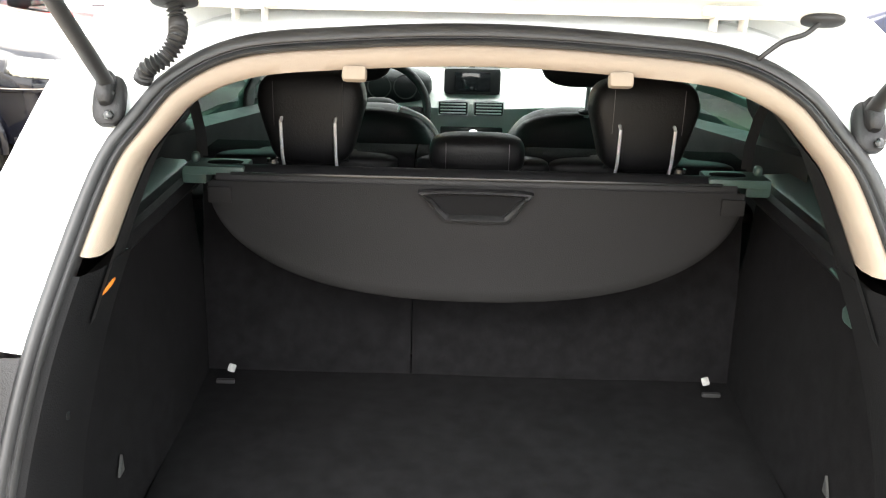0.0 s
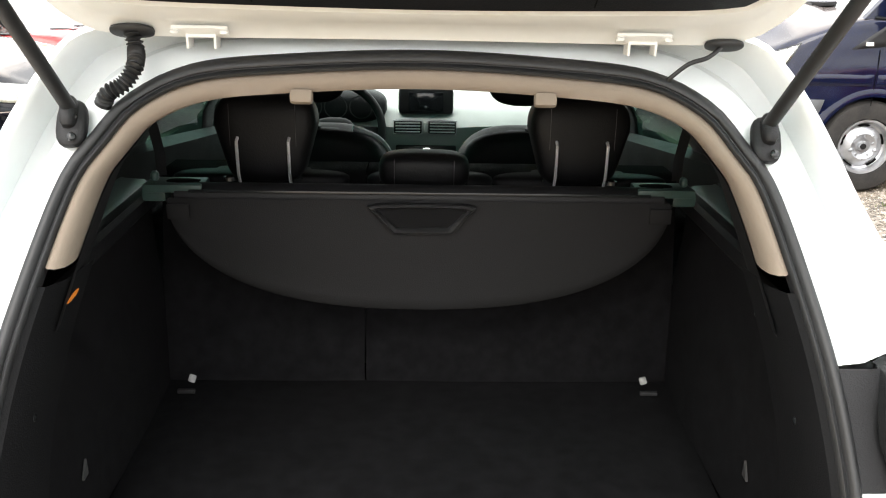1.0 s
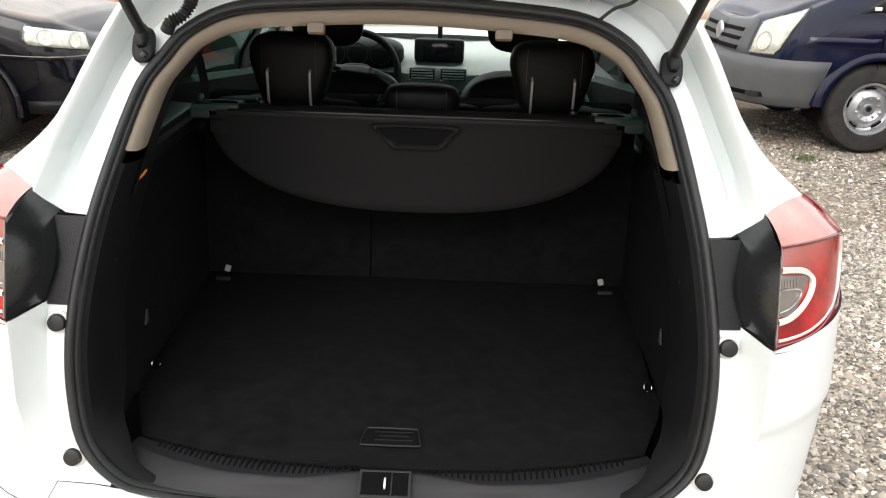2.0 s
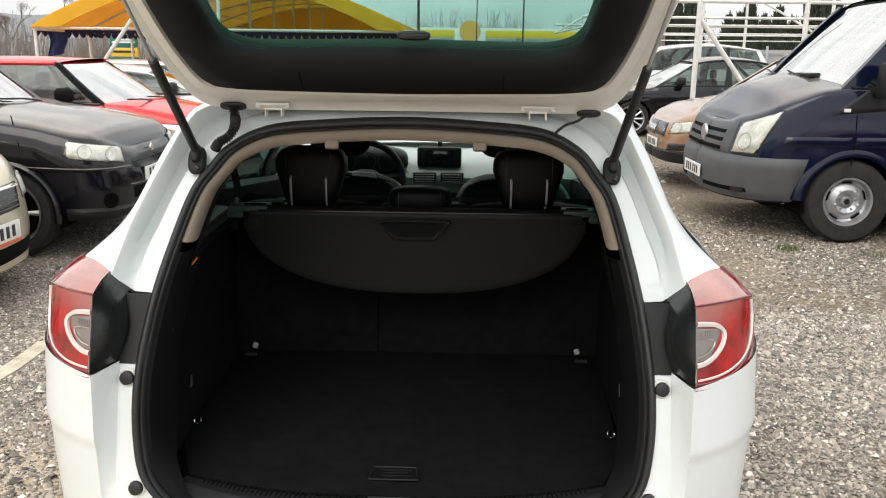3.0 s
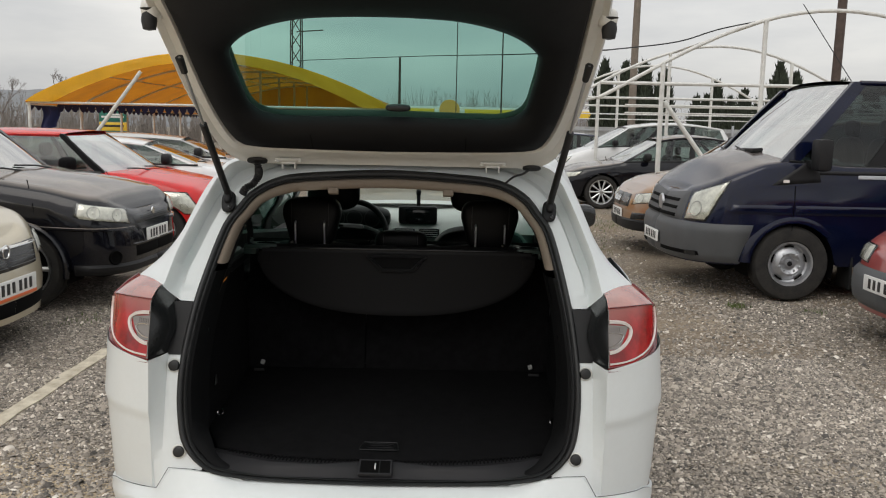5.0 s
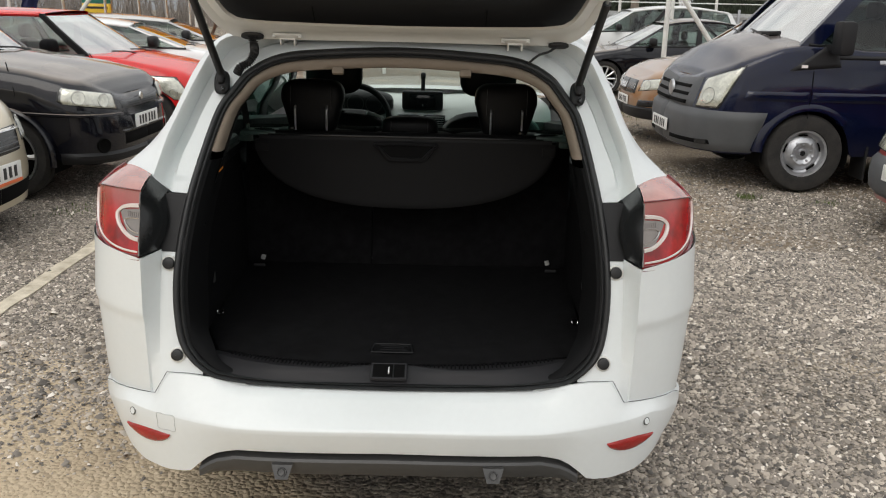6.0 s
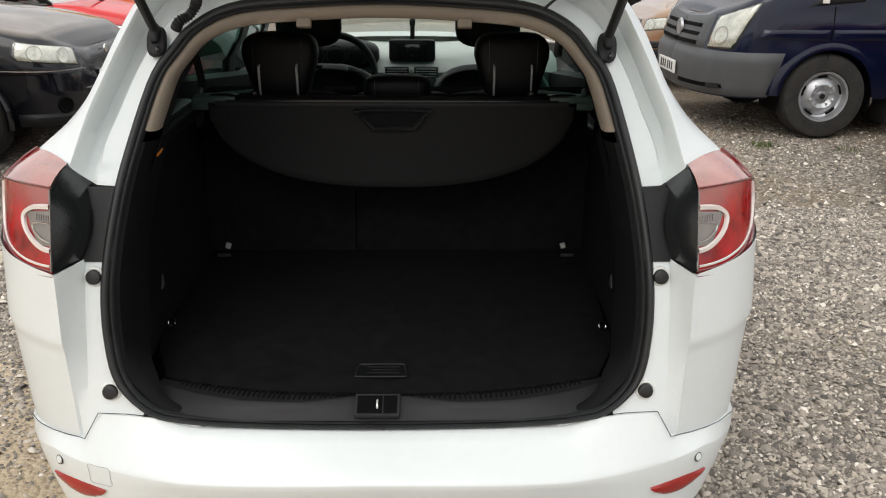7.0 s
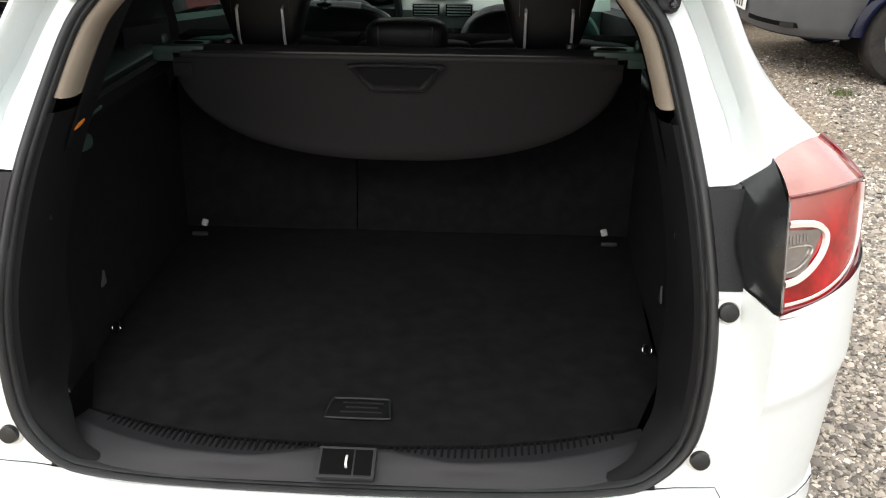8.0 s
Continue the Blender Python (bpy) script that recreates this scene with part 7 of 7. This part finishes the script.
# ---- awnings ----
def awning(name, label, x0, x1, y0, y1, eave, rise, cloth, post_xs, n_bays, lows=(), kind_group="awnings", swell=0.82, tie=None):
    a = thing(name, label, "awning", group=kind_group)

    def arch(t, drop=0.0):
        return (x0 + (x1 - x0) * t, eave + (rise - drop) * math.sin(t * math.pi) ** swell)

    ys = np.linspace(y0, y1, n_bays + 1)
    for y in ys:
        pts = [(arch(t)[0], y, arch(t)[1] - 0.05) for t in np.linspace(0, 1, 25)]
        add_mesh("arch_tube", *tube(pts, 0.032, 8), POLE_WHITE, a, "white arched tube")
        add_mesh("tie_beam", *tube([(x0, y, tie or eave), (x1, y, tie or eave)], 0.03, 8), POLE_WHITE, a)
        for px in post_xs:
            t = (px - x0) / (x1 - x0)
            add_mesh("post", *tube([(px, y, 0), (px, y, max(eave, arch(t)[1] - 0.05))], 0.042, 8), POLE_WHITE, a, "white post")
        for lz in lows:
            add_mesh("low_rail", *tube([(x0, y, lz), (x1, y, lz)], 0.022, 6), POLE_WHITE, a)
    for t in (0.0, 0.18, 0.36, 0.5, 0.64, 0.82, 1.0) if cloth else (0.0, 0.36, 1.0):
        x, z = arch(t)
        add_mesh("purlin", *tube([(x, y0, z - 0.05), (x, y1, z - 0.05)], 0.022, 6), POLE_WHITE, a)
    if cloth:
        rows = []
        for i, y in enumerate(np.linspace(y0 - 0.1, y1 + 0.1, 4 * n_bays + 1)):
            sag = 0.05 * math.sin(i / 4 * math.pi) ** 2
            rows.append([(arch(t)[0], y, arch(t)[1] - sag - 0.03 * abs(math.sin(t * 28)) * 0.3) for t in np.linspace(0, 1, 61)])
        add_mesh("tarpaulin", *grid(rows), TARP, a, "orange translucent tarpaulin")
        rows = []
        for k in range(5):
            rows.append([(arch(t)[0] + 0.0, y0 - 0.11 - 0.012 * k + 0.03 * noise.noise((t * 18, k, 1)), max(eave + 0.02, arch(t)[1] + 0.015 - (0.46 - 0.22 * math.sin(t * math.pi)) * k / 4)) for t in np.linspace(0, 1, 61)])
        add_mesh("edge_flap", *grid(rows), TARP_EDGE, a, "yellow turned-down edge")
        gable = [[(arch(t)[0], y1 + 0.05 + 0.05 * noise.noise((t * 9, k, 2)), eave + (arch(t)[1] - eave) * k / 4) for t in np.linspace(0, 1, 41)] for k in range(5)]
        add_mesh("gable_cloth", *grid(gable), TARP, a, "orange cloth closing the far end")
        lobes = np.linspace(0, 1, 44 * 8 + 1)
        for y in (y0 + 1.6, y1):
            top = [(x0 + (x1 - x0) * u, y + 0.03 * math.sin(u * 60), eave - 0.01) for u in lobes]
            bot = [(x0 + (x1 - x0) * u, y + 0.03 * math.sin(u * 60 + 0.6), eave - 0.07 - 0.15 * abs(math.sin(u * 44 * math.pi)) ** 0.8) for u in lobes]
            add_mesh("scalloped_valance", *grid([top, bot]), NAVY_CLOTH, a, "navy scalloped valance", smooth=0)
        sides = [[(x0 - 0.02 + 0.05 * noise.noise((y, k, 4)), y, eave - 0.02 - k * (0.06 + 0.12 * abs(math.sin((y - y0) * 7.5)))) for y in np.linspace(y0, y1, 300)] for k in range(2)]
        add_mesh("scalloped_valance", *grid(sides), NAVY_CLOTH, a, "navy scalloped valance")
        add_mesh("loose_cloth", *grid([[(x0 + 0.2 + 0.45 * u + 0.05 * math.sin(v * 5), y0 + 0.3 + 0.06 * math.sin(u * 9 + v), eave - 0.1 - (0.62 - 0.12 * u) * v) for u in np.linspace(0, 1, 12)] for v in np.linspace(0, 1, 8)]), NAVY_CLOTH, a, "hanging navy cloth")
    return a


tent = awning("awning", "orange tarpaulin awning on white tubes", -10.5, -1.25, 19.0, 34.0, 1.98, 1.3, True, (-10.45, -5.9, -1.3), 5)
add_mesh("diagonal_brace", *tube([(-7.53, 18.85, 2.79), (-8.77, 18.85, 1.15), (-9.48, 18.85, 0.2)], 0.05, 8), POLE_WHITE, tent)
add_mesh("diagonal_brace", *tube([(-6.3, 24.0, 2.0), (-7.1, 24.0, 0.2)], 0.05, 8), BARK, tent)
bare = awning("bare_awning", "bare white tube frame of an awning without its cloth", 2.75, 10.6, 12.0, 24.0, 2.15, 1.5, False, (3.8, 5.48, 8.4), 2, swell=1.05, tie=2.345)
for y in (12.0, 19.0):
    add_mesh("low_rail", *tube([(3.2, y + 0.05, 1.98), (11.5, y + 0.05, 1.99)], 0.016, 6), POLE_WHITE, bare)
    add_mesh("low_rail", *tube([(3.2, y + 0.05, 1.85), (11.5, y + 0.05, 1.87)], 0.013, 6), POLE_WHITE, bare)
add_mesh("diagonal_brace", *tube([(3.85, 12.0, 2.05), (4.75, 12.1, 0.9), (5.3, 12.1, 0.2)], 0.038, 8), POLE_WHITE, bare)

# ---- fences, signs, poles, cables ----
def corrugated(x0, x1, y, z0, z1):
    n = int((x1 - x0) / 0.09)
    rows = [[(x0 + (x1 - x0) * i / n, y + 0.03 * math.sin(i * math.pi / 2), z) for i in range(n + 1)] for z in (z0, (z0 + z1) / 2, z1)]
    return grid(rows)


fence = add_mesh("sheet_fence", *corrugated(4.5, 40, 29.0, 0, 1.72), FENCE)
tagged(fence, "grey corrugated sheet-metal fence", "fence")
for i in range(12):
    add_mesh("fence_post", *box(4.6 + i * 3.1, 28.9, 0.9, 0.08, 0.06, 1.9, 0.01), STEEL, fence)
for z in (0.35, 1.0, 1.6):
    add_mesh("fence_rail", *box(22, 28.92, z, 35, 0.04, 0.05, 0.005), STEEL, fence)

GREEN_SIGN = material("green_sign_face", (0.02, 0.16, 0.12), 0.4, var=0.08, bump=0.0)
YELLOW_SIGN = material("yellow_sign_face", (0.8, 0.55, 0.05), 0.4, var=0.08, bump=0.0)
board = thing("sign_board", "green and yellow roadside sign board on two posts", "sign", pose(-11.1, 26.0, -0.30))
for o in (-0.42, 0.42):
    add_mesh("post", *box(o, 0, 1.22, 0.1, 0.1, 1.9, 0.01), POLE_WHITE, board)
add_mesh("panel", *box(0, -0.06, 2.02, 0.92, 0.05, 0.36, 0.01), GREEN_SIGN, board, "green panel")
add_mesh("panel", *box(0, -0.06, 1.68, 0.92, 0.05, 0.28, 0.01), YELLOW_SIGN, board, "yellow panel")
add_mesh("panel", *box(0, -0.06, 1.34, 0.92, 0.05, 0.36, 0.01), GREEN_SIGN, board, "green panel")
for x, z, w, h, m in ((0.0, 1.70, 0.72, 0.07, INK), (-0.05, 1.32, 0.62, 0.13, PLATE_WHITE), (0.0, 2.0, 0.75, 0.06, PLATE_WHITE), (0.05, 2.08, 0.4, 0.06, PLATE_WHITE)):
    add_mesh("lettering_bar", *box(x, -0.09, z, w, 0.012, h, 0.002), m, board)
# the board's small red light, drawn as plain red colour without glow
RED_LIT = material("red_light_face", (0.7, 0.03, 0.02), 0.4, var=0.05, bump=0.0)
add_mesh("red_topper", *box(0.28, -0.05, 2.32, 0.22, 0.05, 0.16, 0.01), RED_LIT, board, "small red panel")

WOODPOLE = material("weathered_wood_pole", (0.2, 0.17, 0.14), 0.85, var=0.25, scale=5, bump=0.3, grain=40)
RUSTY = material("brown_steel_pole", (0.09, 0.065, 0.055), 0.6, 0.3, var=0.3, scale=8, bump=0.1)
pole = thing("utility_pole", "grey wooden utility pole", "pole", pose(6.6, 27.0, 0))
add_mesh("shaft", *tube([(0, 0, 0), (0, 0, 5), (0.02, 0, 9)], [0.14, 0.12, 0.1], 12), WOODPOLE, pole)
lamp_post = thing("lamp_post", "brown steel post with two floodlights", "lamp post", pose(10.6, 20.5, 0))
add_mesh("shaft", *tube([(0, 0, 0), (0.03, 0, 5.7)], 0.12, 12), RUSTY, lamp_post)
for o in (-0.28, 0.2):
    fl = add_mesh("floodlight", *box(o, -0.05, 5.62, 0.36, 0.26, 0.2, 0.03, Euler((0, radians(-20 if o < 0 else 15), 0)).to_matrix().to_4x4()), STEEL, lamp_post, "grey floodlight")
    add_mesh("lamp_glass", *box(o, -0.19, 5.60, 0.28, 0.02, 0.14, 0.004), HEADLAMP, fl)


def cable(name, pts, r, label):
    return tagged(add_mesh(name, *tube(spline(pts, 30), r, 6), RUBBER), label, "cable")


cable("cable", [(-6.7, 36, 4.46), (-1.06, 29, 4.16), (2.0, 20, 3.5), (3.05, 13, 2.98)], 0.014, "sagging black overhead cable")
cable("cable", [(3.05, 13, 2.98), (4.0, 12.06, 3.04), (4.7, 12.05, 3.26), (5.5, 12.05, 3.43), (6.66, 12.05, 3.61), (7.6, 12.05, 3.52)], 0.011, "black cable along the awning frame")

pylon = thing("lattice_pylon", "dark steel lattice power pylon far off", "pylon", pose(-14.6, 80, 0))
PW = 0.6
for sx in (-1, 1):
    for sy in (-1, 1):
        add_mesh("leg", *tube([(0.95 * PW * sx, 0.95 * PW * sy, 0), (0.62 * PW * sx, 0.62 * PW * sy, 22)], 0.07, 6), RUSTY, pylon)
for i in range(14):
    z0, z1 = i * 1.5, (i + 1) * 1.5
    w0, w1 = PW * (0.95 - 0.015 * z0), PW * (0.95 - 0.015 * z1)
    f = 1 if i % 2 else -1
    add_mesh("brace", *tube([(-w0 * f, -w0, z0), (w1 * f, -w1, z1)], 0.05, 5), RUSTY, pylon)
    add_mesh("brace", *tube([(w0 * f, -w0, z0), (-w1 * f, -w1, z1)], 0.05, 5), RUSTY, pylon)
add_mesh("cross_arm", *tube([(0, 0, 10.6), (2.6, 0, 10.8)], 0.06, 5), RUSTY, pylon)
for x, y, h, r in ((-3.4, 60, 6.7, 0.1), (0.9, 70, 17, 0.04), (5.1, 75, 11.3, 0.07)):
    p = thing("street_pole", "thin grey pole far off", "pole", pose(x, y, 0))
    add_mesh("shaft", *tube([(0, 0, 0), (0, 0, h)], [r * 1.2, r * 0.8], 8), RUSTY, p)
    if h > 12 and r > 0.08:
        add_mesh("lamp_head", *box(-0.6, 0, h, 1.6, 0.25, 0.12, 0.03), STEEL, p)

# filling-station canopy far off
station = thing("filling_station", "white filling station with a yellow fascia far off", "building", pose(-1.0, 95, 0))
add_mesh("roof_slab", *box(6.0, 4, 3.7, 26, 8, 0.9, 0.05), WHITE_B, station, "white canopy roof")
add_mesh("fascia", *box(6.0, -0.05, 3.5, 26, 0.15, 0.8, 0.02), YELLOW_SIGN, station, "yellow fascia")
for x in (-8, 0, 7, 14):
    add_mesh("column", *box(x, 2, 1.65, 0.5, 0.5, 3.3, 0.03), POLE_WHITE, station)
add_mesh("shop_wall", *box(4, 9, 2, 18, 0.5, 4, 0.03), WHITE_B, station)
totem = add_mesh("sign_panel", *box(1.4, -3, 1.9, 3.4, 0.3, 3.8, 0.1), WHITE_B, station, "white sign panel")
add_mesh("round_emblem", *lathe([(-0.3, 0.0001), (-0.3, 1.15), (0, 1.15)], 24), material("orange_emblem", (0.75, 0.42, 0.1), 0.5, var=0.1, bump=0.0), totem, "plain round orange emblem").location = (1.4, -3, 3.7)


# ---- trees ----
def bare_tree(x, y, h, seed, r0=0.16, lean=0.1, levels=5):
    rng = random.Random(seed)
    t = thing("bare_tree", "leafless winter tree with fine twigs", "tree", pose(x, y, 0), group="bare trees")
    packs = []

    def grow(p, d, length, r, depth):
        q = p + d * length
        mid = p.lerp(q, 0.5) + Vector((rng.uniform(-1, 1), rng.uniform(-1, 1), 0)) * length * 0.06
        packs.append(tube([p, mid, q], [r, r * 0.82, r * 0.62], 6 if depth < 2 else 4, caps=False))
        if depth >= levels:
            return
        for _ in range(rng.choice((2, 3, 3)) + (depth > 1)):
            nd = (d + Vector((rng.uniform(-0.8, 0.8), rng.uniform(-0.8, 0.8), rng.uniform(-0.1, 0.6)))).normalized()
            grow(p.lerp(q, rng.uniform(0.6, 1.0)), nd, length * rng.uniform(0.55, 0.78), r * 0.58, depth + 1)

    trunk = tube([(0, 0, 0), (0.03, 0, h * 0.16), (0, 0.04, h * 0.3)], [r0 * 1.2, r0, r0 * 0.85], 10)
    grow(Vector((0, 0.04, h * 0.28)), Vector((lean, 0, 1)).normalized(), h * 0.24, r0 * 0.8, 0)
    add_mesh("trunk", *trunk, BARK, t)
    vs, fs = join(*packs)
    me = bpy.data.meshes.new("crown")
    me.from_pydata(vs, [], fs)
    me.materials.append(BARK)
    new("crown", me).parent = t
    return t


t1 = bare_tree(-18.6, 33, 3.7, 3, r0=0.055, lean=0.0, levels=6)
for x, y, h, sd in ((-22, 45, 4.8, 5), (-14, 55, 4.6, 8), (-9, 60, 4.6, 9)):
    bare_tree(x, y, h, sd, r0=0.09, levels=5)


# twig colour lightened to hold the haze of distance
TWIG = material("hazed_grey_brown_twigs", (0.27, 0.24, 0.215), 0.95, var=0.3, scale=0.4, bump=0.0, grain=6)


def thicket(name, x0, x1, y, h, n, seed, label, thin=1.0):
    rng = np.random.default_rng(seed)
    packs = []
    for _ in range(n):
        x, yy = rng.uniform(x0, x1), y + rng.uniform(-4, 4)
        hh = h * rng.uniform(0.35, 1.0) * (0.75 + 0.4 * noise.noise((x * 0.12, seed, 0)))
        lean = rng.normal(0, 0.16)
        tip = (x + lean * hh, yy, hh)
        mid = (x + lean * hh * 0.3 + rng.normal(0, 0.06) * hh, yy, hh * 0.5)
        packs.append(tube([(x, yy, 0), mid, tip], [0.05 * thin, 0.032 * thin, 0.008], 3, caps=False))
        for _ in range(11):
            k = rng.uniform(0.12, 0.95)
            p = tuple(np.array(mid) * (1 - abs(2 * k - 1)) + np.array(tip if k > 0.5 else (x, yy, 0)) * abs(2 * k - 1))
            a = rng.normal(0, 0.75)
            ln = hh * rng.uniform(0.10, 0.34) * (1.15 - k)
            q = (p[0] + math.sin(a) * ln, yy + rng.uniform(-0.4, 0.4), p[2] + abs(math.cos(a)) * ln)
            packs.append(tube([p, q], [0.02 * thin, 0.006], 3, caps=False))
    vs, fs = join(*packs)
    me = bpy.data.meshes.new(name)
    me.from_pydata(vs, [], fs)
    me.materials.append(TWIG)
    return tagged(new(name, me), label, "trees", kind="stuff")


thicket("distant_thicket", -70, -8, 70, 5.6, 1500, 2, "bare grey-brown thicket along the yard's far edge")
thicket("distant_thicket", -12, 45, 130, 10.5, 900, 4, "distant bare treeline")


def cypress(x, y, h, r, seed):
    rng = np.random.default_rng(seed)
    t = thing("cypress", "dark narrow cypress tree", "tree", pose(x, y, 0), group="cypresses")
    add_mesh("trunk", *tube([(0, 0, 0), (0, 0, h * 0.6)], [0.12, 0.05], 8), BARK, t)
    vs, fs = [], []
    n = 1500
    for i in range(n):
        k = rng.uniform(0, 1) ** 0.8
        z = 0.25 + k * (h - 0.25)
        prof = r * (0.55 + 0.45 * math.sin(min(1, k * 1.5 + 0.15) * math.pi / 2)) * (1 - k ** 3.2) * (1 + 0.3 * noise.noise((seed, k * 6, 0)))
        a = rng.uniform(0, math.tau)
        rr = prof * rng.uniform(0.72, 1.06)
        p = np.array((rr * math.cos(a), rr * math.sin(a), z))
        s = rng.uniform(0.10, 0.22)
        d = np.array((math.cos(a) * 0.25, math.sin(a) * 0.25, 1.0)) + rng.normal(0, 0.18, 3)
        side = np.cross(d, rng.normal(0, 1, 3))
        side /= np.linalg.norm(side)
        o = len(vs)
        vs += [tuple(p - side * s * 0.4), tuple(p + side * s * 0.4), tuple(p + d * s * 1.7), tuple(p - d * s * 0.5 + np.array((math.cos(a), math.sin(a), 0)) * s * 0.4)]
        fs += [(o, o + 1, o + 2), (o, o + 3, o + 2), (o + 1, o + 3, o + 2)]
    me = bpy.data.meshes.new("crown")
    me.from_pydata(vs, [], fs)
    me.materials.append(CYPRESS)
    new("crown", me).parent = t
    core = lathe([(0.25, 0.1), (h * 0.12, r * 0.6), (h * 0.4, r * 0.72), (h * 0.7, r * 0.55), (h * 0.9, r * 0.24), (h * 0.97, 0.02)], 14, "z")
    add_mesh("inner_crown", *core, CYPRESS, t)
    return t


for i, (x, y, h, r) in enumerate(((8.0, 35, 4.4, 0.55), (8.9, 35.4, 4.5, 0.6), (9.7, 35, 4.2, 0.5), (7.2, 35.6, 4.5, 0.6), (11.2, 35, 2.95, 0.34), (11.65, 35, 3.0, 0.3), (12.05, 35, 3.62, 0.46), (12.7, 35, 2.95, 0.3), (13.3, 35, 3.3, 0.38), (13.95, 35, 2.85, 0.33), (14.8, 35, 4.55, 0.6), (15.7, 35.4, 4.1, 0.55), (16.6, 35, 3.4, 0.5), (17.6, 35, 3.8, 0.5), (18.9, 35, 3.6, 0.5))):
    cypress(x, y, h, r, i + 11)

# low wooded hills on the horizon, their haze put into the colour
HILL = material("hazy_wooded_hill", (0.2, 0.21, 0.22), 0.95, var=0.2, scale=0.02, bump=0.0, grain=0.3)
rows = []
for k in range(5):
    row = []
    for i in range(81):
        x = -420 + i * 10.5
        top = 9 + 7 * noise.noise((x * 0.008, 3, 0)) + 5 * noise.noise((x * 0.03, 1, 0)) + 12 * max(0, (-x - 60) / 200)
        row.append((x, 420 + k * 18, top * math.sin(k / 4 * math.pi / 2)))
    rows.append(row)
tagged(add_mesh("distant_hills", *grid(rows), HILL), "hazy wooded hills on the horizon", "hills", kind="structure")

# tufts of grass in the gravel
def tufts(places, seed):
    rng = np.random.default_rng(seed)
    vs, fs = [], []
    for x, y, n, sp, h in places:
        for _ in range(n):
            px, py = x + rng.normal(0, sp), y + rng.normal(0, sp)
            a, hh, w = rng.uniform(0, math.tau), h * rng.uniform(0.5, 1.2), 0.004
            o = len(vs)
            vs += [(px - w * math.cos(a), py - w * math.sin(a), -0.005), (px + w * math.cos(a), py + w * math.sin(a), -0.005), (px + rng.normal(0, 0.3) * hh, py + rng.normal(0, 0.3) * hh, hh)]
            fs.append((o, o + 1, o + 2))
    me = bpy.data.meshes.new("grass_tufts")
    me.from_pydata(vs, [], fs)
    me.materials.append(GRASS)
    return tagged(new("grass_tufts", me), "small green grass tufts in the gravel", "grass", kind="stuff")


tufts([(2.78, 4.93, 90, 0.05, 0.035), (3.4, 4.75, 50, 0.06, 0.03), (1.9, 8.3, 260, 0.25, 0.05), (1.5, 9.4, 700, 0.5, 0.06), (2.2, 11.5, 700, 0.6, 0.05), (-2.6, 3.9, 60, 0.1, 0.03), (0.2, 12.5, 700, 0.9, 0.05)], 6)
